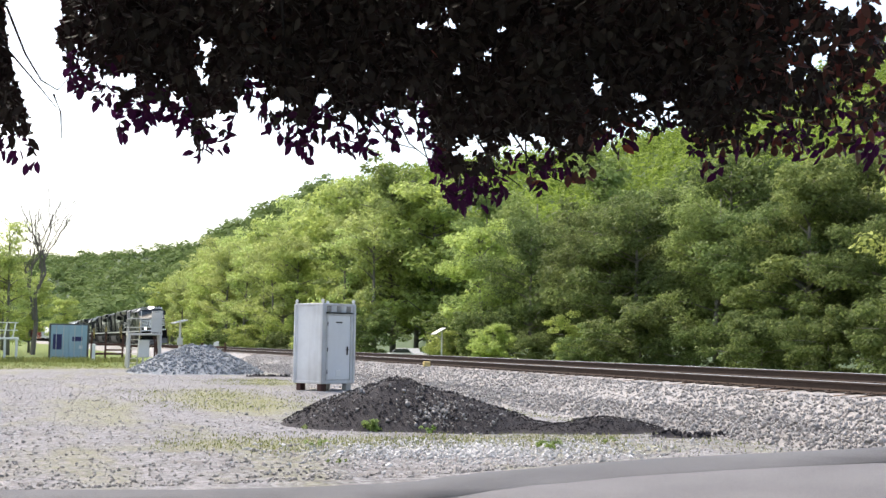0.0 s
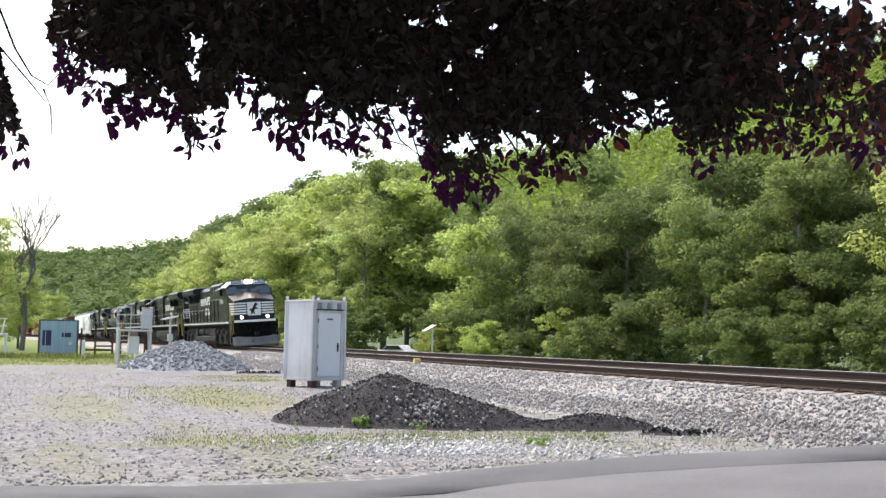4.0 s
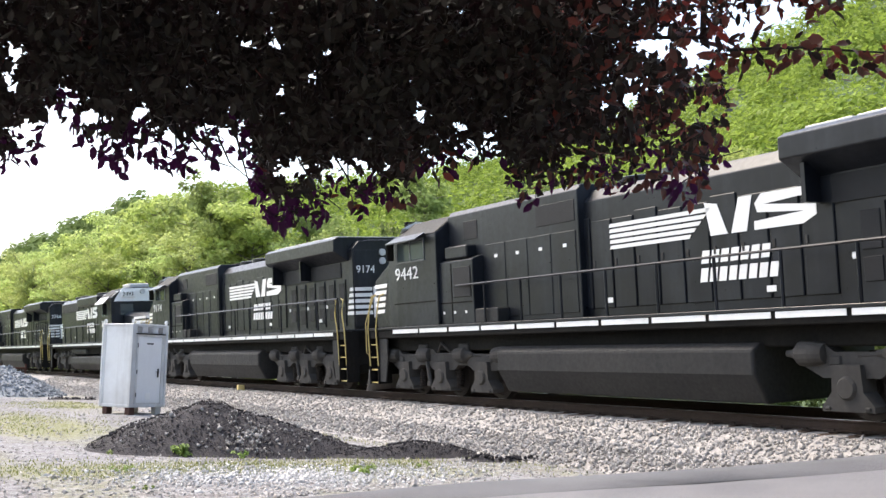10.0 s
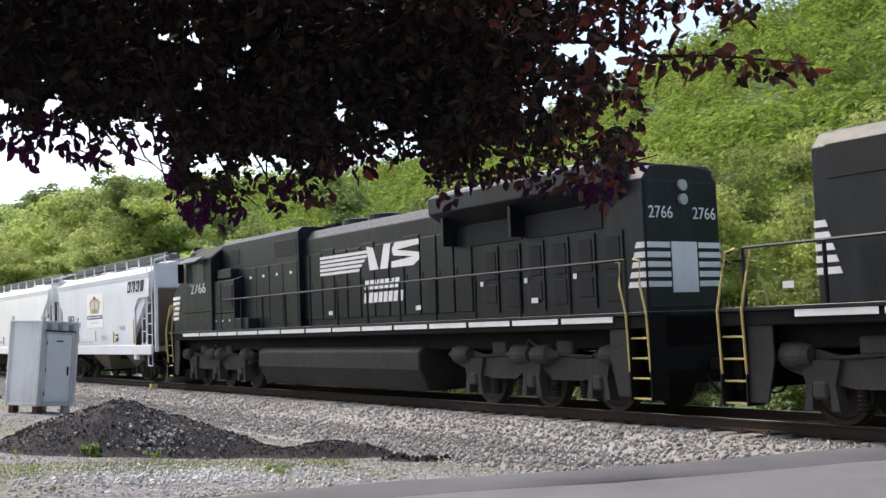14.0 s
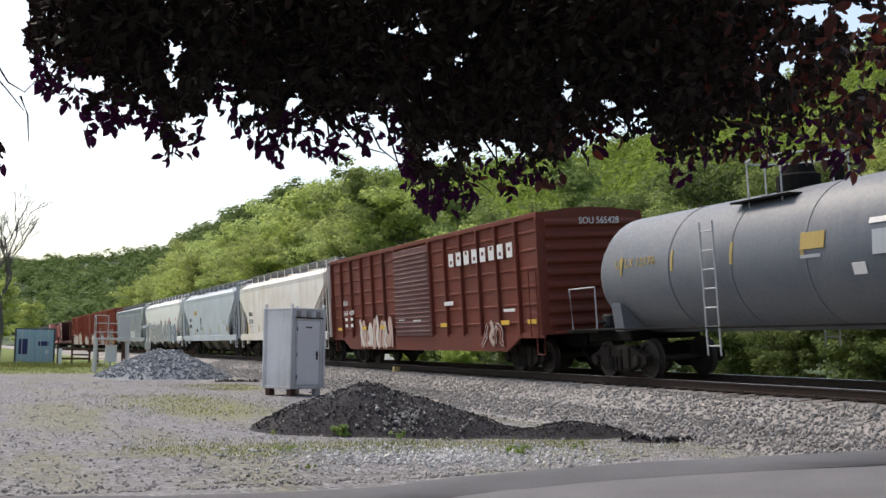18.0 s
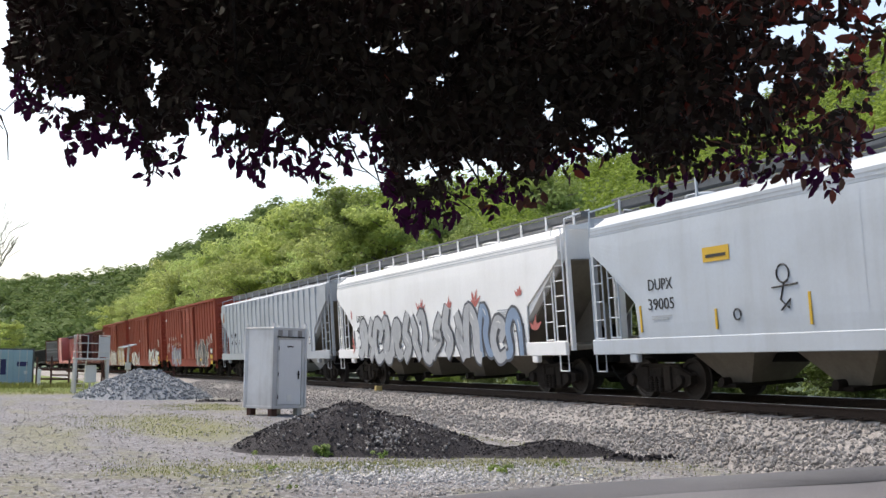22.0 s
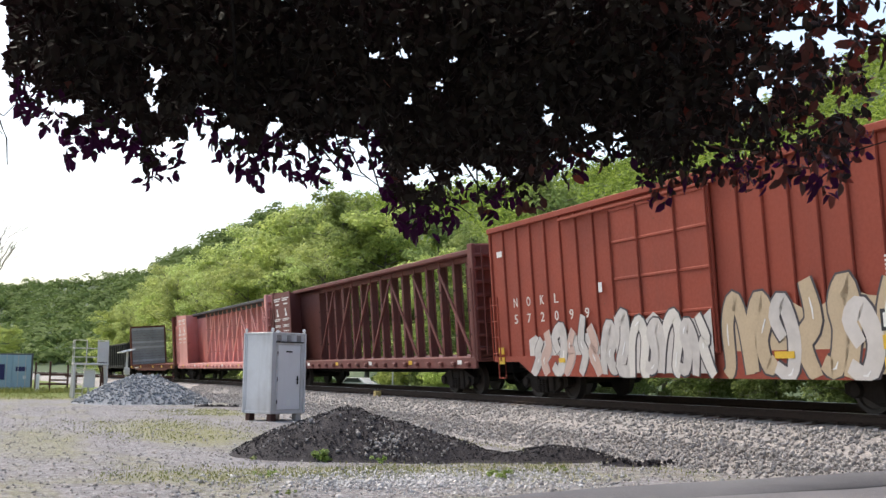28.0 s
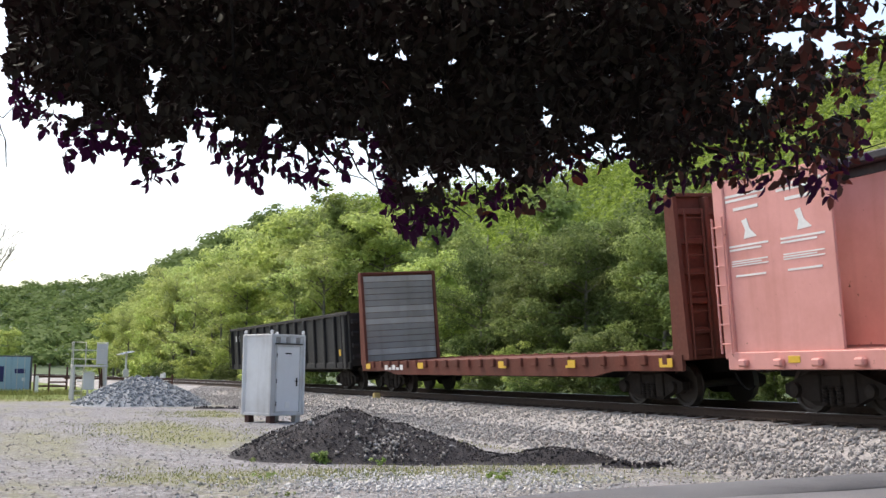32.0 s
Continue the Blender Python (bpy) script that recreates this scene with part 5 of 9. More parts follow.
    for k in range(13):
        y = -1.5 + 0.25 * k
        f_ = 1 - (abs(y) / 1.5) ** 1.6
        hi = 0.62 + 0.14 * (abs(y) / 1.5) ** 2 - (0.12 if k in (0, 12) else 0.0)
        face_ = [(E + 0.12 + 0.34 * f_ + 0.22 * (1 - q_) ** 2, y, 0.08 + (hi - 0.08) * q_) for q_ in (0.0, 0.2, 0.45, 0.7, 1.0)]
        rings.append(face_ + [(px - 0.04, py, pz) for px, py, pz in face_[::-1]])
    part("plow", Shape().loft(rings), PLOW, ob, "dusty grey curved snow plow", smooth=True)
    for y in (-1.1, 1.1):
        part("pilot_brace", Shape().soft(E - 0.05, E + 0.1, y - 0.06, y + 0.06, 0.5, 1.6, 0.02), UNDER, ob)
    for y in (-0.55, -0.38, 0.38, 0.55):
        part("brake_hose", Shape().tube([(E + 0.05, y, 1.1), (E + 0.25, y, 1.0), (E + 0.3, y + 0.04, 0.7), (E + 0.2, y + 0.06, 0.55)], 0.022), UNDER, ob)
    part("end_platform", Shape().soft(E - 0.1, E + 0.2, -1.35, 1.35, 1.6, 1.74, 0.02), WHITE if kind == "wide_new" else BLACK, ob, "anticlimber across the front")
    part("multiple_unit_hose", Shape().tube([(E + 0.2, -0.8, 1.5), (E + 0.3, -0.5, 0.95), (E + 0.25, -0.2, 1.4), (E + 0.32, 0.2, 0.95), (E + 0.25, 0.6, 1.5)], 0.025), TRUCK_DARK, ob)
    for y in (-0.86, 0.86):
        rim = part("ditch_light", Shape().lathe([(-0.1, 0.1), (0.02, 0.125), (0.04, 0.125), (0.03, 0.09), (-0.02, 0.08)], 16, "x", (lamp_at + 0.05, y, lamp_z)), RED_RIM if kind == "wide_new" else BLACK, ob)
        part("lens", Shape().lathe([(0.0, 0.095), (0.035, 0.09), (0.05, 0.02)], 16, "x", (lamp_at + 0.05, y, lamp_z)), HEADLIGHT if kind == "wide_new" else SILVER, rim)
        part("front_rail", Shape().tube([(E + 0.1, y * 1.6, 0.9), (E + 0.25, y * 1.72, 1.1), (E + 0.25, y * 1.72, 1.9), (E + 0.1, y * 1.5, 2.6), (E - 0.1, y * 1.2, 2.65)], 0.016), YELLOW, ob, "yellow bent front rail")
    # rear face of the hood
    part("hood_end", Shape().soft(h0 - 0.02, h0 + 0.02, -hw + 0.05, hw - 0.05, 1.8, top - 0.3, 0.01), BLACK, ob)
    for k in range(5):
        z = 2.16 + 0.17 * k
        for y in (-1, 1):
            part("rear_stripe", Shape().soft(h0 - 0.035, h0 - 0.015, min(y * 0.36, y * (hw - 0.04)), max(y * 0.36, y * (hw - 0.04)), z, z + 0.1, 0.004), WHITE, ob, "white stripe")
        for y in (-1, 1):
            part("rear_stripe", Shape().along_y([(h0 - 0.01, z), (h0 + 0.42 - 0.05 * k, z), (h0 + 0.38 - 0.05 * k, z + 0.1), (h0 - 0.01, z + 0.1)], y * (hw + 0.008) - 0.006, y * (hw + 0.008) + 0.006), WHITE, ob, "white stripe")
    part("rear_panel", Shape().soft(h0 - 0.035, h0 - 0.015, -0.32, 0.32, 2.06, 2.95, 0.006), WHITE, ob, "white panel on the hood's end")
    for y in (-0.55, 0.55):
        lettering(number, 0.22, WHITE, ob, pose(h0 - 0.03, y, 3.45, 0, 0, -90))
    part("rear_lamp", Shape().lathe([(-0.05, 0.1), (0.03, 0.1)], 14, "x", (h0 - 0.03, 0, 3.7)).lathe([(-0.05, 0.1), (0.03, 0.1)], 14, "x", (h0 - 0.03, 0, 3.95)), SILVER, ob)
    # tank and reservoirs
    t0, t1 = -4.25, 4.1
    if kind == "wide_new":
        part("fuel_tank", Shape().along_x([(-1.25, 0.75), (-1.45, 0.68), (-1.45, 0.42), (-1.1, 0.2), (1.1, 0.2), (1.45, 0.42), (1.45, 0.68), (1.25, 0.75)], t0, t1), TANKGREY, ob, bevel=0.04)
        part("tank_box", Shape().soft(1.7, t1, -1.42, 1.42, 0.72, 1.28, 0.05), TANKGREY, ob)
        part("tank_box", Shape().soft(t0, t0 + 1.1, -1.42, 1.42, 0.72, 1.25, 0.05), TANKGREY, ob)
        for x in (-2.0, 0.4):
            for y in (-1.12, 1.12):
                part("air_reservoir", Shape().lathe([(-1.0, 0.1), (-0.93, 0.24), (-0.8, 0.27), (0.8, 0.27), (0.93, 0.24), (1.0, 0.1)], 18, "x", (x, y, 1.04)), TANKGREY, ob)
    elif old:
        part("fuel_tank", Shape().lathe([(t0, 0.3), (t0 + 0.1, 0.66), (t1 - 1.2, 0.66), (t1 - 1.1, 0.3)], 20, "x", (0, 0, 0.70)).along_x([(-1.38, 1.0), (-1.42, 0.6), (-1.15, 0.25), (1.15, 0.25), (1.42, 0.6), (1.38, 1.0)], t0, t1 - 1.1), TANKGREY, ob, bevel=0.08)
        for y in (-1.15, 1.15):
            part("air_reservoir", Shape().lathe([(t0, 0.08), (t0 + 0.1, 0.19), (-0.8, 0.19), (-0.7, 0.08)], 16, "x", (0, y, 1.28)), TANKGREY, ob)
    else:
        part("fuel_tank", Shape().along_x([(-1.3, 1.2), (-1.46, 1.1), (-1.46, 0.7), (-1.2, 0.22), (1.2, 0.22), (1.46, 0.7), (1.46, 1.1), (1.3, 1.2)], t0 + (0.9 if kind == "wide" else 0.2), t1), TANKGREY, ob, bevel=0.05)
    for x in (-1, 1):
        truck_six(ob, x * (L / 2 - 4.15), old or kind == "wide_low")
    part("bell", Shape().lathe([(0, 0.1), (0.06, 0.1), (0.16, 0.05)], 12, "z", (4.4, -0.9, 1.3)), TRUCK, ob)
    couplings(ob, L)
    # marks on the side that is seen
    side.letters(number, {"wide_new": 7.25, "wide": -8.0 if number == "9442" else -8.25, "wide_low": -8.27, "old": 4.2}[kind], 3.04 if not old else 2.62, 0.32, WHITE, cabw + 0.012, 1.2, "cab_number")
    a, b, c = logo
    for k in range(5):
        z = 3.02 + 0.105 * k
        side.plate("logo_bar", [(a, z), (b - 0.5 + 0.12 * k, z), (b - 0.45 + 0.13 * k, z + 0.07), (a + 0.02, z + 0.07)], WHITE, hw + 0.042, "white bar")
    side.plate("logo_block", [(b + 0.02, 3.02), (b + 0.42, 3.02), (b + 0.2, 3.55), (b - 0.1, 3.6)], WHITE, hw + 0.042, "white block")
    side.plate("logo_block", [(b + 0.5, 3.02), (b + 0.85, 3.02), (b + 1.0, 3.6), (b + 0.7, 3.6)], WHITE, hw + 0.042, "white block")
    w = c - (b + 1.05)
    side.plate("logo_block", [(b + 1.02, 3.02), (b + 1.02 + w * 0.8, 3.02), (c, 3.14), (c, 3.3), (b + 1.25, 3.42), (c, 3.48), (c, 3.6), (b + 1.2, 3.6), (b + 1.05, 3.45), (b + 1.1, 3.3), (c - 0.25, 3.22), (b + 1.02, 3.16)], WHITE, hw + 0.042, "white block")
    for k, r in enumerate(word_bars(b - 0.25, b + 1.35, 2.56, 2.78, 7) + word_bars(b - 0.3, b + 1.5, 2.24, 2.48, 8)):
        side.plate("name_bar", [(r[0], r[2]), (r[1], r[2]), (r[1] + 0.05, r[3]), (r[0] + 0.05, r[3])], WHITE, hw + 0.042, "white bar")
    for k in range(5):
        side.bars("decal", [(-9.0 + 4.1 * k, -8.8 + 4.1 * k, 2.0, 2.1)], WHITE, hw + 0.042, "small white notice")
    return ob


EN = (3.0, -19.3, -41.3, -63.4, -84.5, -108.05, -120.75, -140.5, -154.8, -174.3, -192.4, -210.5, -229.4, -250.3, -268.3, -285.8, -302.8, -326.4, -350.8, -371.8, -392.9)
MID = [(EN[i] + EN[i + 1]) / 2 for i in range(20)]
LEN = [EN[i] - EN[i + 1] for i in range(20)]
locomotive("wide_new", 1, 22.3, MID[0], "7669", "black wide-nosed diesel locomotive with lit headlights, leading the train", (-3.9, -1.7, 0.3))
locomotive("wide", -1, 22.0, MID[1], "9442", "black wide-nosed diesel locomotive running long hood first", (-0.6, 2.1, 4.4))
locomotive("wide", -1, 22.1, MID[2], "9174", "grimy black diesel locomotive running long hood first", (-0.6, 2.1, 4.4))
locomotive("old", 1, 21.1, MID[3], "3493", "older black diesel locomotive with a narrow nose and round-edged tank", (-4.4, -1.6, 0.45))
locomotive("wide_low", -1, 23.5, MID[4], "2766", "black diesel locomotive with a flared radiator, cab towards the freight cars", (-1.2, 1.3, 3.5))

# ---- freight cars ----
HOP_WHITE = painted("white_hopper_paint", (0.88, 0.88, 0.87), (0.6, 0.58, 0.54), 0.22, 0.5)
HOP_GREY = painted("pale_grey_hopper_paint", (0.73, 0.745, 0.78), (0.5, 0.48, 0.46), 0.3, 0.5)
HOP_CREAM = painted("stained_cream_hopper_paint", (0.80, 0.77, 0.70), (0.55, 0.44, 0.31), 0.5, 0.6, streak=0.9)
HOP_BLUE = painted("chalky_blue_white_paint", (0.50, 0.55, 0.60), (0.36, 0.38, 0.39), 0.45, 0.6)
RIB_GREY = painted("light_grey_ribbed_steel", (0.41, 0.44, 0.47), (0.28, 0.28, 0.28), 0.45, 0.6)
WALKGREY = painted("dull_grey_walk_steel", (0.16, 0.165, 0.17), (0.1, 0.1, 0.1), 0.5, 0.7)
# dusty brown, darkened to carry the shade under the hoppers and in their end recesses
SLOPE_SHADE_DUST = painted("dusty_steel_with_shade", (0.20, 0.18, 0.15), (0.10, 0.085, 0.07), 0.6, 0.8)
TAN = plain("tan_spray_paint", (0.47, 0.36, 0.23), 0.7)
NAVY = plain("navy_blue_print", (0.03, 0.035, 0.13), 0.5)
BROWNRED = painted("faded_brown_red_paint", (0.165, 0.036, 0.02), (0.09, 0.04, 0.03), 0.5, 0.7, chips=0.05)
BOXRED = painted("faded_oxide_red_paint", (0.30, 0.058, 0.032), (0.19, 0.045, 0.03), 0.5, 0.7, chips=0.04)
DOORRED = painted("dusty_maroon_door", (0.13, 0.055, 0.05), (0.19, 0.12, 0.11), 0.5, 0.7)
BEAMBROWN = painted("dark_brown_beam_paint", (0.17, 0.058, 0.048), (0.07, 0.035, 0.03), 0.5, 0.7, chips=0.06)
BEAMPINK = painted("faded_pink_red_paint", (0.68, 0.32, 0.285), (0.42, 0.17, 0.13), 0.5, 0.7, chips=0.08)
DARKTOP = painted("dark_top_chord", (0.045, 0.045, 0.05), (0.09, 0.085, 0.08), 0.5, 0.7)
TANKPAINT = painted("grey_tank_paint", (0.115, 0.13, 0.15), (0.19, 0.195, 0.2), 0.5, 0.5, relief=0.05)
DULLGOLD = plain("faded_yellow_marking", (0.38, 0.27, 0.07), 0.6)
GONBLACK = painted("black_gondola_paint", (0.014, 0.014, 0.015), (0.05, 0.045, 0.04), 0.5, 0.65)
PLANK_PALE = painted("bleached_planks", (0.42, 0.39, 0.36), (0.2, 0.17, 0.15), 0.6, 0.95, grain=26)
PLANK = painted("grey_weathered_planks", (0.30, 0.28, 0.26), (0.14, 0.12, 0.105), 0.6, 0.95, grain=26)
INK = plain("black_stencil_paint", (0.02, 0.02, 0.022), 0.6)
STENCIL = plain("white_stencil_paint", (0.72, 0.71, 0.68), 0.6)
GOLD = plain("yellow_reflector", (0.65, 0.40, 0.03), 0.5)
SPRAY_GREY = plain("grey_spray_paint", (0.33, 0.34, 0.35), 0.6)
SPRAY_PALE = plain("pale_spray_paint", (0.60, 0.56, 0.50), 0.6)
SPRAY_SILVER = plain("silver_grey_spray_paint", (0.42, 0.43, 0.445), 0.5, 0.0, 0.4, 6.0)
SPRAY_SLATE = plain("slate_spray_paint", (0.075, 0.08, 0.095), 0.6)
SPRAY_RED = plain("red_spray_paint", (0.48, 0.14, 0.12), 0.6)
SPRAY_BLUE = plain("blue_spray_paint", (0.22, 0.30, 0.42), 0.6)
PINKISH = plain("pink_buff_spray_paint", (0.48, 0.33, 0.27), 0.6)


def freight(name, label, category, i):
    ob = thing(name, label, category, group="freight cars of the train")
    CARS.append((ob, MID[i], 1))
    return ob, LEN[i], Side(ob, 1)


LADDERS = {}


def ladder(parent, mat, x, y, z0, z1, wide=0.42, turn=0, rungs=None):
    """A ladder upright at x, y; its rungs run along x unless turned."""
    n = rungs or max(2, int((z1 - z0) / 0.36))
    key = (mat.name, round(z0, 2), round(z1, 2), wide, n)
    if key not in LADDERS:
        rail = Shape().tube([(0, 0, z0), (0, 0, z1)], 0.022).mesh("ladder_rail", mat)
        rung = Shape().tube([(-wide / 2, 0, 0), (wide / 2, 0, 0)], 0.016).mesh("rung", mat)
        LADDERS[key] = rail, rung
    rail, rung = LADDERS[key]
    base = part("ladder", rail, mat, parent, at=pose(x, y, 0, 0, 0, turn) @ pose(-wide / 2, 0, 0))
    part("ladder_rail", rail, mat, base, at=pose(wide, 0, 0))
    for k in range(n):
        part("rung", rung, mat, base, at=pose(wide / 2, 0, z0 + (k + 0.5) * (z1 - z0) / n))
    return base


def fine_print(side, x, z, y, mat, lines=3, wide=0.5, h=0.035):
    side.bars("stencil_line", [(x, x + wide * (1 - 0.18 * (k % 2)), z - k * h * 1.9, z - k * h * 1.9 + h) for k in range(lines)], mat, y, "rows of small stencilling")


def hopper(i, mat, label, marks, number, bays=3, round_sides=True, ribs=0, walk_mat=None, band=True, cuts=None, decals=True):
    """A covered hopper: body with sloping ends, sills, end frames, ladders, roof walk and outlets."""
    ob, L, side = freight("hopper_car", label, "hopper car", i)
    H = L / 2 - 0.75
    slope = 1.75 if L < 17 else 2.1
    top, low = 4.2, 1.32
    w = 1.56

    def side_y(z):
        return w - 0.02 + (0.03 * min(1.0, 1.6 * math.sin(math.pi * min(1, max(0, (z - 1.2) / 2.6)))) if round_sides else 0.03)

    def section(zmin, inset=0.0):
        pts = [(side_y(z) - inset, z) for z in [zmin + (3.6 - zmin) * k / 6 for k in range(7)]]
        pts += [(w - 0.05, 3.64), (w - 0.1, 3.86), (w - 0.45, 4.08), (0.55, top), (0, top + 0.02)] if round_sides else [(w - 0.02, 3.64), (w - 0.02, 3.98), (w - 0.3, 4.1), (0.55, top), (0, top + 0.02)]
        return [(-y, z) for y, z in pts] + [(y, z) for y, z in pts[-2::-1]]

    # core with sloping end sheets, and side sheets that reach past it to a cut-out corner
    reach = 2.6 if L > 13 else 2.2
    stations = [(-H + 0.05, 3.3), (-H + reach, low)]
    rings = [[(x, y, z) for y, z in section(zm, 0.05)] for x, zm in stations]
    rings += [[(-x, y, z) for y, z in section(zm, 0.05)] for x, zm in stations[::-1]]
    part("body", Shape().loft(rings), mat, ob)
    rear, fore = cuts or ([(0, 3.3), (1.72, 2.25), (1.78, low)],) * 2
    line = [(-H + d, zm) for d, zm in rear] + [(H - d, zm) for d, zm in fore[::-1]]
    for y in (-1, 1):
        rings = []
        for x, zm in line:
            zs = [zm + (3.63 - zm) * k / 8 for k in range(9)]
            rings.append([(x, y * side_y(z), z) for z in zs] + [(x, y * (side_y(z) - 0.03), z) for z in zs[::-1]])
        part("side_sheet", Shape().loft(rings), mat, ob)
    for s in (-1, 1):
        part("slope_sheet", Shape().loft([[(s * (H - 0.0), y, 3.28) for y in (-1.36, 1.36)] + [(s * (H - reach + 0.05), y, 1.3) for y in (1.36, -1.36)], [(s * (H + 0.03), y, 3.25) for y in (-1.36, 1.36)] + [(s * (H - reach + 0.09), y, 1.26) for y in (1.36, -1.36)]]), SLOPE_SHADE_DUST, ob, "dusty sloping end sheet with the recess shade in its colour")
        part("bolster_web", Shape().along_y([(s * (H - reach + 0.1), 1.24), (s * (H - 0.35), 1.24), (s * (H - 0.5), 2.2), (s * (H - 1.2), 2.3)], -0.03, 0.03), SLOPE_SHADE_DUST, ob)
        part("end_frame", Shape().box(s * (H + 0.15) - 0.05, s * (H + 0.15) + 0.05, -1.42, -1.32, 1.1, 4.1).box(s * (H + 0.15) - 0.05, s * (H + 0.15) + 0.05, 1.32, 1.42, 1.1, 4.1).box(s * (H + 0.15) - 0.05, s * (H + 0.15) + 0.05, -1.42, 1.42, 4.0, 4.1).box(s * (H + 0.15) - 0.04, s * (H + 0.15) + 0.04, -0.14, 0.14, 1.1, 4.05), mat, ob)
        part("end_platform", Shape().soft(s * (H - 0.6) - 0.75, s * (H - 0.6) + 0.75, -1.4, 1.4, 1.1, 1.22, 0.02), SLOPE_SHADE_DUST, ob)
        part("air_reservoir", Shape().lathe([(-0.4, 0.05), (-0.35, 0.17), (0.35, 0.17), (0.4, 0.05)], 12, "y", (s * (H - 0.75), 0.2, 1.5)), TRUCK_DARK, ob)
        for y in (-1, 1):
            ladder(ob, mat, s * (H + 0.15 - 0.28), y * 1.5, 1.15, 4.05 if s > 0 else 3.2, 0.46)
            ladder(ob, mat, s * (H - 0.75), y * 1.47, 1.15, 2.9, 0.4)
            part("roof_rail", Shape().tube([(s * (H + 0.12), y * 1.46, 3.6), (s * (H + 0.16), y * 1.4, 4.25), (s * (H - 0.15), y * 0.5, 4.5)], 0.025), mat, ob)
            part("stirrup", Shape().tube([(s * (H + 0.1), y * 1.5, 1.1), (s * (H + 0.1), y * 1.5, 0.62), (s * (H - 0.3), y * 1.5, 0.62), (s * (H - 0.3), y * 1.5, 1.1)], 0.022), mat, ob)
    for y in (-1, 1):
        part("side_sill", Shape().soft(-H - 0.12, H + 0.12, y * 1.52 - 0.05, y * 1.52 + 0.05, 1.0, 1.33, 0.015), mat, ob)
        if band:
            part("roof_band", Shape().soft(-H + 0.05, H - 0.05, y * 1.5 - 0.05, y * 1.5 + 0.05, 3.62, 3.86, 0.02), mat, ob)
            for z in (3.68, 3.76):
                part("roof_band_groove", Shape().box(-H + 0.05, H - 0.05, y * 1.552 - 0.004, y * 1.552 + 0.004, z, z + 0.018), RIB_GREY, ob)
        n = int(L / 1.55)
        for k in range(n + 1):
            x = -H + 0.3 + k * (2 * H - 0.6) / n
            part("walk_post", Shape().box(x - 0.025, x + 0.025, y * 0.86 - 0.02, y * 0.86 + 0.02, top - 0.18, top + 0.31), mat, ob)
        part("walk_rail", Shape().soft(-H, H, y * 0.86 - 0.02, y * 0.86 + 0.02, top + 0.27, top + 0.33, 0.01), walk_mat or WALKGREY, ob)
        part("roof_walk", Shape().soft(-H, H, y * 0.62 - 0.2, y * 0.62 + 0.2, top + 0.1, top + 0.26, 0.01), walk_mat or WALKGREY, ob)
    for k in range(3 if L < 17 else 4):
        x = -H + 2.2 + k * (2 * H - 4.4) / ((3 if L < 17 else 4) - 1)
        part("hatch", Shape().lathe([(0, 0.36), (0.1, 0.36), (0.14, 0.3), (0.15, 0.02)], 16, "z", (x, 0, top)), mat, ob)
    for k in range(bays):
        x = (k - (bays - 1) / 2) * (2 * H - 2 * slope - 1.2) / max(1, bays - 0.4)
        part("outlet", Shape().loft([[(x + a, b, 1.1) for a, b in ((-1.1, -0.95), (1.1, -0.95), (1.1, 0.95), (-1.1, 0.95))], [(x + a, b, 0.36) for a, b in ((-0.35, -0.5), (0.35, -0.5), (0.35, 0.5), (-0.35, 0.5))]]), SLOPE_SHADE_DUST if not ribs else RIB_GREY, ob, "hopper outlet")
        part("outlet_gate", Shape().soft(x - 0.3, x + 0.3, -0.85, 0.85, 0.28, 0.36, 0.02).tube([(x, -0.95, 0.4), (x, -0.75, 0.4)], 0.09, 10), TRUCK_DARK, ob)
    part("centre_sill", Shape().soft(-H - 0.1, H + 0.1, -0.3, 0.3, 0.75, 1.1, 0.02), UNDER, ob)
    if ribs:
        for k in range(ribs):
            x = -H + 1.35 + k * (2 * H - 2.7) / (ribs - 1)
            for y in (-1, 1):
                z0 = low if abs(x) < H - 1.75 else 2.25 + (abs(x) - (H - 1.72)) * 0.61
                part("rib", Shape().soft(x - 0.05, x + 0.05, y * 1.56 - 0.05, y * 1.56 + 0.07, z0, 3.97, 0.02), mat, ob)
    else:
        seams = Shape()
        for k in range(1, 8):
            x = -H + slope + k * (2 * H - 2 * slope) / 8
            ring = [(y, z) for y, z in section(low)[:7]]
            seams.loft([[(x - 0.006, y - 0.003, z) for y, z in ring], [(x + 0.006, y - 0.003, z) for y, z in ring]], caps=False, close=False)
        part("weld_seam", seams, SLOPE_SHADE_DUST if mat is HOP_CREAM else mat, ob)
        for k in range(6 if decals else 0):
            x = -H + 1.9 + k * (2 * H - 3.9) / 5
            part("reflector", Shape().soft(x, x + 0.06, -1.588, -1.565, 1.45, 1.45 + (0.38 if k % 2 else 0.55), 0.004), GOLD if mat is not HOP_WHITE else WALKGREY, ob, "narrow reflective strip")
    yy = 1.58 if round_sides else 1.582
    if decals:
        if marks:
            side.letters(marks, -H + 2.7, 2.4, 0.24, INK, yy, 0.85, "reporting_mark")
            side.letters(number, -H + 2.7, 2.0, 0.24, INK, yy, 0.9, "car_number")
        fine_print(side, -H + 2.35, 1.75, yy, RIB_GREY, 2, 0.7, 0.028)
        fine_print(side, H - 3.4, 2.2, yy, RIB_GREY, 4, 0.9, 0.03)
        fine_print(side, 0.4, 1.6, yy, RIB_GREY, 2, 1.0, 0.028)
        side.bars("notice_panel", [(H - 2.5, H - 2.15, 1.62, 1.92)], INK, yy, "black notice panel")
        side.bars("notice_line", [(H - 2.46, H - 2.35, 1.66, 1.88), (H - 2.3, H - 2.2, 1.8, 1.86)], STENCIL, yy + 0.007, "white lines on the notice")
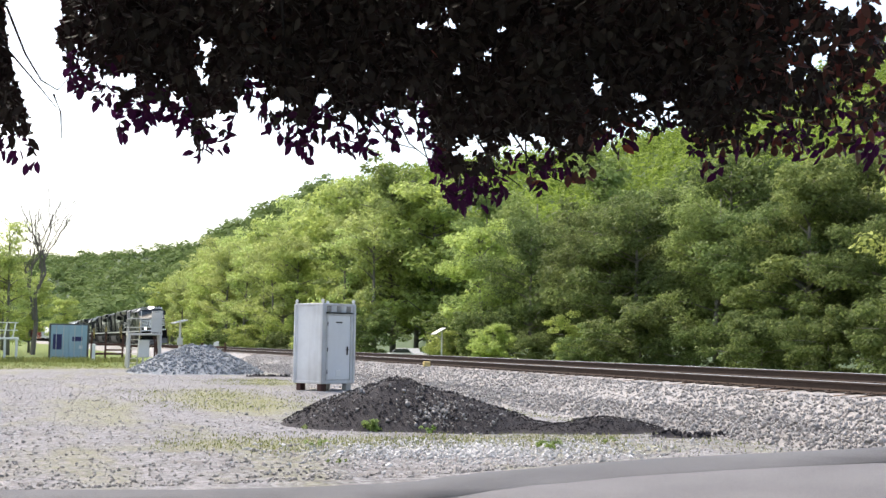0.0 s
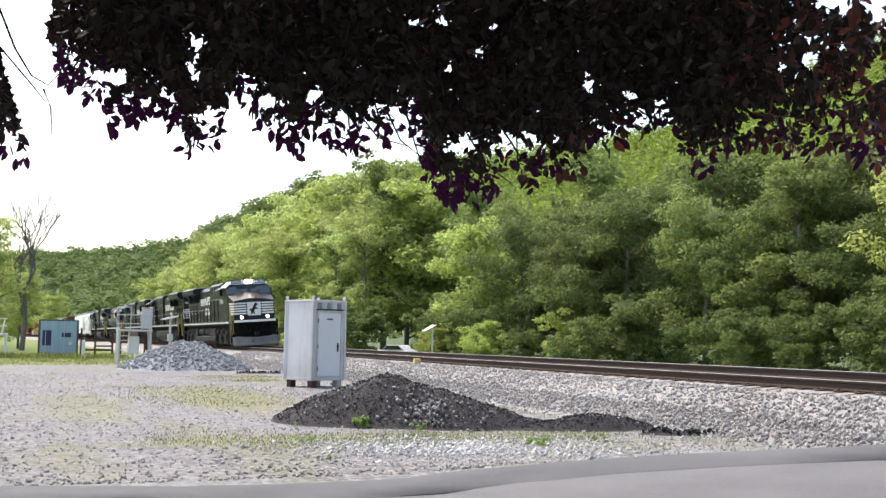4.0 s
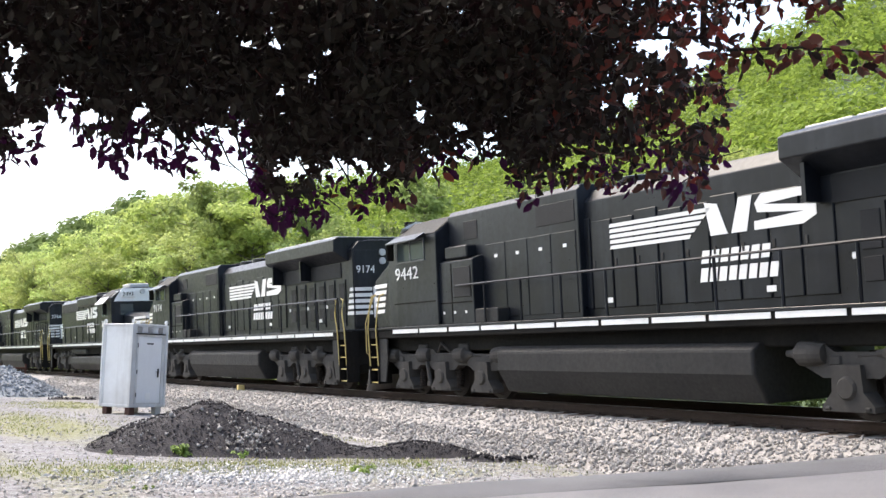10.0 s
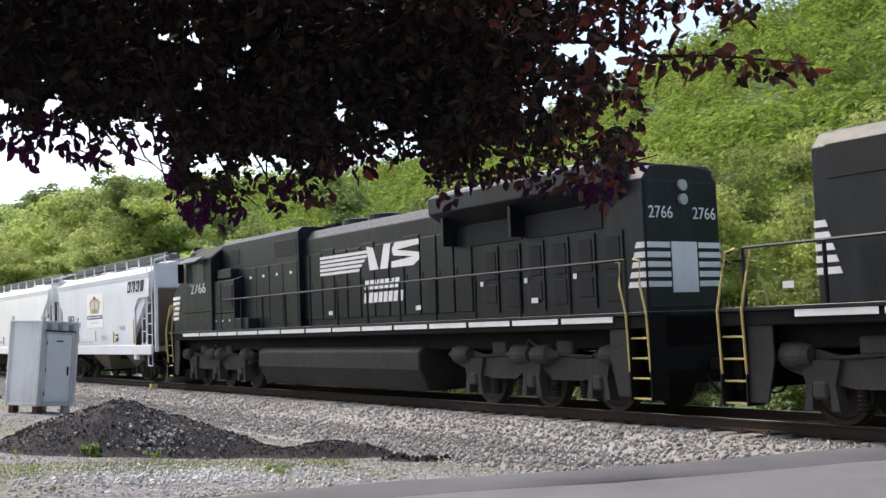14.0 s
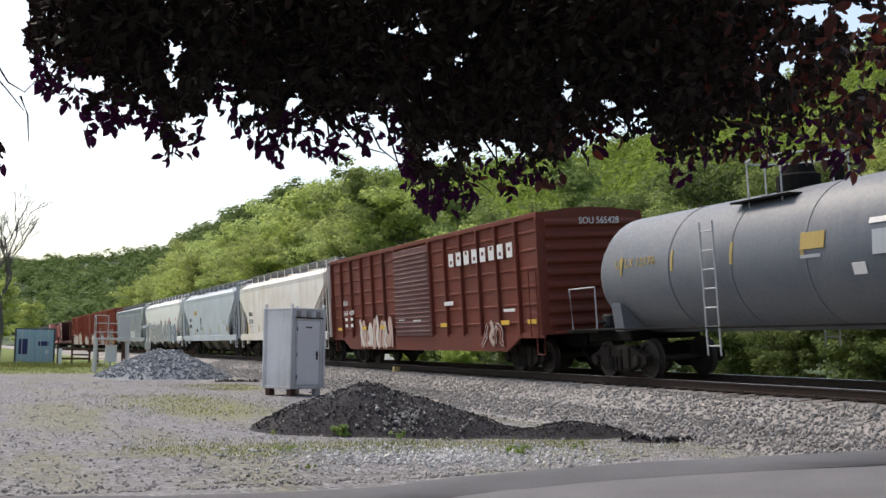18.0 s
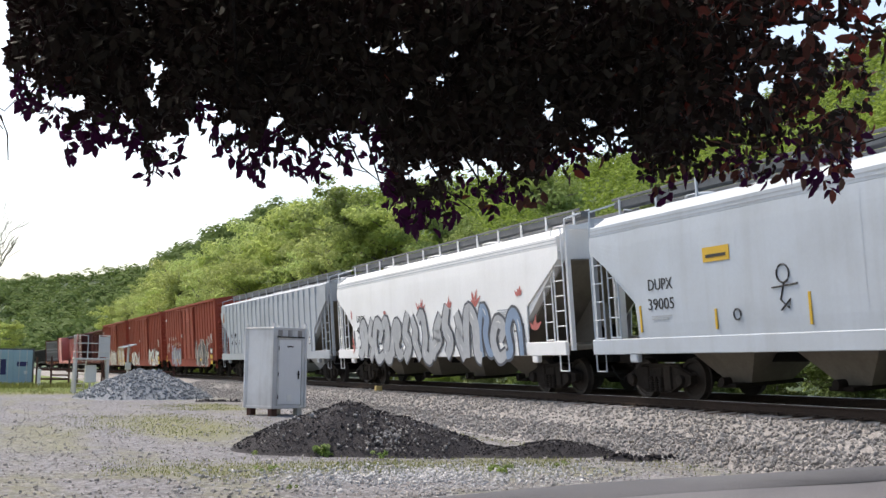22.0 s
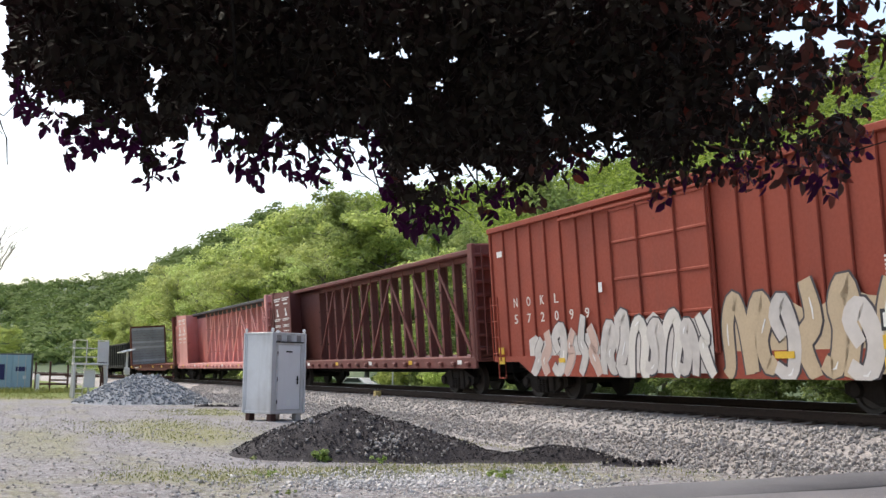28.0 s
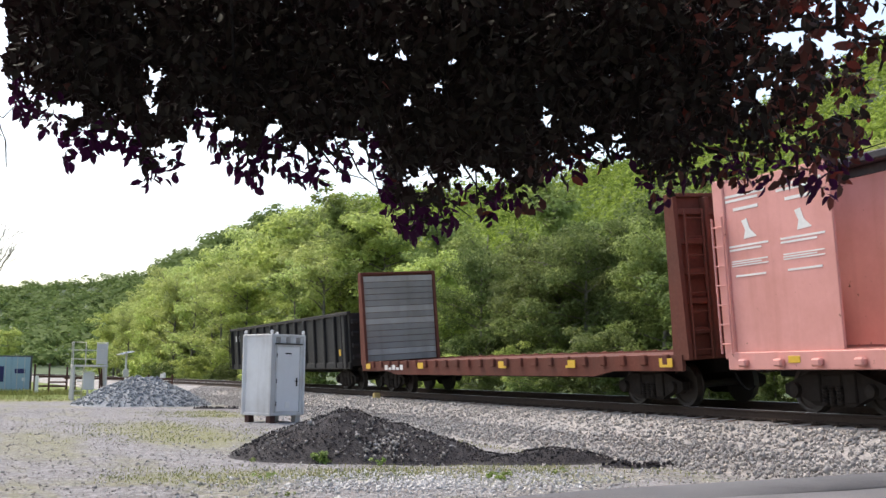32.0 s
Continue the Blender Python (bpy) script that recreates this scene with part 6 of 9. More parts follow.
    for s in (-1, 1):
        part("jacking_pad", Shape().soft(s * (H - 1.5) - 0.15, s * (H - 1.5) + 0.15, -1.56, -1.42, 0.82, 1.02, 0.03), mat, ob)
        truck_four(ob, s * (L / 2 - 2.35))
    couplings(ob, L)
    return ob, side, yy, H, slope


# curls, bolts and flames of sprayed paint in a unit square
CURLS = (((0.1, 0.0), (0.0, 0.55), (0.3, 0.98), (0.62, 0.78), (0.42, 0.45), (0.62, 0.1), (1.0, 0.16)),
         ((0.15, 1.05), (0.5, 0.64), (0.32, 0.48), (0.62, 0.2), (0.9, -0.05)),
         ((0.02, -0.02), (0.12, 0.7), (0.5, 0.98), (0.86, 0.66), (0.78, 0.1), (1.08, -0.04)),
         ((0.62, -0.05), (0.22, 0.34), (0.62, 0.66), (0.36, 1.16)),
         ((0.96, 0.12), (0.4, -0.02), (0.06, 0.44), (0.36, 0.94), (0.84, 0.74), (0.56, 0.44)),
         ((0.0, 0.86), (0.42, 1.0), (0.56, 0.5), (0.3, 0.12), (0.8, 0.0), (1.02, 0.4)))


def smooth_line(points, steps=4):
    """A rounded line through points."""
    out, m = [], len(points)
    for i in range(m - 1):
        p0, p1, p2, p3 = (points[max(0, min(m - 1, i + d))] for d in (-1, 0, 1, 2))
        for k in range(steps):
            t = k / steps
            out.append(tuple(0.5 * (2 * b + (c - a) * t + (2 * a - 5 * b + 4 * c - d) * t * t + (3 * b - a - 3 * c + d) * t ** 3) for a, b, c, d in zip(p0, p1, p2, p3)))
    return out + [points[-1]]


def spray(side, name, points, w0, w1, mat, y, label):
    """A flat stroke of paint along points, w0 wide in the middle and w1 at its ends."""
    m, rings = len(points), []
    for i, (px, pz) in enumerate(points):
        a, b = points[max(i - 1, 0)], points[min(i + 1, m - 1)]
        dx, dz = b[0] - a[0], b[1] - a[1]
        d = math.hypot(dx, dz) or 1.0
        k = (w1 + (w0 - w1) * min(1.0, 3.0 * min(i, m - 1 - i) / m)) / 2
        l, r = (px - dz / d * k, max(0.62, pz + dx / d * k)), (px + dz / d * k, max(0.62, pz - dx / d * k))
        rings.append([(l[0], 0.0015, l[1]), (l[0], -0.0015, l[1]), (r[0], -0.0015, r[1]), (r[0], 0.0015, r[1])])
    return part(name, Shape().loft(rings), mat, side.parent, label, at=side.at(0, 0, y))


def tag_wall(side, x0, x1, z0, z1, fills, edges, y, seed, n, thick=0.3, rim=0.1):
    """A row of interlocked spray-painted curls that cannot be read."""
    r = random.Random(seed)
    step, last = (x1 - x0) / n, -1
    for k in range(n):
        kind = r.choice([q for q in range(len(CURLS)) if q != last])
        last = kind
        fill, edge = fills[k % len(fills)], edges[k % len(edges)]
        h, lean, flip = (z1 - z0) * r.uniform(0.72, 1.0), r.uniform(-0.1, 0.2), r.random() < 0.5
        bx, bz = x0 + k * step + r.uniform(-0.05, 0.05), z0 + r.uniform(-0.02, 0.06)
        line = smooth_line([(bx + step * 1.05 * ((1 - u if flip else u) + r.uniform(-0.05, 0.05)) + lean * v * h, bz + h * (v + r.uniform(-0.03, 0.03))) for u, v in CURLS[kind]])
        wide = thick * step * r.uniform(0.85, 1.2)
        dy = 0.0012 * (k % 3)
        spray(side, "spray_outline", line, wide + rim, wide * 0.7 + rim, edge, y + dy, "curling outline of spray paint")
        spray(side, "spray_fill", line, wide, wide * 0.7, fill, y + 0.006 + dy, "interlocked curl of spray paint")
        a = r.randrange(3, len(line) - 4)
        spray(side, "spray_glint", line[a:a + 3], 0.04, 0.02, STENCIL, y + 0.012, "pale glint of spray paint")


# grey-white hopper with a framed emblem
ob, side, yy, H, slope = hopper(5, HOP_GREY, "pale grey two-bay covered hopper with a square emblem panel", "GACX", "2631", 2, cuts=([(0, 3.85), (0.9, 2.67), (0.95, 1.32)], [(0, 3.0), (1.05, 2.98), (1.45, 2.64), (1.5, 1.32)]), decals=False)
side.letters("GACX", -3.5, 2.43, 0.25, INK, yy, 0.86, "reporting_mark")
side.letters("2631", -3.6, 1.98, 0.25, INK, yy, 0.66, "car_number")
for k in range(4):
    x = 3.42 + 0.44 * k
    side.plate("maker_block", [(x, 3.2), (x + 0.3, 3.2), (x + 0.42, 3.6), (x + 0.1, 3.6)], DARKTOP, yy - 0.004, "dark slanted block in place of a letter")
    if k < 3:
        side.plate("maker_gap", [(x + 0.13, 3.28 - 0.1 * (k == 1)), (x + 0.22, 3.28 - 0.1 * (k == 1)), (x + 0.27, 3.48), (x + 0.19, 3.48)], HOP_GREY, yy + 0.004, "gap in the block")
side.plate("emblem_panel", [(-1.34, 2.04), (0.65, 2.04), (0.65, 3.34), (-1.34, 3.34)], HOP_WHITE, yy - 0.002, "white panel with a crest")
side.plate("emblem_crest", [(-0.82, 2.58), (0.14, 2.58), (0.32, 3.0), (0.02, 3.14), (-0.34, 3.18), (-0.7, 3.14), (-1.0, 3.0)], TAN, yy + 0.006, "pale gold crest")
side.plate("emblem_field", [(-0.74, 2.74), (0.06, 2.74), (0.14, 2.96), (-0.1, 3.04), (-0.34, 3.07), (-0.58, 3.04), (-0.82, 2.96)], SPRAY_PALE, yy + 0.013, "pale crest field")
side.bars("emblem_bar", [(-0.37, -0.31, 2.58, 3.16)], TAN, yy + 0.02, "pale gold bar")
side.bars("emblem_ribbon", [(-1.26, 0.57, 2.36, 2.5)], NAVY, yy + 0.006, "navy ribbon")
side.bars("ribbon_mark", [(-1.15 + 0.14 * k, -1.06 + 0.14 * k, 2.4, 2.46) for k in range(12)], STENCIL, yy + 0.013, "pale mark on the ribbon")
side.bars("emblem_line", [(-0.8, 0.1, 2.2, 2.225)], RIB_GREY, yy + 0.006, "thin grey line")
side.plate("emblem_knob", [(-0.34 + 0.13 * math.cos(a), 3.17 + 0.07 * math.sin(a)) for a in [math.pi * j / 6 for j in range(12)]], NAVY, yy + 0.02, "navy knob")
for x, z0, z1 in ((-4.3, 1.45, 2.1), (-2.5, 1.45, 1.8), (-0.33, 1.5, 1.9), (1.8, 1.42, 1.85), (4.0, 1.4, 2.25)):
    part("reflector", Shape().soft(x, x + 0.07, -1.588, -1.565, z0, z1, 0.004), GOLD, ob, "narrow yellow reflective strip")
for x, z, n_, w_ in ((-3.75, 1.66, 2, 0.6), (2.55, 2.02, 3, 0.65), (0.45, 1.68, 3, 0.6), (-2.1, 1.45, 1, 1.5), (4.4, 2.9, 1, 0.4)):
    fine_print(side, x, z, yy, RIB_GREY, n_, w_, 0.026)
side.bars("notice_panel", [(2.0, 2.38, 1.48, 1.74)], INK, yy, "black notice panel")
side.bars("notice_line", [(2.04, 2.16, 1.52, 1.7), (2.2, 2.34, 1.62, 1.68)], STENCIL, yy + 0.007, "white lines on the notice")
side.bars("notice_panel", [(-2.38, -2.2, 2.05, 2.3)], RIB_GREY, yy, "small framed notice")
# no hole is cut: a dark disc gives the opening and its shade
part("web_opening", Shape().lathe([(-0.01, 0.24), (0.01, 0.24)], 20, "y", (H - 1.05, -0.04, 1.72)), UNDER, ob, "dark disc in place of a shaded opening")
# clean white hopper
hopper(6, HOP_WHITE, "long clean white covered hopper", "SHPX", "43148", 3, cuts=([(0, 3.5), (1.0, 2.5), (1.05, 1.32)], [(0, 3.4), (1.15, 2.5), (1.2, 1.32)]))

# tank car
ob, L, side = freight("tank_car", "dusty grey tank car with yellow dashes and a railed dome platform", "tank car", 7)
H, R, cz = L / 2 - 0.8, 1.36, 2.36
shell = [(-H + 0.75, 0.02), (-H + 0.82, 0.5), (-H + 1.0, 0.95), (-H + 1.25, 1.22), (-H + 1.55, R), (H - 1.55, R), (H - 1.25, 1.22), (H - 1.0, 0.95), (H - 0.82, 0.5), (H - 0.75, 0.02)]
part("shell", Shape().lathe(shell, 40, "x", (0, 0, cz)), TANKPAINT, ob, smooth=True)
for x in (-2.1, 0.0, 2.1):
    part("shell_band", Shape().lathe([(x - 0.03, R + 0.012), (x + 0.03, R + 0.012)], 40, "x", (0, 0, cz)), TANKPAINT, ob)
part("manway", Shape().lathe([(0, 0.42), (0.3, 0.42), (0.34, 0.34), (0.5, 0.3), (0.52, 0.05)], 18, "z", (0.5, 0, cz + R - 0.05)), UNDER, ob)
part("valve", Shape().lathe([(0, 0.12), (0.35, 0.12), (0.4, 0.05)], 10, "z", (1.35, 0.2, cz + R - 0.05)), UNDER, ob)
for y in (-1, 1):
    part("dome_platform", Shape().soft(-0.35, 1.35, min(y * 0.5, y * 1.0), max(y * 0.5, y * 1.0), cz + R - 0.2, cz + R - 0.16, 0.01), UNDER, ob)
part("platform_rail", Shape().tube([(0.5 + 0.95 * math.cos(0.45 * k), 0.95 * math.sin(0.45 * k), cz + R + 0.6) for k in range(15)], 0.022), SILVER, ob)
for k in range(6):
    a = 1.05 * k
    part("rail_post", Shape().tube([(0.5 + 0.95 * math.cos(a), 0.95 * math.sin(a), cz + R - 0.45), (0.5 + 0.95 * math.cos(a), 0.95 * math.sin(a), cz + R + 0.6)], 0.018), SILVER, ob)
for y in (-1.28, 1.28):
    ladder(ob, SILVER, -0.55, y * 1.14, 0.6, cz + R - 0.5, 0.42)
    part("side_rail", Shape().tube([(-H + 0.2, y * 1.14, 1.15), (H - 0.2, y * 1.14, 1.15)], 0.025), UNDER, ob)
    part("stub_sill", Shape().soft(-H, -H + 2.0, y * 0.5 - 0.3, y * 0.5 + 0.3, 0.85, 1.12, 0.03).soft(H - 2.0, H, y * 0.5 - 0.3, y * 0.5 + 0.3, 0.85, 1.12, 0.03), UNDER, ob)
for s in (-1, 1):
    part("end_deck", Shape().soft(s * (H - 0.55) - 0.75, s * (H - 0.55) + 0.75, -1.42, 1.42, 1.08, 1.16, 0.01), UNDER, ob)
    part("saddle", Shape().along_x([(-1.25, 1.1), (-1.32, 1.75), (-0.9, 1.4), (0.9, 1.4), (1.32, 1.75), (1.25, 1.1)], s * (H - 2.0) - 0.2, s * (H - 2.0) + 0.2), TANKPAINT, ob)
    for y in (-1, 1):
        part("end_rail", Shape().tube([(s * (H - 1.2), y * 1.38, 1.1), (s * (H - 1.2), y * 1.38, 2.15), (s * (H + 0.05), y * 1.38, 2.15), (s * (H + 0.1), y * 1.3, 1.1)], 0.022), SILVER, ob)
    part("valve_gear", Shape().soft(s * (H - 0.4) - 0.15, s * (H - 0.4) + 0.15, -0.7, -0.3, 1.16, 1.5, 0.05).tube([(s * (H - 0.4), -0.9, 1.3), (s * (H - 0.4), -0.2, 1.3)], 0.05), TRUCK, ob)
    truck_four(ob, s * (L / 2 - 2.3))
couplings(ob, L)


def on_shell(z):
    return math.sqrt(max(0.01, R * R - (z - cz) ** 2))


for k in range(5):
    x = -4.0 + 2.0 * k
    for j in range(3):
        z = cz + 0.05 + 0.14 * j
        part("yellow_dash", Shape().soft(x, x + 0.08, -0.006, 0.006, -0.075, 0.075, 0.003), DULLGOLD, ob, "short yellow dash", at=pose(0, -on_shell(z) - 0.006, z, math.degrees(-math.asin((z - cz) / R))))
for x, z, text in ((-3.4, 2.6, "UTLX 12176"),):
    lettering(text, 0.2, DULLGOLD, ob, pose(x, -on_shell(z) - 0.012, z, math.degrees(-math.asin((z - cz) / R))), "reporting_mark", 0.004, 1.6)
for x0, x1, z0, z1, m in ((2.0, 2.6, 2.45, 2.75, DULLGOLD), (3.6, 4.4, 2.75, 2.85, STENCIL), (3.7, 4.4, 2.25, 2.65, RIB_GREY), (3.2, 3.5, 1.95, 2.15, STENCIL), (2.0, 2.5, 2.3, 2.36, RIB_GREY)):
    z = (z0 + z1) / 2
    part("tank_notice", Shape().soft(x0, x1, -0.008, 0.008, z0 - z, z1 - z, 0.003), m, ob, "notice on the tank", at=pose(0, -on_shell(z) - 0.012, z, math.degrees(-math.asin((z - cz) / R))))


def boxcar(i, mat, label, top, style, side_sill=0.62):
    """A boxcar. style: panel (ribbed panels between posts, corrugated door) or post (close posts, plug door)."""
    ob, L, side = freight("boxcar", label, "boxcar", i)
    H = L / 2 - 0.85 if style == "post" else L / 2 - 0.42
    w = 1.5
    body = part("body", Shape().along_x([(-w, 1.05), (-w, top), (-0.7, top + 0.1), (0, top + 0.13), (0.7, top + 0.1), (w, top), (w, 1.05)], -H, H), mat, ob)
    part("floor_sill", Shape().soft(-H, H, -0.35, 0.35, 0.68, 1.05, 0.03), UNDER, ob)
    for y in (-1, 1):
        part("side_sill", Shape().along_y([(-H, 1.12), (-H, 0.98), (-H + 1.4, 0.98), (-H + 2.2, side_sill), (H - 2.2, side_sill), (H - 1.4, 0.98), (H, 0.98), (H, 1.12)], y * (w + 0.03) - 0.03, y * (w + 0.03) + 0.03), mat, ob)
        part("eave", Shape().soft(-H, H, y * (w + 0.04) - 0.05, y * (w + 0.04) + 0.05, top - 0.12, top + 0.02, 0.015), mat, ob)
        d0, d1 = (-1.45, 2.1) if style == "post" else (-1.55, 1.75)
        posts = []
        if style == "post":
            n = 8
            posts = [-H + 0.06 + k * (d0 - 0.1 + H) / n for k in range(n)] + [H - 0.06 - k * (H - d1 - 0.1) / n for k in range(n)]
        else:
            n = 6
            posts = [-H + 0.06 + k * (d0 - 0.05 + H) / n for k in range(n + 1)] + [H - 0.06 - k * (H - d1 - 0.05) / n for k in range(n + 1)]
        for x in posts:
            deep = 0.11 if style == "panel" else 0.05
            part("post", Shape().soft(x - 0.05, x + 0.05, min(y * (w - 0.02), y * (w + deep)), max(y * (w - 0.02), y * (w + deep)), 1.05, top - 0.1, 0.02), mat, ob)
        if style == "panel":
            ps = sorted(posts)
            for a, b in zip(ps[:-1], ps[1:]):
                if b - a > 2.5:
                    continue
                for k in range(6):
                    z = 1.35 + k * (top - 1.75) / 5.2
                    part("panel_rib", Shape().soft(a + 0.12, b - 0.12, y * (w + 0.015) - 0.02, y * (w + 0.015) + 0.025, z, z + 0.08, 0.02), mat, ob)
            door = part("sliding_door", Shape().soft(d0, d1, y * (w + 0.09) - 0.03, y * (w + 0.09) + 0.03, 1.08, top - 0.2, 0.02), DOORRED, ob, "dusty maroon corrugated sliding door")
            for k in range(18):
                z = 1.2 + k * (top - 1.5) / 18
                part("corrugation", Shape().soft(d0 + 0.06, d1 - 0.06, y * (w + 0.13) - 0.03, y * (w + 0.13) + 0.03, z, z + 0.075, 0.025), DOORRED, door)
        else:
            door = part("plug_door", Shape().soft(d0, d1, y * (w + 0.05) - 0.04, y * (w + 0.05) + 0.03, 1.08, top - 0.22, 0.02), mat, ob)
            for z in (1.1, 1.9, 2.7, 3.5, top - 0.35):
                part("door_bar", Shape().soft(d0 + 0.03, d1 - 0.03, y * (w + 0.09) - 0.02, y * (w + 0.09) + 0.03, z, z + 0.07, 0.015), mat, door)
            for x in (d0 + 0.05, d0 + 1.1, d1 - 1.1, d1 - 0.05):
                part("lock_rod", Shape().tube([(x, y * (w + 0.12), 1.1), (x, y * (w + 0.12), top - 0.3)], 0.025), mat, door)
            part("door_track", Shape().soft(d0 - 2.2, d1 + 0.3, y * (w + 0.1) - 0.03, y * (w + 0.1) + 0.03, top - 0.26, top - 0.2, 0.01), mat, ob)
        for s in (-1, 1):
            ladder(ob, mat, s * (H - 0.32), y * (w + 0.14), 1.0, 2.7, 0.42)
            part("stirrup", Shape().tube([(s * (H - 0.1), y * w, 1.05), (s * (H - 0.1), y * w, 0.55), (s * (H - 0.5), y * w, 0.55), (s * (H - 0.5), y * w, 1.05)], 0.022), mat, ob)
    for s in (-1, 1):
        for k in range(9):
            z = 1.2 + k * (top - 1.3) / 9
            part("end_corrugation", Shape().along_y([(s * (H - 0.02), z), (s * (H + 0.1), z + 0.1), (s * (H + 0.1), z + 0.17), (s * (H - 0.02), z + 0.28)], -w + 0.12, w - 0.12), mat, ob)
        part("draft_gear", Shape().soft(s * (H + 0.3) - 0.45, s * (H + 0.3) + 0.45, -0.25, 0.25, 0.68, 1.0, 0.03), UNDER, ob)
        part("crossover", Shape().soft(s * (H + 0.22) - 0.14, s * (H + 0.22) + 0.14, -1.3, 1.3, 1.08, 1.13, 0.01), SILVER if style == "post" else mat, ob)
        truck_four(ob, s * (L / 2 - 2.65))
    couplings(ob, L)
    return ob, side, H, w


def haze(side, x0, x1, z0, z1, mat, y, seed):
    """A ragged field of thinly sprayed paint."""
    r = random.Random(seed)
    n = max(6, int((x1 - x0) / 0.35))
    top_ = [(x0 + (x1 - x0) * k / n, z1 + r.uniform(-0.22, 0.18)) for k in range(n + 1)]
    low_ = [(x1 - (x1 - x0) * k / n, max(0.72, z0 + r.uniform(-0.05, 0.06))) for k in range(n + 1)]
    side.plate("spray_field", top_ + low_, mat, y, "ragged field of thin spray paint", 0.003)


ob, side, H, w = boxcar(8, BROWNRED, "faded brown-red boxcar with ribbed panels and a maroon sliding door", 4.2, "panel")
for k in range(8):
    x = 3.5 + k * 0.58
    side.bars("name_bar", [(x, x + 0.36, 3.16, 3.56)], STENCIL, w + 0.125, "worn white block in the place of a letter")
    side.bars("name_bar_gap", [(x + 0.12, x + 0.25, 3.24 + 0.1 * (k % 3), 3.34 + 0.1 * (k % 3))], BROWNRED, w + 0.132, "gap in the block")
side.letters("SOU", -7.3, 2.42, 0.19, STENCIL, w + 0.125, 0.5, "reporting_mark")
side.letters("565 428", -6.95, 2.02, 0.19, STENCIL, w + 0.125, 1.35, "car_number")
side.bars("lot_box", [(-7.4, -7.1, 1.72, 1.84), (-6.7, -6.4, 1.72, 1.84), (-7.4, -7.1, 1.48, 1.6), (-6.7, -6.4, 1.48, 1.6), (3.0, 3.7, 2.0, 2.12), (7.2, 7.9, 1.7, 1.78), (-1.2, -0.6, 1.62, 1.7), (0.2, 0.9, 1.55, 1.62)], STENCIL, w + 0.135, "white stencilled boxes")
for x in (-8.4, -5.3, -3.2, 2.6, 7.0, 8.6):
    part("reflector", Shape().soft(x, x + 0.5, -w - 0.14, -w - 0.125, 1.35, 1.47, 0.004), GOLD, ob, "yellow reflector")
haze(side, -5.6, -2.0, 0.7, 1.35, PINKISH, w + 0.112, 56)
tag_wall(side, -5.6, -2.0, 0.72, 1.75, (SPRAY_PALE, PINKISH), (PINKISH, BROWNRED), w + 0.118, 3, 8, 0.5, 0.05)
tag_wall(side, 5.6, 7.0, 0.8, 1.5, (BROWNRED, PINKISH), (SPRAY_PALE, SPRAY_PALE), w + 0.118, 4, 3, 0.24, 0.05)
side.letters("SOU 565428", 0, 0, 0.18, STENCIL, 0, 1.2, "end_number").matrix_basis = pose(H + 0.12, 0.2, 3.95, 0, 0, 90)

hopper(9, HOP_CREAM, "stained cream covered hopper with rusty streaks", "BPRX", "5510", 3)
ob, side, yy, H, slope = hopper(10, HOP_BLUE, "chalky blue-white covered hopper", "DUPX", "39005", 4)
side.bars("yellow_notice", [(-H + 4.2, -H + 5.0, 2.72, 3.0)], GOLD, yy, "yellow notice")
side.bars("notice_mark", [(-H + 4.3, -H + 4.9, 2.8, 2.86)], INK, yy + 0.007, "dark line on the notice")
for cx, cz_, r in ((-H + 6.4, 2.35, 0.16), (-H + 5.1, 1.7, 0.1)):
    part("spray_ring", Shape().tube([(cx + r * math.cos(t * 0.45), -yy - 0.002, cz_ + r * math.sin(t * 0.45)) for t in range(15)], 0.016), INK, ob, "black spray-painted ring")
part("spray_tail", Shape().tube([(-H + 6.1, -yy - 0.002, 2.12), (-H + 6.75, -yy - 0.002, 2.16)], 0.016).tube([(-H + 6.42, -yy - 0.002, 2.2), (-H + 6.3, -yy - 0.002, 1.9), (-H + 6.5, -yy - 0.002, 1.75), (-H + 6.55, -yy - 0.002, 1.9), (-H + 6.3, -yy - 0.002, 1.72)], 0.016), INK, ob, "black spray-painted tail")
ob, side, yy, H, slope = hopper(11, HOP_WHITE, "white covered hopper with a long grey and red spray painting", "UTCX", "48228", 4)
tag_wall(side, -6.3, 4.0, 1.0, 2.4, (SPRAY_SILVER,), (SPRAY_SLATE,), yy + 0.012, 31, 12, 0.48, 0.15)
tag_wall(side, 4.2, 6.6, 1.0, 2.35, (SPRAY_BLUE, SPRAY_SILVER), (SPRAY_SLATE,), yy + 0.012, 32, 3, 0.40, 0.15)
rg = random.Random(31)
for px, pz, ln, n in ((-0.1, 2.28, 0.55, 9), (2.1, 2.4, 0.35, 5), (3.9, 2.35, 0.5, 8), (-3.4, 2.45, 0.2, 3), (-6.9, 2.6, 0.2, 6), (-6.75, 1.5, 0.4, 5), (7.4, 1.6, 0.4, 5), (6.6, 2.5, 0.3, 4)):
    for k in range(n):
        a = radians(25 + 130 * (k + 0.5) / n) + rg.uniform(-0.12, 0.12) + (1.6 if px < -6 else 0)
        e = ln * rg.uniform(0.6, 1.1)
        spray(side, "spray_flame", [(px + 0.05 * math.cos(a), pz + 0.05 * math.sin(a)), (px + 0.55 * e * math.cos(a + 0.1), pz + 0.55 * e * math.sin(a + 0.1)), (px + e * math.cos(a), pz + e * math.sin(a))], 0.11, 0.02, SPRAY_RED, yy + 0.004 + 0.0005 * k, "red spray-painted lick")
ob, side, yy, H, slope = hopper(12, RIB_GREY, "light grey ribbed covered hopper with white patches", "", "", 4, False, 21, band=False)
step_ = (2 * H - 2.7) / 20
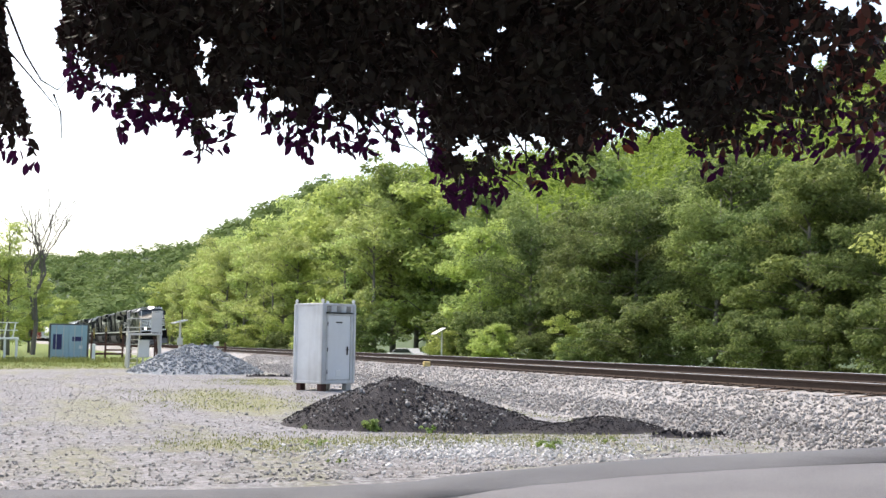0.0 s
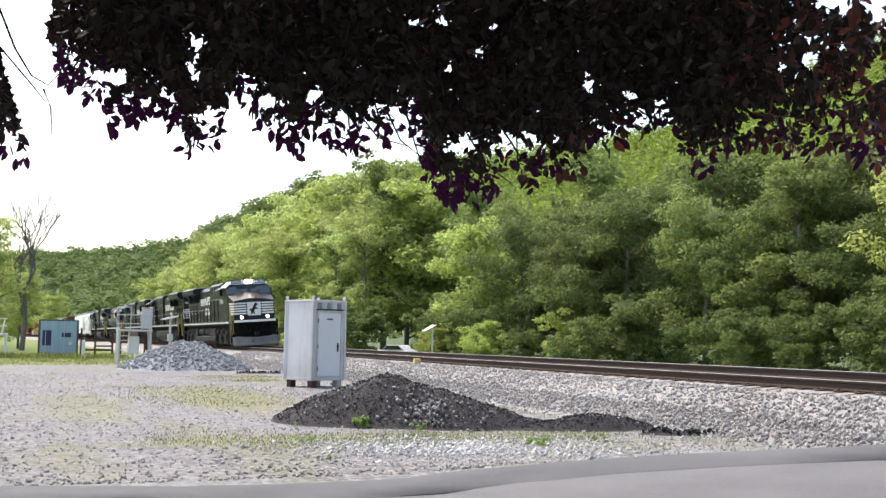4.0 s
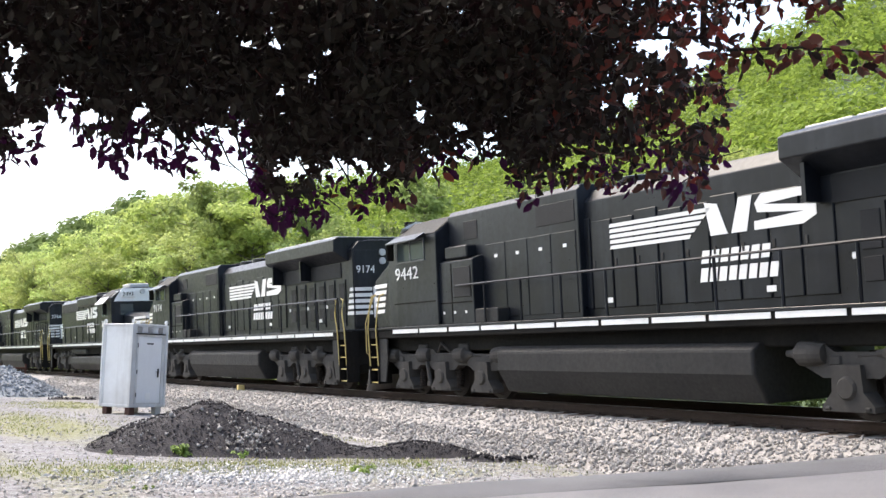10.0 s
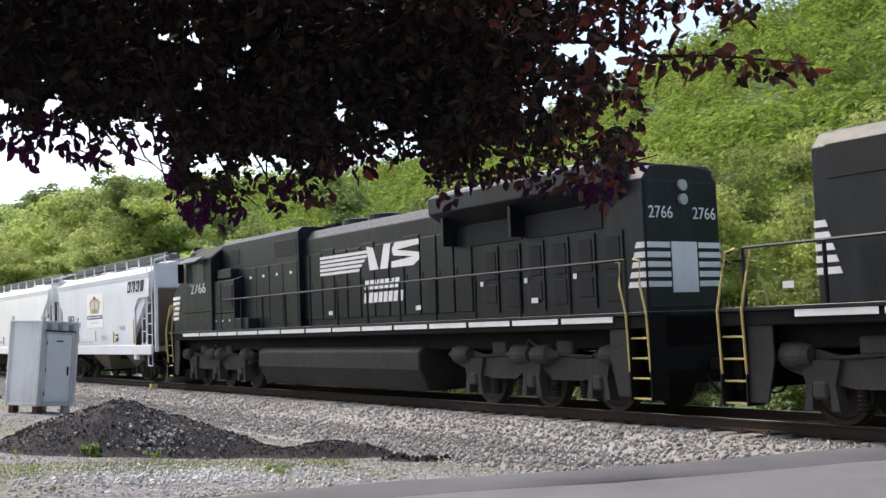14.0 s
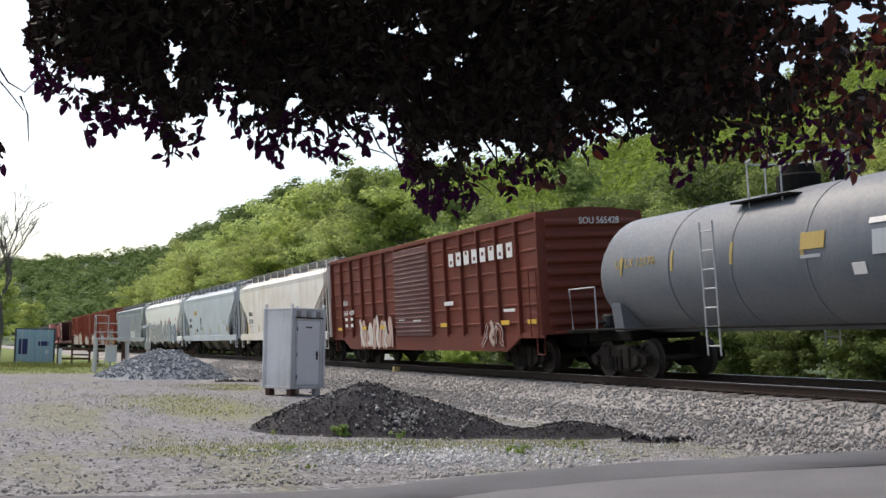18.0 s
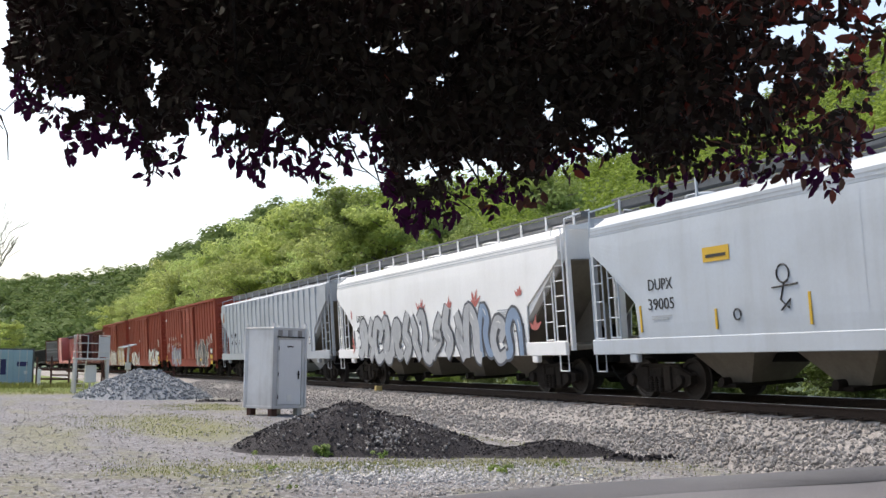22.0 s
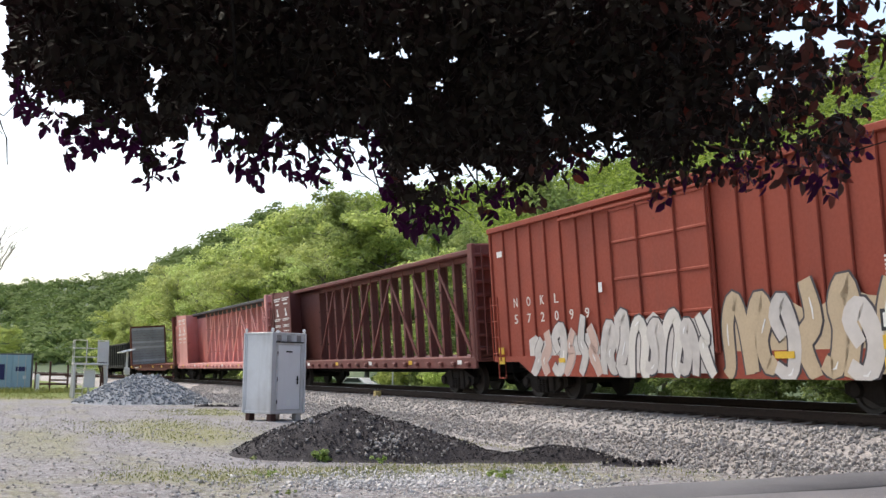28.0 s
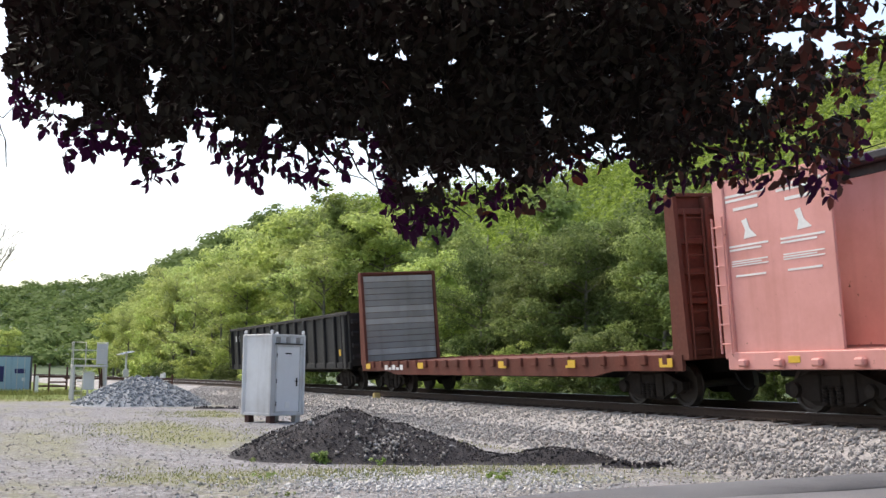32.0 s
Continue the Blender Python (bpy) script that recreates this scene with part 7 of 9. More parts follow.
for k, mk, nm in ((1, "PL", "44"), (2, "WX", "56"), (3, "", "4")):
    x = -H + 1.35 + (k + 0.5) * step_
    if mk:
        side.letters(mk, x, 2.27, 0.25, INK, 1.584, 0.34, "reporting_mark")
    side.letters(nm, x, 1.89, 0.25, INK, 1.584, 0.15 if nm == "4" else 0.32, "car_number")
for a in (1.25, 2.15, 3.08):
    side.bars("paint_patch", [(a + 0.03, a + 0.86, 1.36, 1.98)], HOP_WHITE, 1.585, "fresh white paint patch")
side.plate("rust_stain", [(-H + 0.55, 3.1), (-H + 0.75, 3.02), (-H + 0.9, 3.12), (-H + 0.86, 3.34), (-H + 0.92, 3.55), (-H + 0.8, 3.58), (-H + 0.74, 3.36), (-H + 0.62, 3.3)], plain("orange_rust", (0.33, 0.13, 0.05), 0.9), 1.59, "orange rust stain")

LILAC = plain("lilac_grey_spray_paint", (0.26, 0.25, 0.31), 0.7, 0, 0.5, 5.0)
CHALKY = plain("chalk_white_spray_paint", (0.52, 0.48, 0.44), 0.7, 0, 0.5, 4.0)
SOOTY = plain("sooty_dark_spray_paint", (0.06, 0.05, 0.055), 0.7)
for i, lab, marks in ((13, "oxide-red boxcar with grey and white spray painting by the door", "572026"),
                      (14, "oxide-red boxcar with black and white spray painting", ""),
                      (15, "oxide-red boxcar covered with cream and white spray painting", "572099")):
    ob, side, H, w = boxcar(i, BOXRED, lab, 4.55, "post")
    y = w + 0.056
    if i == 13:
        haze(side, -5.9, -2.5, 0.68, 1.7, LILAC, y, 51)
        tag_wall(side, -5.8, -2.6, 0.72, 1.85, (LILAC, SPRAY_GREY), (SOOTY,), y + 0.004, 11, 6, 0.5, 0.06)
        haze(side, 2.1, 6.1, 0.66, 1.6, PINKISH, y, 52)
        tag_wall(side, 2.2, 5.9, 0.72, 2.2, (SOOTY, SPRAY_SLATE), (SPRAY_PALE,), y + 0.004, 12, 7, 0.52, 0.15)
        tag_wall(side, 6.0, 6.5, 1.9, 2.5, (SPRAY_PALE,), (SPRAY_PALE,), y, 17, 2, 0.12, 0.01)
        tag_wall(side, -7.6, -6.7, 1.5, 2.3, (PINKISH,), (PINKISH,), y, 18, 3, 0.12, 0.01)
    elif i == 14:
        tag_wall(side, -6.5, -2.3, 0.72, 1.7, (STENCIL, SPRAY_PALE), (SOOTY,), y + 0.004, 13, 5, 0.34, 0.1)
        tag_wall(side, 2.2, 6.4, 0.72, 1.9, (STENCIL, SPRAY_PALE), (SOOTY,), y + 0.004, 14, 5, 0.34, 0.12)
        tag_wall(side, -H + 0.2, -H + 1.2, 1.7, 2.3, (PINKISH,), (PINKISH,), y, 19, 3, 0.12, 0.01)
    else:
        haze(side, -5.6, -1.6, 0.64, 1.5, CHALKY, y, 53)
        tag_wall(side, -5.6, -1.6, 0.7, 1.8, (CHALKY, PINKISH), (SOOTY, CHALKY), y + 0.004, 15, 7, 0.5, 0.06)
        haze(side, -1.4, 2.0, 0.64, 1.8, CHALKY, y + 0.09, 54)
        tag_wall(side, -1.4, 2.0, 0.7, 2.05, (CHALKY, SPRAY_PALE), (SOOTY,), y + 0.094, 20, 6, 0.55, 0.08)
        haze(side, 2.2, 6.6, 0.64, 1.9, TAN, y, 55)
        tag_wall(side, 2.3, 6.6, 0.7, 2.25, (TAN, TAN, CHALKY), (SOOTY,), y + 0.004, 16, 7, 0.6, 0.09)
    if marks:
        first, gap = (-6.52, 0.78) if i == 13 else (-6.21, 0.715)
        for k, ch in enumerate("NOKL"):
            side.letters(ch, first + k * gap, 2.48, 0.24, SPRAY_PALE, y + 0.006, 0.2, "reporting_mark")
        for k, ch in enumerate(marks):
            side.letters(ch, first + k * gap, 2.06, 0.24, SPRAY_PALE, y + 0.016, 0.18, "car_number")
    side.bars("lot_box", [(-H + 0.5, -H + 0.8, 3.75, 3.9), (-2.1, -1.95, 2.5, 2.72)], STENCIL, y, "white stencilled boxes")
    fine_print(side, H - 1.4, 2.5, y, STENCIL, 8, 0.4, 0.035)
    side.bars("notice_panel", [(H - 1.58, H - 0.98, 1.38, 1.72)], INK, y + 0.01, "black notice panel")
    side.bars("notice_line", [(H - 1.52, H - 1.32, 1.44, 1.66), (H - 1.24, H - 1.04, 1.44, 1.66)], STENCIL, y + 0.018, "white figure on the notice")
    side.bars("reflector", [(-H + 0.3, -H + 0.62, 1.18, 1.36), (-H + 0.3, -H + 0.62, 0.92, 1.1), (-4.1, -3.8, 0.95, 1.06), (H - 1.56, H - 1.0, 1.1, 1.32), (H - 1.56, H - 1.0, 0.78, 0.98), (3.6, 4.1, 0.98, 1.1)], GOLD, y + 0.02, "yellow reflector")


def centrebeam(i, mat, label, chord):
    """A centrebeam flatcar: deck, bulkheads, posts and braces under one long top chord."""
    ob, L, side = freight("centrebeam_flatcar", label, "flatcar", i)
    H = L / 2 - 0.65
    top = 4.25
    part("deck", Shape().soft(-H, H, -1.42, 1.42, 0.98, 1.1, 0.02), mat, ob)
    part("centre_sill", Shape().soft(-H, H, -0.3, 0.3, 0.6, 1.0, 0.03), UNDER, ob)
    for y in (-1, 1):
        part("side_sill", Shape().soft(-H, H, y * 1.42 - 0.04, y * 1.42 + 0.04, 0.8, 1.12, 0.015), mat, ob)
        n = int(2 * H / 0.95)
        for k in range(n):
            x = -H + 0.5 + k * (2 * H - 1) / (n - 1)
            part("winch", Shape().soft(x - 0.11, x + 0.11, y * 1.5 - 0.07, y * 1.5 + 0.05, 0.86, 1.0, 0.03), mat, ob)
            if k % 4 == 1:
                part("reflector", Shape().soft(x + 0.2, x + 0.5, y * 1.465 - 0.006, y * 1.465 + 0.006, 0.92, 1.04, 0.004), GOLD if k % 8 == 1 else STENCIL, ob)
    for s in (-1, 1):
        bh = part("bulkhead", Shape().soft(s * (H - 0.12) - 0.1, s * (H - 0.12) + 0.1, -1.4, 1.4, 1.1, top + 0.1, 0.03), mat, ob)
        for k in range(8):
            z = 1.3 + k * 0.38
            part("bulkhead_rib", Shape().soft(s * (H + 0.0) - 0.02, s * (H + 0.0) + 0.14, -1.38, 1.38, z, z + 0.1, 0.02), mat, bh)
        for y in (-1, 1):
            part("bulkhead_post", Shape().soft(s * (H - 0.05) - 0.16, s * (H - 0.05) + 0.16, y * 1.38 - 0.06, y * 1.38 + 0.06, 1.0, top + 0.1, 0.02), mat, bh)
        ladder(ob, mat, s * (H + 0.18), -0.95, 1.2, top, 0.42, 90)
        ladder(ob, mat, s * (H - 0.05), -1.5, 1.1, top - 0.6, 0.3)
        truck_four(ob, s * (L / 2 - 2.9))
        if s > 0:
            continue
        # the solid, lettered panel next to the trailing bulkhead
        part("end_panel", Shape().along_y([(s * (H - 0.2), 1.15), (s * (H - 3.3), 1.15), (s * (H - 3.3), top), (s * (H - 0.2), top)], -0.1, 0.1), mat, ob)
        for y in (-1, 1):
            part("wide_panel", Shape().soft(-H - 0.02, -H + 2.95, y * 1.37 - 0.03, y * 1.37 + 0.03, 1.1, top + 0.02, 0.01), mat, ob)
        for bx in (-H + 0.2, -H + 1.62):
            for z, n_, wide, h in ((3.98, 2, 0.8, 0.045), (3.72, 1, 0.5, 0.055), (3.05, 2, 0.78, 0.035), (2.78, 3, 0.72, 0.022), (2.5, 1, 0.6, 0.035)) + (((2.22, 4, 0.62, 0.028), (1.82, 3, 0.7, 0.028), (1.5, 1, 0.5, 0.04)) if i == 16 else ()):
                fine_print(side, bx + (0.84 - wide) * 0.7, z, 1.404, STENCIL, n_, wide * 1.4, h)
            side.plate("panel_mark", [(bx + 0.45, 3.52), (bx + 0.6, 3.55), (bx + 0.66, 3.36), (bx + 0.84, 3.2), (bx + 0.48, 3.18), (bx + 0.54, 3.34)], STENCIL, 1.404, "white mark")
    part("top_chord", Shape().soft(-H, H, -0.42, 0.42, top, top + 0.16, 0.03).soft(-H, H, -0.12, 0.12, top - 0.18, top, 0.02), chord, ob)
    n = 16
    step = (2 * H - 3.3 - 0.7) / n
    for k in range(n + 1):
        x = -H + 3.3 + k * step
        web = [(-0.085, -0.14), (0.085, -0.14), (0.085, -0.09), (0.025, -0.09), (0.025, 0.09), (0.085, 0.09), (0.085, 0.14), (-0.085, 0.14), (-0.085, 0.09), (-0.025, 0.09), (-0.025, -0.09), (-0.085, -0.09)]
        part("beam_post", Shape().loft([[(x + a, b, z) for a, b in web] for z in (1.1, top)]), mat, ob)
        for z in (1.75, 2.5, 3.2):
            part("strap_slot", Shape().box(x - 0.05, x + 0.05, -0.146, -0.139, z, z + 0.06), UNDER, ob)
        if k % 2 == 0 and k <= n - 2:
            a, b = ((x, 1.2), (x + 2 * step, top - 0.25)) if k < n / 2 else ((x, top - 0.25), (x + 2 * step, 1.2))
            part("diagonal_brace", Shape().along_y([(a[0] - 0.07, a[1]), (a[0] + 0.07, a[1]), (b[0] + 0.07, b[1]), (b[0] - 0.07, b[1])], -0.2, -0.15), mat, ob)
    couplings(ob, L)
    return ob, side, H


ob, side, H = centrebeam(16, BEAMBROWN, "empty dark brown centrebeam flatcar", BEAMBROWN)
side.letters("AOK", -H + 2.5, 0.99, 0.18, STENCIL, 1.475, 0.5, "reporting_mark")
side.letters("21566", -H + 3.9, 0.99, 0.18, STENCIL, 1.475, 0.75, "car_number")
centrebeam(17, BEAMPINK, "empty faded pink-red centrebeam flatcar with a dark top chord", DARKTOP)

# bulkhead flatcar
ob, L, side = freight("bulkhead_flatcar", "empty rusty brown bulkhead flatcar with planked ends", "flatcar", 18)
H = L / 2 - 0.75
RUSTYDECK = painted("rusty_brown_deck_steel", (0.15, 0.05, 0.035), (0.08, 0.045, 0.035), 0.6, 0.8, chips=0.2)
part("deck", Shape().soft(-H, H, -1.45, 1.45, 0.98, 1.06, 0.02), RUSTYDECK, ob)
part("centre_sill", Shape().along_y([(-H, 0.98), (-H, 0.7), (-H + 3, 0.55), (H - 3, 0.55), (H, 0.7), (H, 0.98)], -0.35, 0.35), UNDER, ob)
for y in (-1, 1):
    part("side_sill", Shape().along_y([(-H, 1.1), (-H, 0.78), (-H + 2.6, 0.78), (-H + 3.4, 0.66), (H - 3.4, 0.66), (H - 2.6, 0.78), (H, 0.78), (H, 1.1)], y * 1.46 - 0.04, y * 1.46 + 0.04), RUSTYDECK, ob)
    for k in range(24):
        x = -H + 0.5 + k * (2 * H - 1) / 23
        part("stake_pocket", Shape().soft(x - 0.1, x + 0.1, y * 1.52 - 0.05, y * 1.52 + 0.04, 0.9, 1.12, 0.02), RUSTYDECK, ob)
    for x in (-H + 0.6, -4.2, 1.6, 5.2, H - 0.7):
        part("reflector", Shape().soft(x, x + 0.45, y * 1.56 - 0.006, y * 1.56 + 0.006, 0.86, 1.04, 0.004), GOLD, ob)
side.bars("stencil_block", word_bars(-H + 2.4, -H + 4.2, 0.82, 0.98, 5), STENCIL, 1.51, "white stencilled blocks")
for s in (-1, 1):
    bh = part("bulkhead", Shape().soft(s * (H - 0.1) - 0.05, s * (H - 0.1) + 0.05, -1.4, 1.4, 1.06, 4.3, 0.01), RUSTYDECK, ob)
    for k in range(14):
        z = 1.1 + k * 0.222
        part("plank", Shape().soft(s * (H - 0.18) - 0.035, s * (H - 0.18) + 0.035, -1.36, 1.36, z, z + 0.21, 0.01), (PLANK, PLANK, PLANK_PALE)[(k * 5) % 7 % 3], bh, "weathered plank")
    for y in (-1.42, 1.42):
        part("bulkhead_post", Shape().along_y([(s * (H - 0.32), 1.0), (s * (H + 0.2), 1.0), (s * (H + 0.05), 4.32), (s * (H - 0.25), 4.32)], y - 0.05, y + 0.05), RUSTYDECK, bh)
    part("bulkhead_cap", Shape().soft(s * (H - 0.1) - 0.16, s * (H - 0.1) + 0.14, -1.45, 1.45, 4.26, 4.34, 0.01), RUSTYDECK, bh)
    for y in (-0.7, 0.0, 0.7):
        part("bulkhead_post", Shape().soft(s * (H + 0.05) - 0.1, s * (H + 0.05) + 0.1, y - 0.06, y + 0.06, 1.0, 4.25, 0.02), RUSTYDECK, bh)
    for k in range(5):
        part("bulkhead_rib", Shape().soft(s * (H + 0.02) - 0.05, s * (H + 0.02) + 0.05, -1.38, 1.38, 1.5 + 0.6 * k, 1.62 + 0.6 * k, 0.01), RUSTYDECK, bh)
    ladder(ob, RUSTYDECK, s * (H + 0.2), -1.1, 1.0, 4.0, 0.42, 90)
    truck_four(ob, s * (L / 2 - 2.6))
couplings(ob, L)

# gondola
ob, L, side = freight("gondola", "black high-sided gondola with upright ribs", "gondola", 19)
H = L / 2 - 0.7
part("floor", Shape().soft(-H, H, -1.4, 1.4, 0.95, 1.05, 0.02), GONBLACK, ob)
for y in (-1, 1):
    part("side_wall", Shape().soft(-H, H, y * 1.4 - 0.03, y * 1.4 + 0.03, 0.95, 2.95, 0.01), GONBLACK, ob)
    part("top_chord", Shape().soft(-H, H, y * 1.44 - 0.08, y * 1.44 + 0.08, 2.88, 3.02, 0.02), TRUCK, ob, "dusty top chord")
    part("side_sill", Shape().soft(-H, H, y * 1.44 - 0.05, y * 1.44 + 0.05, 0.85, 1.1, 0.02), GONBLACK, ob)
    for k in range(15):
        x = -H + 0.3 + k * (2 * H - 0.6) / 14
        part("rib", Shape().soft(x - 0.09, x + 0.09, y * 1.48 - 0.06, y * 1.48 + 0.08, 0.9, 2.9, 0.03), GONBLACK, ob)
    for x in (-7.5, -2.0, 3.5, 8.5):
        part("reflector", Shape().soft(x, x + 0.2, y * 1.44 - 0.012, y * 1.44 + 0.012, 1.35, 1.6, 0.004), GOLD, ob)
side.bars("stencil_block", word_bars(-H + 1.0, -H + 1.9, 2.3, 2.6, 2), STENCIL, 1.44, "white stencilled blocks")
for s in (-1, 1):
    part("end_wall", Shape().soft(s * (H - 0.03) - 0.03, s * (H - 0.03) + 0.03, -1.4, 1.4, 0.95, 2.95, 0.01), GONBLACK, ob)
    for k in range(4):
        part("end_rib", Shape().soft(s * (H + 0.03) - 0.05, s * (H + 0.03) + 0.07, -1.36, 1.36, 1.2 + 0.45 * k, 1.36 + 0.45 * k, 0.02), GONBLACK, ob)
    ladder(ob, GONBLACK, s * (H - 0.3), -1.6, 0.9, 2.9, 0.4)
    truck_four(ob, s * (L / 2 - 2.5))
part("centre_sill", Shape().soft(-H, H, -0.3, 0.3, 0.65, 0.95, 0.03), UNDER, ob)
couplings(ob, L)

# ---- signal hut ----
HUT = painted("pale_grey_hut_paint", (0.60, 0.605, 0.61), (0.30, 0.275, 0.25), 0.6, 0.5, streak=0.7)
# door tone is lifted above the walls to put the face's stronger light into it
HUT_DOOR = painted("door_paint_lightened_for_lit_face", (0.70, 0.71, 0.72), (0.5, 0.48, 0.46), 0.3, 0.45, streak=0.5)
HUT_DARK = painted("streaked_lintel", (0.22, 0.20, 0.18), (0.5, 0.5, 0.5), 0.6, 0.7, streak=0.9)
TEAL = painted("faded_teal_container_paint", (0.30, 0.43, 0.49), (0.38, 0.46, 0.48), 0.6, 0.6)
TEAL_TOP = painted("rusted_container_edge", (0.10, 0.11, 0.11), (0.12, 0.07, 0.05), 0.6, 0.8)
PATCHBLUE = plain("dark_blue_patch", (0.02, 0.02, 0.10), 0.6)
GALV = painted("galvanised_steel", (0.56, 0.55, 0.52), (0.40, 0.37, 0.33), 0.4, 0.6, 0.1)
CONCRETE = plain("concrete_block", (0.42, 0.40, 0.37), 0.9)
BROWNWOOD = painted("red_brown_timber", (0.10, 0.05, 0.04), (0.05, 0.035, 0.03), 0.5, 0.9)
WHITEWOOD = painted("white_painted_timber", (0.74, 0.74, 0.72), (0.5, 0.48, 0.44), 0.3, 0.6)
SOLARBLUE = glass_material("dark_solar_cells", (0.02, 0.025, 0.05), 0.15)

hut = thing("signal_hut", "pale grey steel signal hut with a closed door, standing on blocks", "hut", pose(-31.65, 7.6, ground_z(-31.6, 7.6), 0, 0, 26.6))
a = 0.62
part("body", Shape().soft(-a, a, -a, a, 0.24, 2.52, 0.025), HUT, hut)
part("roof", Shape().soft(-a - 0.02, a + 0.02, -a - 0.02, a + 0.02, 2.5, 2.56, 0.012), HUT, hut)
part("base_channel", Shape().soft(-a - 0.01, a + 0.01, -a - 0.01, a + 0.01, 0.2, 0.28, 0.01), HUT, hut)
for sx in (-1, 1):
    for sy in (-1, 1):
        part("corner_post", Shape().soft(sx * a - 0.04, sx * a + 0.04, sy * a - 0.04, sy * a + 0.04, 0.22, 2.55, 0.012), HUT, hut)
        part("lifting_lug", Shape().lathe([(-0.02, 0.025), (-0.02, 0.055), (0.02, 0.055), (0.02, 0.025)], 12, "y", (sx * (a - 0.02), sy * (a - 0.02), 2.63)).soft(sx * (a - 0.02) - 0.04, sx * (a - 0.02) + 0.04, sy * (a - 0.02) - 0.02, sy * (a - 0.02) + 0.02, 2.54, 2.6, 0.01), HUT, hut)
        part("block", Shape().soft(sx * 0.48 - 0.1, sx * 0.48 + 0.1, sy * 0.48 - 0.1, sy * 0.48 + 0.1, -0.05, 0.21, 0.015), BROWNWOOD if sy < 0 else CONCRETE, hut)
door = part("door", Shape().soft(a - 0.005, a + 0.03, -0.42, 0.44, 0.32, 2.2, 0.012), HUT_DOOR, hut)
part("door_frame", Shape().box(a, a + 0.045, -0.47, -0.425, 0.3, 2.24).box(a, a + 0.045, 0.445, 0.49, 0.3, 2.24).box(a, a + 0.05, -0.47, 0.49, 2.21, 2.26), HUT, hut)
part("drip_cap", Shape().soft(a, a + 0.08, -0.5, 0.52, 2.26, 2.29, 0.005), UNDER, hut)
part("handle", Shape().soft(a + 0.03, a + 0.06, 0.30, 0.35, 1.05, 1.3, 0.01).tube([(a + 0.05, 0.32, 1.2), (a + 0.1, 0.32, 1.2), (a + 0.1, 0.22, 1.2)], 0.012), UNDER, door)
part("door_vent", Shape().soft(a + 0.028, a + 0.04, -0.1, 0.08, 0.42, 0.6, 0.006), WHITEWOOD, door)
part("door_plate", Shape().soft(a + 0.028, a + 0.036, -0.12, 0.12, 1.98, 2.02, 0.003), UNDER, door)
for z in (0.55, 1.2, 1.95):
    part("hinge", Shape().tube([(a + 0.04, -0.445, z - 0.06), (a + 0.04, -0.445, z + 0.06)], 0.018, 8), UNDER, door)
for k in range(5):
    part("lintel_panel", Shape().soft(a - 0.002, a + 0.012, -0.46 + 0.19 * k, -0.29 + 0.19 * k, 2.3, 2.48, 0.004), HUT_DARK if k % 2 == 0 else HUT, hut)
for y in (-0.55, 0.55):
    part("side_rib", Shape().soft(y - 0.03, y + 0.03, -a - 0.02, -a + 0.01, 0.3, 2.48, 0.01), HUT, hut)

# ---- shipping container ----
box = thing("shipping_container", "faded teal shipping container with its doors shut", "container", pose(-76.0, 0.87, ground_z(-76, 0.87)))
part("body", Shape().soft(-6.0, 0.0, -1.2, 1.2, 0.1, 2.42, 0.03), TEAL, box)
part("top_rail", Shape().soft(-6.02, 0.03, -1.24, 1.24, 2.36, 2.46, 0.02), TEAL_TOP, box)
part("bottom_rail", Shape().soft(-6.02, 0.04, -1.22, 1.22, 0.0, 0.14, 0.02), TEAL_TOP, box)
for s in (-1, 1):
    d = part("door", Shape().soft(0.0, 0.05, min(s * 0.02, s * 1.14), max(s * 0.02, s * 1.14), 0.16, 2.36, 0.015), TEAL, box)
    for z in (0.2, 0.75, 1.3, 1.85):
        part("door_panel", Shape().soft(0.045, 0.065, min(s * 0.12, s * 1.05), max(s * 0.12, s * 1.05), z, z + 0.44, 0.02), TEAL, d)
    for y in (0.35, 0.8):
        part("lock_bar", Shape().tube([(0.09, s * y, 0.15), (0.09, s * y, 2.38)], 0.02), GALV, d)
    part("corner_post", Shape().soft(-0.06, 0.06, s * 1.2 - 0.06, s * 1.2 + 0.06, 0.0, 2.45, 0.01), TEAL_TOP, box)
part("dark_patch", Shape().soft(0.06, 0.075, -1.0, -0.45, 0.75, 1.75, 0.004), PATCHBLUE, box, "dark blue painted patch")
part("label_plate", Shape().soft(0.066, 0.08, 0.66, 0.86, 0.8, 1.02, 0.004), STENCIL, box)
part("label_plate", Shape().soft(0.066, 0.075, 0.2, 0.85, 1.3, 1.6, 0.004), PATCHBLUE, box)

# ---- loading platform ----
plat = thing("loading_platform", "weathered steel platform with a railing and a white cabinet beneath", "platform", pose(-58.2, 4.35, ground_z(-58, 4.35)))
part("deck", Shape().soft(-0.9, 0.4, -0.85, 0.9, 1.7, 1.8, 0.02), GALV, plat)
for x, y in ((0.3, -0.75), (0.3, 0.8), (-0.8, -0.75), (-0.8, 0.8)):
    part("leg", Shape().tube([(x + (0.1 if x > 0 else 0), y * 1.02, -0.05), (x, y, 1.72)], 0.075, 8), GALV, plat)
for y0, y1 in ((-0.8, -0.2), (0.35, 0.85)):
    part("rail_frame", Shape().tube([(0.35, y0, 1.75), (0.35, y0, 2.95), (0.35, y1, 2.95), (0.35, y1, 1.75)], 0.03), GALV, plat)
for z in (2.1, 2.55):
    part("rail", Shape().tube([(0.35, -0.8, z), (0.35, 0.85, z)], 0.025), GALV, plat)
    for y in (-0.8, 0.85):
        part("rail", Shape().tube([(0.35, y, z), (-0.85, y, z)], 0.025), GALV, plat)
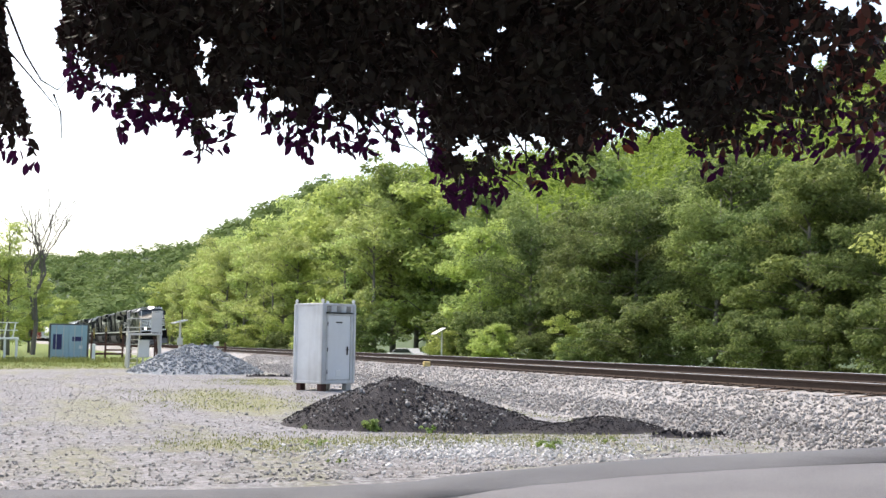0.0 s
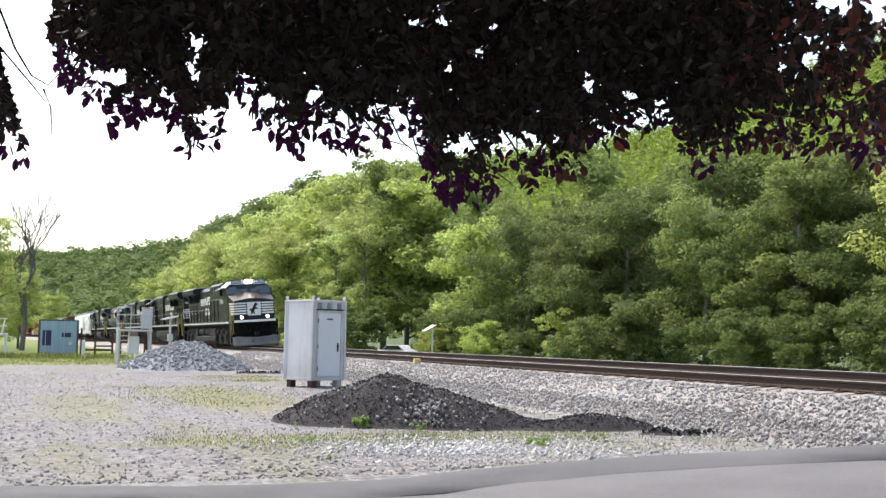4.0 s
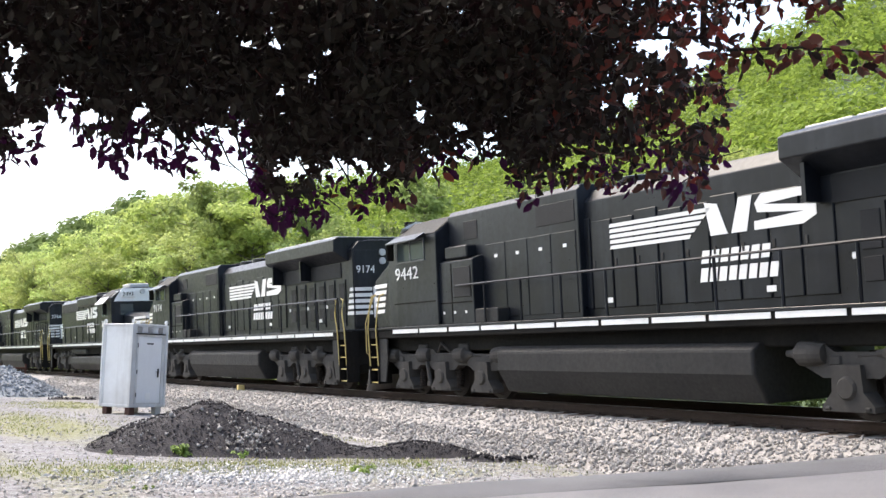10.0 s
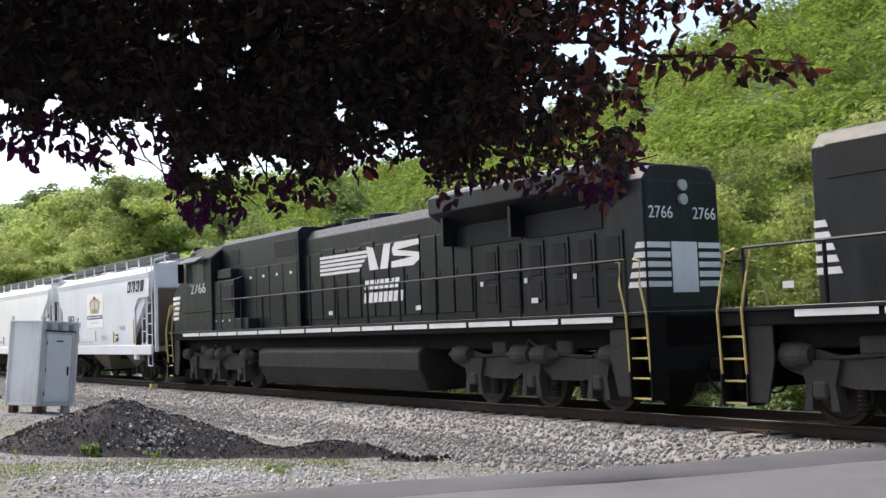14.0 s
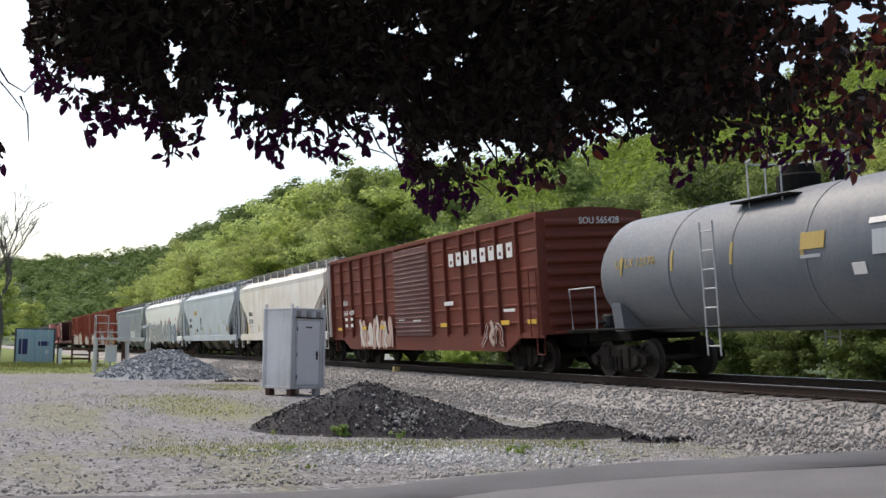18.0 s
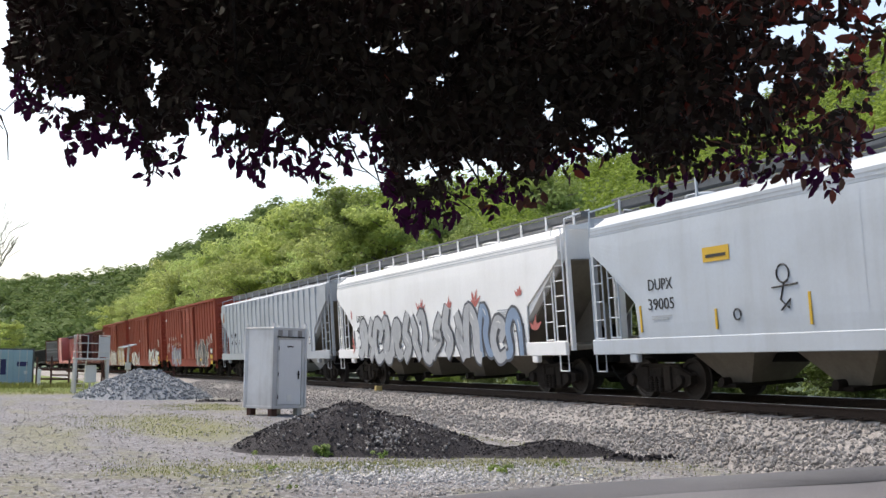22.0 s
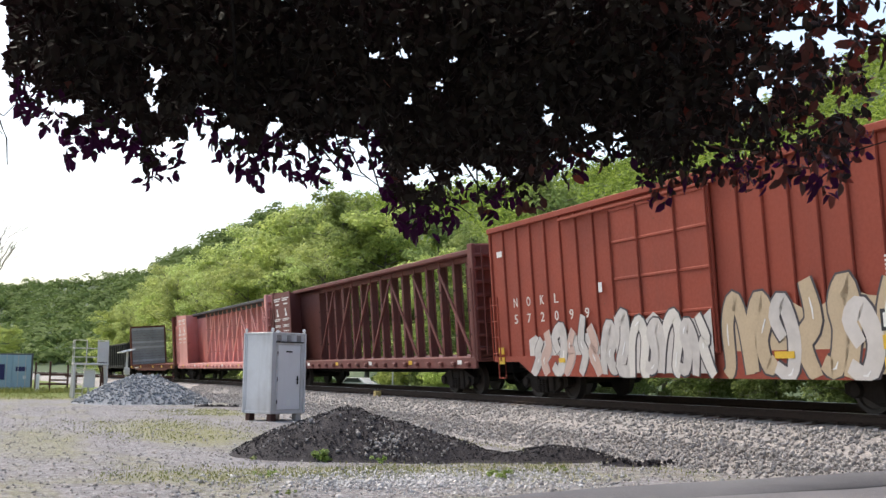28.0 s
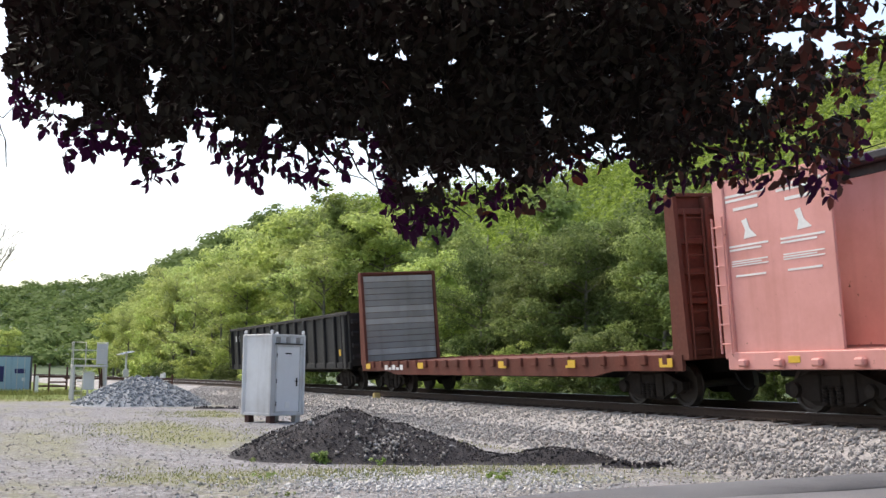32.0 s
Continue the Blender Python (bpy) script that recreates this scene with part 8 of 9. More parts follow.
for y in (-0.8, 0.85):
    part("rail_post", Shape().tube([(-0.85, y, 1.75), (-0.85, y, 2.95), (0.35, y, 2.95)], 0.03), GALV, plat)
part("mesh_panel", Shape().soft(0.33, 0.36, 0.37, 0.83, 1.85, 2.9, 0.005), GALV, plat)
part("cross_brace", Shape().tube([(0.35, 0.78, 0.1), (-0.2, 0.5, 1.65)], 0.04).tube([(-0.8, 0.8, 0.1), (0.3, 0.6, 1.6)], 0.04), BROWNWOOD, plat)
part("cabinet", Shape().soft(-0.45, -0.1, -0.25, 0.3, 0.55, 1.45, 0.02), WHITEWOOD, plat, "white cabinet on legs")
part("cabinet_leg", Shape().soft(-0.3, -0.24, -0.05, 0.05, -0.05, 0.56, 0.01), GALV, plat)
part("stairs", Shape().along_y([(-0.9, 1.7), (-2.3, 0.0), (-2.1, 0.0), (-0.75, 1.62)], -0.8, -0.74).along_y([(-0.9, 1.7), (-2.3, 0.0), (-2.1, 0.0), (-0.75, 1.62)], -0.2, -0.14), GALV, plat)
for k in range(6):
    part("stair_tread", Shape().soft(-2.1 + 0.2 * k, -1.88 + 0.2 * k, -0.78, -0.16, 0.2 + 0.25 * k, 0.24 + 0.25 * k, 0.006), GALV, plat)

# ---- solar panel, sign board, markers ----
sol = thing("solar_panel", "tilted solar panel on a steel post beside the track", "solar panel", pose(-61.7, 6.4, ground_z(-61.7, 6.4), 0, 0, 0))
part("post", Shape().tube([(0, 0.15, -0.1), (0, 0.15, 2.55)], 0.06, 8), GALV, sol)
tilt = pose(0, 0.1, 2.5, 14, 0, 20) @ Matrix.Diagonal((0.8, 0.72, 1, 1))
part("panel", Shape().soft(-0.36, 0.36, -0.5, 0.5, -0.02, 0.02, 0.005), SOLARBLUE, sol, at=tilt)
part("panel_frame", Shape().box(-0.4, -0.36, -0.54, 0.54, -0.03, 0.03).box(0.36, 0.4, -0.54, 0.54, -0.03, 0.03).box(-0.36, 0.36, -0.54, -0.5, -0.03, 0.03).box(-0.36, 0.36, 0.5, 0.54, -0.03, 0.03), GALV, sol, at=tilt)
part("box", Shape().soft(0.02, 0.2, 0.0, 0.3, 1.2, 1.6, 0.02), GALV, sol)
pole = thing("sign_pole", "steel pole with a tilted pale board beyond the track", "pole", pose(-67.05, 24.0, ground_z(-67, 24)) @ Matrix.Diagonal((0.77, 0.77, 0.8, 1)))
part("post", Shape().tube([(0, 0, -0.2), (0, 0, 4.0)], 0.07, 8), GALV, pole)
part("board", Shape().soft(-0.35, 0.35, -0.62, 0.62, -0.03, 0.03, 0.01), GALV, pole, at=pose(-0.05, -0.3, 4.0, 26, 0, 15))
part("bracket", Shape().tube([(0, 0, 3.3), (0, -0.5, 3.75)], 0.03), GALV, pole)
for s_ in (-108.4, -107.0):
    p = on_track(s_, 3.4)
    mk = solid("track_marker", Shape().soft(-0.12, 0.12, -0.12, 0.12, 0, 1.3 + 0.1 * (s_ > -108), 0.03), WHITEWOOD, "short white marker post beside the track", "marker post", m=pose(p.x, p.y, 0.0), group="white marker posts")
p = on_track(-36.8, -1.25)
solid("rail_flag", Shape().soft(-0.09, 0.09, -0.12, 0.12, -0.1, 0.12, 0.02), plain("faded_yellow_plate", (0.55, 0.42, 0.16), 0.7), "small faded yellow plate on a tie end", "marker", m=Matrix.Translation((p.x, p.y, RAIL_Z - 0.17)))

# ---- fence ----
fence = thing("timber_fence", "old red-brown timber fence with two rails", "fence", pose(-73.9, 0, 0))
for y, h in ((2.25, 1.9), (3.12, 1.95), (4.2, 1.75)):
    part("post", Shape().soft(-0.06, 0.06, y - 0.06, y + 0.06, -0.1, h, 0.015), BROWNWOOD, fence)
for z in (0.45, 1.05):
    part("rail", Shape().soft(0.04, 0.1, 2.2, 4.25, z, z + 0.13, 0.015), BROWNWOOD, fence)
part("rail", Shape().soft(0.04, 0.1, 3.1, 4.25, 0.72, 0.82, 0.015), BROWNWOOD, fence)
for k in range(5):
    y = 4.9 + k * 1.6
    part("post", Shape().soft(-3.06, -2.94, y - 0.06, y + 0.06, -0.1, 1.3, 0.015), BROWNWOOD, fence)
part("rail", Shape().soft(-2.98, -2.9, 4.2, 11.4, 0.95, 1.07, 0.015), BROWNWOOD, fence)
solid("white_post", Shape().soft(-0.12, 0.12, -0.1, 0.1, 0, 1.15, 0.02), WHITEWOOD, "stout white post beside the fence", "post", m=pose(-72.6, 2.35, ground_z(-72.6, 2.3)))

# ---- white porch at the lot's end ----
porch = thing("porch", "white timber porch with a railing on tall posts", "porch", pose(-72.5, -4.2, ground_z(-72, -4)))
part("deck", Shape().soft(-2.5, 0.1, -2.4, 2.0, 1.38, 1.5, 0.02), WHITEWOOD, porch)
for k in range(7):
    part("post", Shape().soft(-0.06, 0.06, -2.2 + 0.68 * k, -2.06 + 0.68 * k, -0.1, 1.4, 0.01), WHITEWOOD, porch)
for k in range(9):
    part("baluster", Shape().tube([(0.05, -2.3 + 0.5 * k, 1.45), (0.15, -2.14 + 0.5 * k, 2.45)], 0.045), WHITEWOOD, porch)
for z in (1.95, 2.42):
    part("top_rail", Shape().tube([(0.15, -2.4, z), (0.15, 2.0, z)], 0.035), WHITEWOOD, porch)

# ---- parked car beyond the track ----
CARWHITE = plain("white_car_paint", (0.75, 0.75, 0.75), 0.25, 0.0, 0.05)
car = thing("parked_car", "small white car parked beyond the track", "car", pose(-97.0, 30.95, ground_z(-97, 30.95), 0, 0, 35))
part("body", Shape().along_y([(-2.1, 0.3), (-2.15, 0.75), (-1.9, 0.95), (-0.9, 1.0), (-0.4, 1.42), (1.1, 1.45), (1.7, 1.0), (2.1, 0.92), (2.15, 0.35)], -0.82, 0.82), CARWHITE, car, bevel=0.08)
part("window_band", Shape().along_y([(-0.7, 1.02), (-0.32, 1.38), (1.02, 1.4), (1.45, 1.02)], -0.835, 0.835), CABGLASS, car)
for x in (-1.35, 1.35):
    for y in (-0.75, 0.75):
        part("wheel", Shape().lathe([(-0.1, 0.1), (-0.1, 0.31), (0.1, 0.31), (0.1, 0.1)], 18, "y", (x, y, 0.31)), UNDER, car)

# ---- bare tree far left ----
TWIG = plain("grey_bare_twigs", (0.13, 0.115, 0.105), 0.9)
rb = random.Random(44)
wood = Shape()


def grow(p, d, length, r, depth):
    q = p + d * length
    wood.tube([p, p.lerp(q, 0.5) + Vector((rb.gauss(0, 0.06), rb.gauss(0, 0.06), 0)) * length, q], r, 4, r * 0.62)
    if depth:
        for _ in range(3):
            dd = (d + Vector((rb.gauss(0, 0.42), rb.gauss(0, 0.42), rb.uniform(-0.05, 0.3)))).normalized()
            grow(p.lerp(q, rb.uniform(0.55, 1.0)), dd, length * rb.uniform(0.6, 0.8), r * 0.58, depth - 1)


grow(Vector((0, 0, -0.2)), Vector((0, 0, 1)), 4.2, 0.19, 5)
bare = thing("bare_tree", "tall bare-twigged tree hardly in bud", "tree", pose(-104, -1.9, ground_z(-104, -1.9)) @ Matrix.Diagonal((1.25, 1.25, 1.45, 1)))
part("trunk", wood, TWIG, bare)

# ---- grass and weeds ----
GRASS = foliage("yellow_green_grass_blades", [(0.11, 0.14, 0.03), (0.21, 0.23, 0.07), (0.30, 0.28, 0.12)], 0.4)


WEED = foliage("leafy_weed_leaves", [(0.10, 0.15, 0.035), (0.18, 0.25, 0.06), (0.28, 0.36, 0.10)], 0.4)


def blades(spots, height, rnd):
    vs, qs = [], []
    for x, y, n_, spread, h in spots:
        for _ in range(n_):
            px, py = x + rnd.gauss(0, spread), y + rnd.gauss(0, spread)
            pz = ground_z(px, py)
            a_ = rnd.uniform(0, 6.28)
            hh = h * rnd.uniform(0.4, 1.2)
            w_ = 0.006 + hh * 0.035
            lean = rnd.uniform(0.1, 0.6) * hh
            dx, dy, ux, uy = math.cos(a_) * lean, math.sin(a_) * lean, -math.sin(a_) * w_, math.cos(a_) * w_
            k = len(vs)
            vs += [(px - ux, py - uy, pz - 0.01), (px + ux, py + uy, pz - 0.01), (px + dx * 0.5 + ux * 0.8, py + dy * 0.5 + uy * 0.8, pz + hh * 0.7), (px + dx, py + dy, pz + hh)]
            qs.append((k, k + 1, k + 2, k + 3))
    return raw_mesh("grass", vs, qs, GRASS)


rgz = random.Random(71)
spots = []
for _ in range(420):  # a thin sward before the black heap
    y = rgz.uniform(1.5, 8.5)
    spots.append((rgz.gauss(-15.1, 0.75) - 0.12 * (8 - y), y, 9, 0.22, 0.04))
for _ in range(260):  # the strip beyond it
    spots.append((rgz.uniform(-33, -23.5), rgz.gauss(3.9, 1.3), 9, 0.3, 0.045))
for _ in range(160):
    spots.append((rgz.uniform(-42, -36), rgz.gauss(6.6, 0.9), 9, 0.3, 0.05))
for _ in range(200):
    spots.append((rgz.uniform(-24, -12.5), rgz.gauss(9.6, 0.45), 6, 0.2, 0.04))
for _ in range(500):
    spots.append((rgz.uniform(-75, -55), rgz.uniform(-8, 8), 16, 0.4, 0.12))
for _ in range(160):
    spots.append((rgz.uniform(-76, -70), rgz.uniform(-4, 5), 18, 0.3, 0.32))
tagged(new("grass_tufts", blades(spots, 0.1, rgz)), "thin yellow-green grass over the gravel", "grass", kind="stuff")
for x, y, n_, sp, h in ((-17.35, 5.0, 150, 0.12, 0.2), (-16.55, 5.75, 90, 0.12, 0.12), (-13.75, 6.55, 150, 0.16, 0.13), (-14.15, 7.65, 60, 0.1, 0.1), (-17.9, 4.1, 60, 0.14, 0.1), (-12.6, 3.2, 40, 0.12, 0.08), (-14.9, 3.4, 70, 0.16, 0.1)):
    ws_ = np.random.RandomState(int(abs(x * 100)) % 1000)
    cs_ = [(x + rgz.gauss(0, sp * 0.7), y + rgz.gauss(0, sp * 0.7), ground_z(x, y) + h * rgz.uniform(0.25, 0.9)) for _ in range(max(4, n_ // 14))]
    v, q = leaf_cloud(cs_, [h * 0.4] * len(cs_), 16, h * 0.2, ws_, 0.8, 0.6)
    tagged(new("weed", raw_mesh("weed", v, q, WEED)), "leafy green weed growing out of the gravel", "weed", kind="stuff")

# ---- the purple-leafed tree over the camera ----
def plum_material(name, tones, through, glow, shine):
    m, n, links, b = material(name)
    geo = n.new("ShaderNodeNewGeometry")
    info = n.new("ShaderNodeObjectInfo")
    add = n.new("ShaderNodeMath")
    links.new(geo.outputs["Random Per Island"], add.inputs[0])
    links.new(info.outputs["Random"], add.inputs[1])
    fr = n.new("ShaderNodeMath")
    fr.operation = "FRACT"
    links.new(add.outputs[0], fr.inputs[0])
    cr = n.new("ShaderNodeValToRGB")
    e = cr.color_ramp.elements
    e[0].color, e[1].color = (*tones[0], 1), (*tones[-1], 1)
    for i, t in enumerate(tones[1:-1]):
        e.new((i + 1) / (len(tones) - 1)).color = (*t, 1)
    links.new(fr.outputs[0], cr.inputs[0])
    links.new(cr.outputs[0], b.inputs["Base Color"])
    b.inputs["Roughness"].default_value = 0.5
    b.inputs["Specular IOR Level"].default_value = shine
    tr = n.new("ShaderNodeBsdfTranslucent")
    tr.inputs["Color"].default_value = (*glow, 1)
    ms = n.new("ShaderNodeMixShader")
    ms.inputs[0].default_value = through
    links.new(b.outputs[0], ms.inputs[1])
    links.new(tr.outputs[0], ms.inputs[2])
    links.new(ms.outputs[0], n["Material Output"].inputs["Surface"])
    return m


PLUM = plum_material("dark_purple_leaves", [(0.018, 0.0155, 0.011), (0.027, 0.023, 0.016), (0.036, 0.028, 0.02), (0.06, 0.052, 0.038)], 0.18, (0.05, 0.016, 0.026), 0.15)
# purple glow puts the lens's colour fringe against the sky into the rim leaves
PLUM_RIM = plum_material("purple_fringe_leaves", [(0.012, 0.008, 0.007), (0.02, 0.011, 0.011), (0.03, 0.013, 0.015)], 0.4, (0.14, 0.02, 0.14), 0.1)
# young leaves: reds and olives, plus grey tones that paint in the sky's sheen
PLUM_YOUNG = plum_material("red_leaves_with_grey_sheen", [(0.03, 0.026, 0.018), (0.05, 0.043, 0.03), (0.085, 0.036, 0.024), (0.085, 0.08, 0.062), (0.30, 0.05, 0.03)], 0.34, (0.25, 0.035, 0.03), 0.45)

# lower rim of the crown round the camera: heading and height, in degrees
RIM_AZ = (-125, -93, -91.8, -91.6, -90.7, -90.2, -88.4, -87.8, -87.5, -87, -86.7, -86.1, -85.7, -84.2, -83.7, -83.4, -83.1, -82, -81.6, -81, -80.4, -79.6, -77.8, -77.2, -76.5, -76.2, -74.3, -73.9, -73.1, -71.3, -71, -70.5, -69.7, -67.1, -66.9, -65.2, -64.7, -62.5, -62.2, -61.1, -59.9, -57.6, -57.2, -55.9, -55.4, -52.7, -51.5, -50.2, -49.5, -48.1, -47.2, -46.4, -45.6)
RIM_EL = (9, 8, 8.2, 7.7, 7.7, 12.9, 11.6, 12.2, 10.3, 9.6, 10.6, 10.5, 11.4, 10.5, 10.7, 8.7, 9.6, 9.6, 10.5, 11.8, 11.8, 10.6, 9.3, 10.8, 10.7, 9.8, 9.9, 10.8, 10.3, 11, 9.4, 7.8, 6.9, 7.4, 9.0, 7.6, 8.8, 7.9, 10.3, 9.9, 10.8, 10.2, 9.3, 8.4, 9.7, 9.8, 9.3, 9.2, 9.8, 8.8, 8.9, 10.6, 11.1)
# clearings in the crown where the sky shows: heading, height, half width, half height
CLEARINGS = ((-71.5, 16.7, 0.7, 0.25), (-70.0, 16.8, 0.4, 0.2), (-67.3, 16.6, 0.5, 0.25), (-68.2, 15.3, 0.55, 0.45), (-69.6, 13.9, 0.35, 0.7), (-59.8, 12.9, 0.4, 0.35), (-62.1, 13.6, 0.3, 0.5), (-83.2, 15.1, 0.4, 0.7), (-83.2, 13.7, 0.4, 0.5),
             (-66.0, 10.4, 1.5, 0.75), (-68.9, 10.5, 0.8, 0.7), (-72.5, 11.7, 1.0, 0.45), (-75.1, 11.7, 0.8, 0.35), (-76.8, 12.9, 0.6, 0.5), (-79.5, 12.4, 1.4, 0.35), (-57.9, 10.8, 0.7, 0.7), (-87.1, 13.2, 0.9, 0.4), (-49.6, 17.0, 1.0, 0.6), (-47.4, 16.7, 0.9, 0.5), (-47.4, 18.3, 0.9, 0.5), (-50.7, 14.3, 0.5, 0.6), (-47.3, 13.4, 1.3, 0.8))


def leaf_array(points, ways, size, rnd, curl=0.25):
    """Pointed oval leaves, two quads each, from a base along a way."""
    n_ = len(points)
    p = np.asarray(points, float)
    u = np.asarray(ways, float)
    u /= np.linalg.norm(u, axis=1)[:, None]
    side_ = np.cross(u, rnd.normal(size=(n_, 3)))
    side_ /= np.linalg.norm(side_, axis=1)[:, None]
    nrm = np.cross(u, side_)
    L_ = (size * (0.65 + 0.6 * rnd.random(n_)))[:, None]
    W_ = L_ * (0.2 + 0.08 * rnd.random((n_, 1)))
    fold = nrm * W_ * 0.35
    droop = nrm * L_ * curl * (rnd.random((n_, 1)) - 0.3)
    vs = np.stack([p, p + u * L_ * 0.33 + side_ * W_ + fold, p + u * L_ * 0.72 + side_ * W_ * 0.8 + fold + droop * 0.5, p + u * L_ + droop,
                   p + u * L_ * 0.72 - side_ * W_ * 0.8 + fold + droop * 0.5, p + u * L_ * 0.33 - side_ * W_ + fold], 1)
    q = np.array([(0, 1, 2, 3), (0, 3, 4, 5)])
    return vs.reshape(-1, 3), (q[None] + 6 * np.arange(n_)[:, None, None]).reshape(-1, 4)


def spot_at(az, el, d):
    a, e = math.radians(az), math.radians(el)
    return np.array([d * math.sin(a) * math.cos(e), d * math.cos(a) * math.cos(e), EYE + d * math.sin(e)])


def open_sky(az, el):
    """Whether a direction looks out between or under the leaves."""
    low = float(np.interp(az, RIM_AZ, RIM_EL))
    if el < low + 0.25 or az > -45.7 + 0.5 * noise.noise((el * 1.7, 3.0, 1.0)):
        return True
    if np.interp(el, (7.9, 10.9, 13.3, 15.8, 20), (-90.9, -91.8, -92.7, -93.1, -93.3)) < az < np.interp(el, (10, 12.8, 14.9, 16.3, 20), (-88.9, -89.9, -90.5, -90.3, -91.0)):
        return True
    fine = noise.noise((az * 3.1, el * 3.6, 4.4))
    for a, e, w, h in CLEARINGS:
        k = ((az - a) / w) ** 2 + ((el - e) / h) ** 2
        if k < 1.6 and fine > 0.5 * k - 0.45:
            return True
    deep = el - low
    # the outer end towards the track is thin all through
    if az > -52.5:
        return noise.noise((az * 1.6, el * 2.4, 8.1)) + 0.4 * fine > 0.45 - 0.025 * (az + 52.5)
    # the lower rim is airy, the core nearly closed
    if deep < 2.6 and not -71.2 < az < -69.2:
        return noise.noise((az * 2.2, el * 2.6, 8.1)) + 0.35 * fine > (0.09 if az < -71.2 else 0.14) + 0.15 * deep
    return noise.noise((az * 3.4, el * 4.6, 8.1)) + 0.4 * noise.noise((az * 0.5, el * 1.3, 2.7)) > (0.66 if az < -70 else 0.74)


def direction(p):
    return math.degrees(math.atan2(p[0], p[1])), math.degrees(math.atan2(p[2] - EYE, math.hypot(p[0], p[1])))


np_r = np.random.RandomState(77)
pr = random.Random(77)
crown_tree = thing("purple_plum_tree", "dark purple-leafed tree whose low boughs hang over the lot", "tree", pose(0, 0, 0))
dark_p, dark_w, red_p, red_w, rim_p, rim_w = [], [], [], [], [], []
LEAF = 0.056


def leaf(p_, w_, red, bound=True):
    """Keeps one leaf, unless it would close a clearing."""
    w_ = w_ / np.linalg.norm(w_)
    if bound and open_sky(*direction(p_ + w_ * LEAF * 0.45)):
        return
    az, el = direction(p_)
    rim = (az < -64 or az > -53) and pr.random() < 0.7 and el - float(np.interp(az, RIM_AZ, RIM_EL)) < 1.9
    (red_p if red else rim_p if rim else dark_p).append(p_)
    (red_w if red else rim_w if rim else dark_w).append(w_)


def redness(az, el):
    low = float(np.interp(az, RIM_AZ, RIM_EL))
    k = 0.002 + 0.2 * blend(-58, -50, az) + 0.25 * blend(-52, -46, az) + 0.4 * blend(-70, -62, az) * blend(1.3, 0.1, el - low)
    return min(0.5, k)


def sprig(az, el, d, n_, reach, red, bound=True):
    """A twig with leaves that hangs out and down from a place."""
    base = spot_at(az, el, d)
    way = np.array([pr.gauss(0, 0.6), pr.gauss(0, 0.6), pr.gauss(-0.45, 0.35)])
    way /= np.linalg.norm(way)
    for k in range(n_):
        f_ = k / max(1, n_ - 1)
        leaf(base + way * reach * (f_ - 0.5) + np_r.normal(size=3) * 0.012, way * 0.5 + np_r.normal(size=3) * 0.7 + np.array([0, 0, -0.35]), pr.random() < red, bound)


def fullness(az, el):
    """How full of leaves the crown is in a direction, 0 to 1."""
    deep = el - float(np.interp(az, RIM_AZ, RIM_EL))
    k = float(np.interp(deep, (0.0, 0.8, 1.6, 2.6, 4.0), (0.15, 0.22, 0.34, 0.65, 1.0)))
    if -71.0 < az < -69.3:
        k = max(k, 0.8)
    if az > -53:
        k = min(k, float(np.interp(az, (-53, -50, -48, -45.6), (1.0, 0.85, 0.6, 0.4))))
    return k * (0.75 + 0.7 * noise.noise((az * 0.8, el * 1.1, 3.3)))


# twigs along the rim and through the front of the crown
for k in range(9000):
    az, el = pr.uniform(-104, -45.6), pr.uniform(6.8, 25)
    if el > float(np.interp(az, RIM_AZ, RIM_EL)) - 0.3 and pr.random() < fullness(az, el):
        sprig(az, el, pr.uniform(4.3, 6.2), pr.randint(8, 13), 0.3, redness(az, el))
# the body of the crown behind them
for k in range(84000):
    az, el = pr.uniform(-106, -45.6), pr.uniform(9, 26.5)
    if pr.random() < fullness(az, el) ** 1.8:
        leaf(spot_at(az, el, pr.uniform(5.2, 8.0)), np_r.normal(size=3) + np.array([0, 0, -0.4]), pr.random() < 0.7 * redness(az, el))
# larger shaded leaves deep in the crown
deep_p, deep_w = [], []
for k in range(33000):
    az, el = pr.uniform(-106, -47), pr.uniform(9, 27)
    low = float(np.interp(az, RIM_AZ, RIM_EL))
    if el < low + 2.3 or az > -53:
        continue
    p_ = spot_at(az, el, pr.uniform(8.0, 9.5))
    w_ = np_r.normal(size=3)
    w_ /= np.linalg.norm(w_)
    if not any(open_sky(*direction(p_ + w_ * f_)) for f_ in (0.0, 0.06, 0.12)):
        deep_p.append(p_)
        deep_w.append(w_)
v, q = leaf_array(deep_p, deep_w, 0.12, np_r)
ob = new("inner_crown", raw_mesh("inner_crown", v, q, PLUM))
ob.parent = crown_tree
tagged(ob, "shaded leaves deep in the crown", kind="stuff")
# the long twigs at the end
for k in range(30):
    f_ = k / 29
    sprig(-46.5 + 9.3 * f_, 16.5 - 0.6 * f_ + 0.35 * math.sin(f_ * 5) + pr.gauss(0, 0.1), 4.4, 4, 0.12, 0.7, False)
for k in range(34):
    f_ = k / 33
    sprig(-47.5 + 7.2 * f_, 19.0 + 0.7 * f_ - 1.6 * max(0, f_ - 0.75) * 4 * 0.9 + pr.gauss(0, 0.3), 4.6, 5, 0.14, 0.5, False)
v, q = leaf_array(dark_p, dark_w, LEAF, np_r)
ob = new("crown", raw_mesh("crown", v, q, PLUM))
ob.parent = crown_tree
tagged(ob, "dense dark purple leaves", kind="stuff")
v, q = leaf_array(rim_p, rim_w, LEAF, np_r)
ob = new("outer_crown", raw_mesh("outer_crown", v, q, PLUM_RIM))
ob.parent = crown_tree
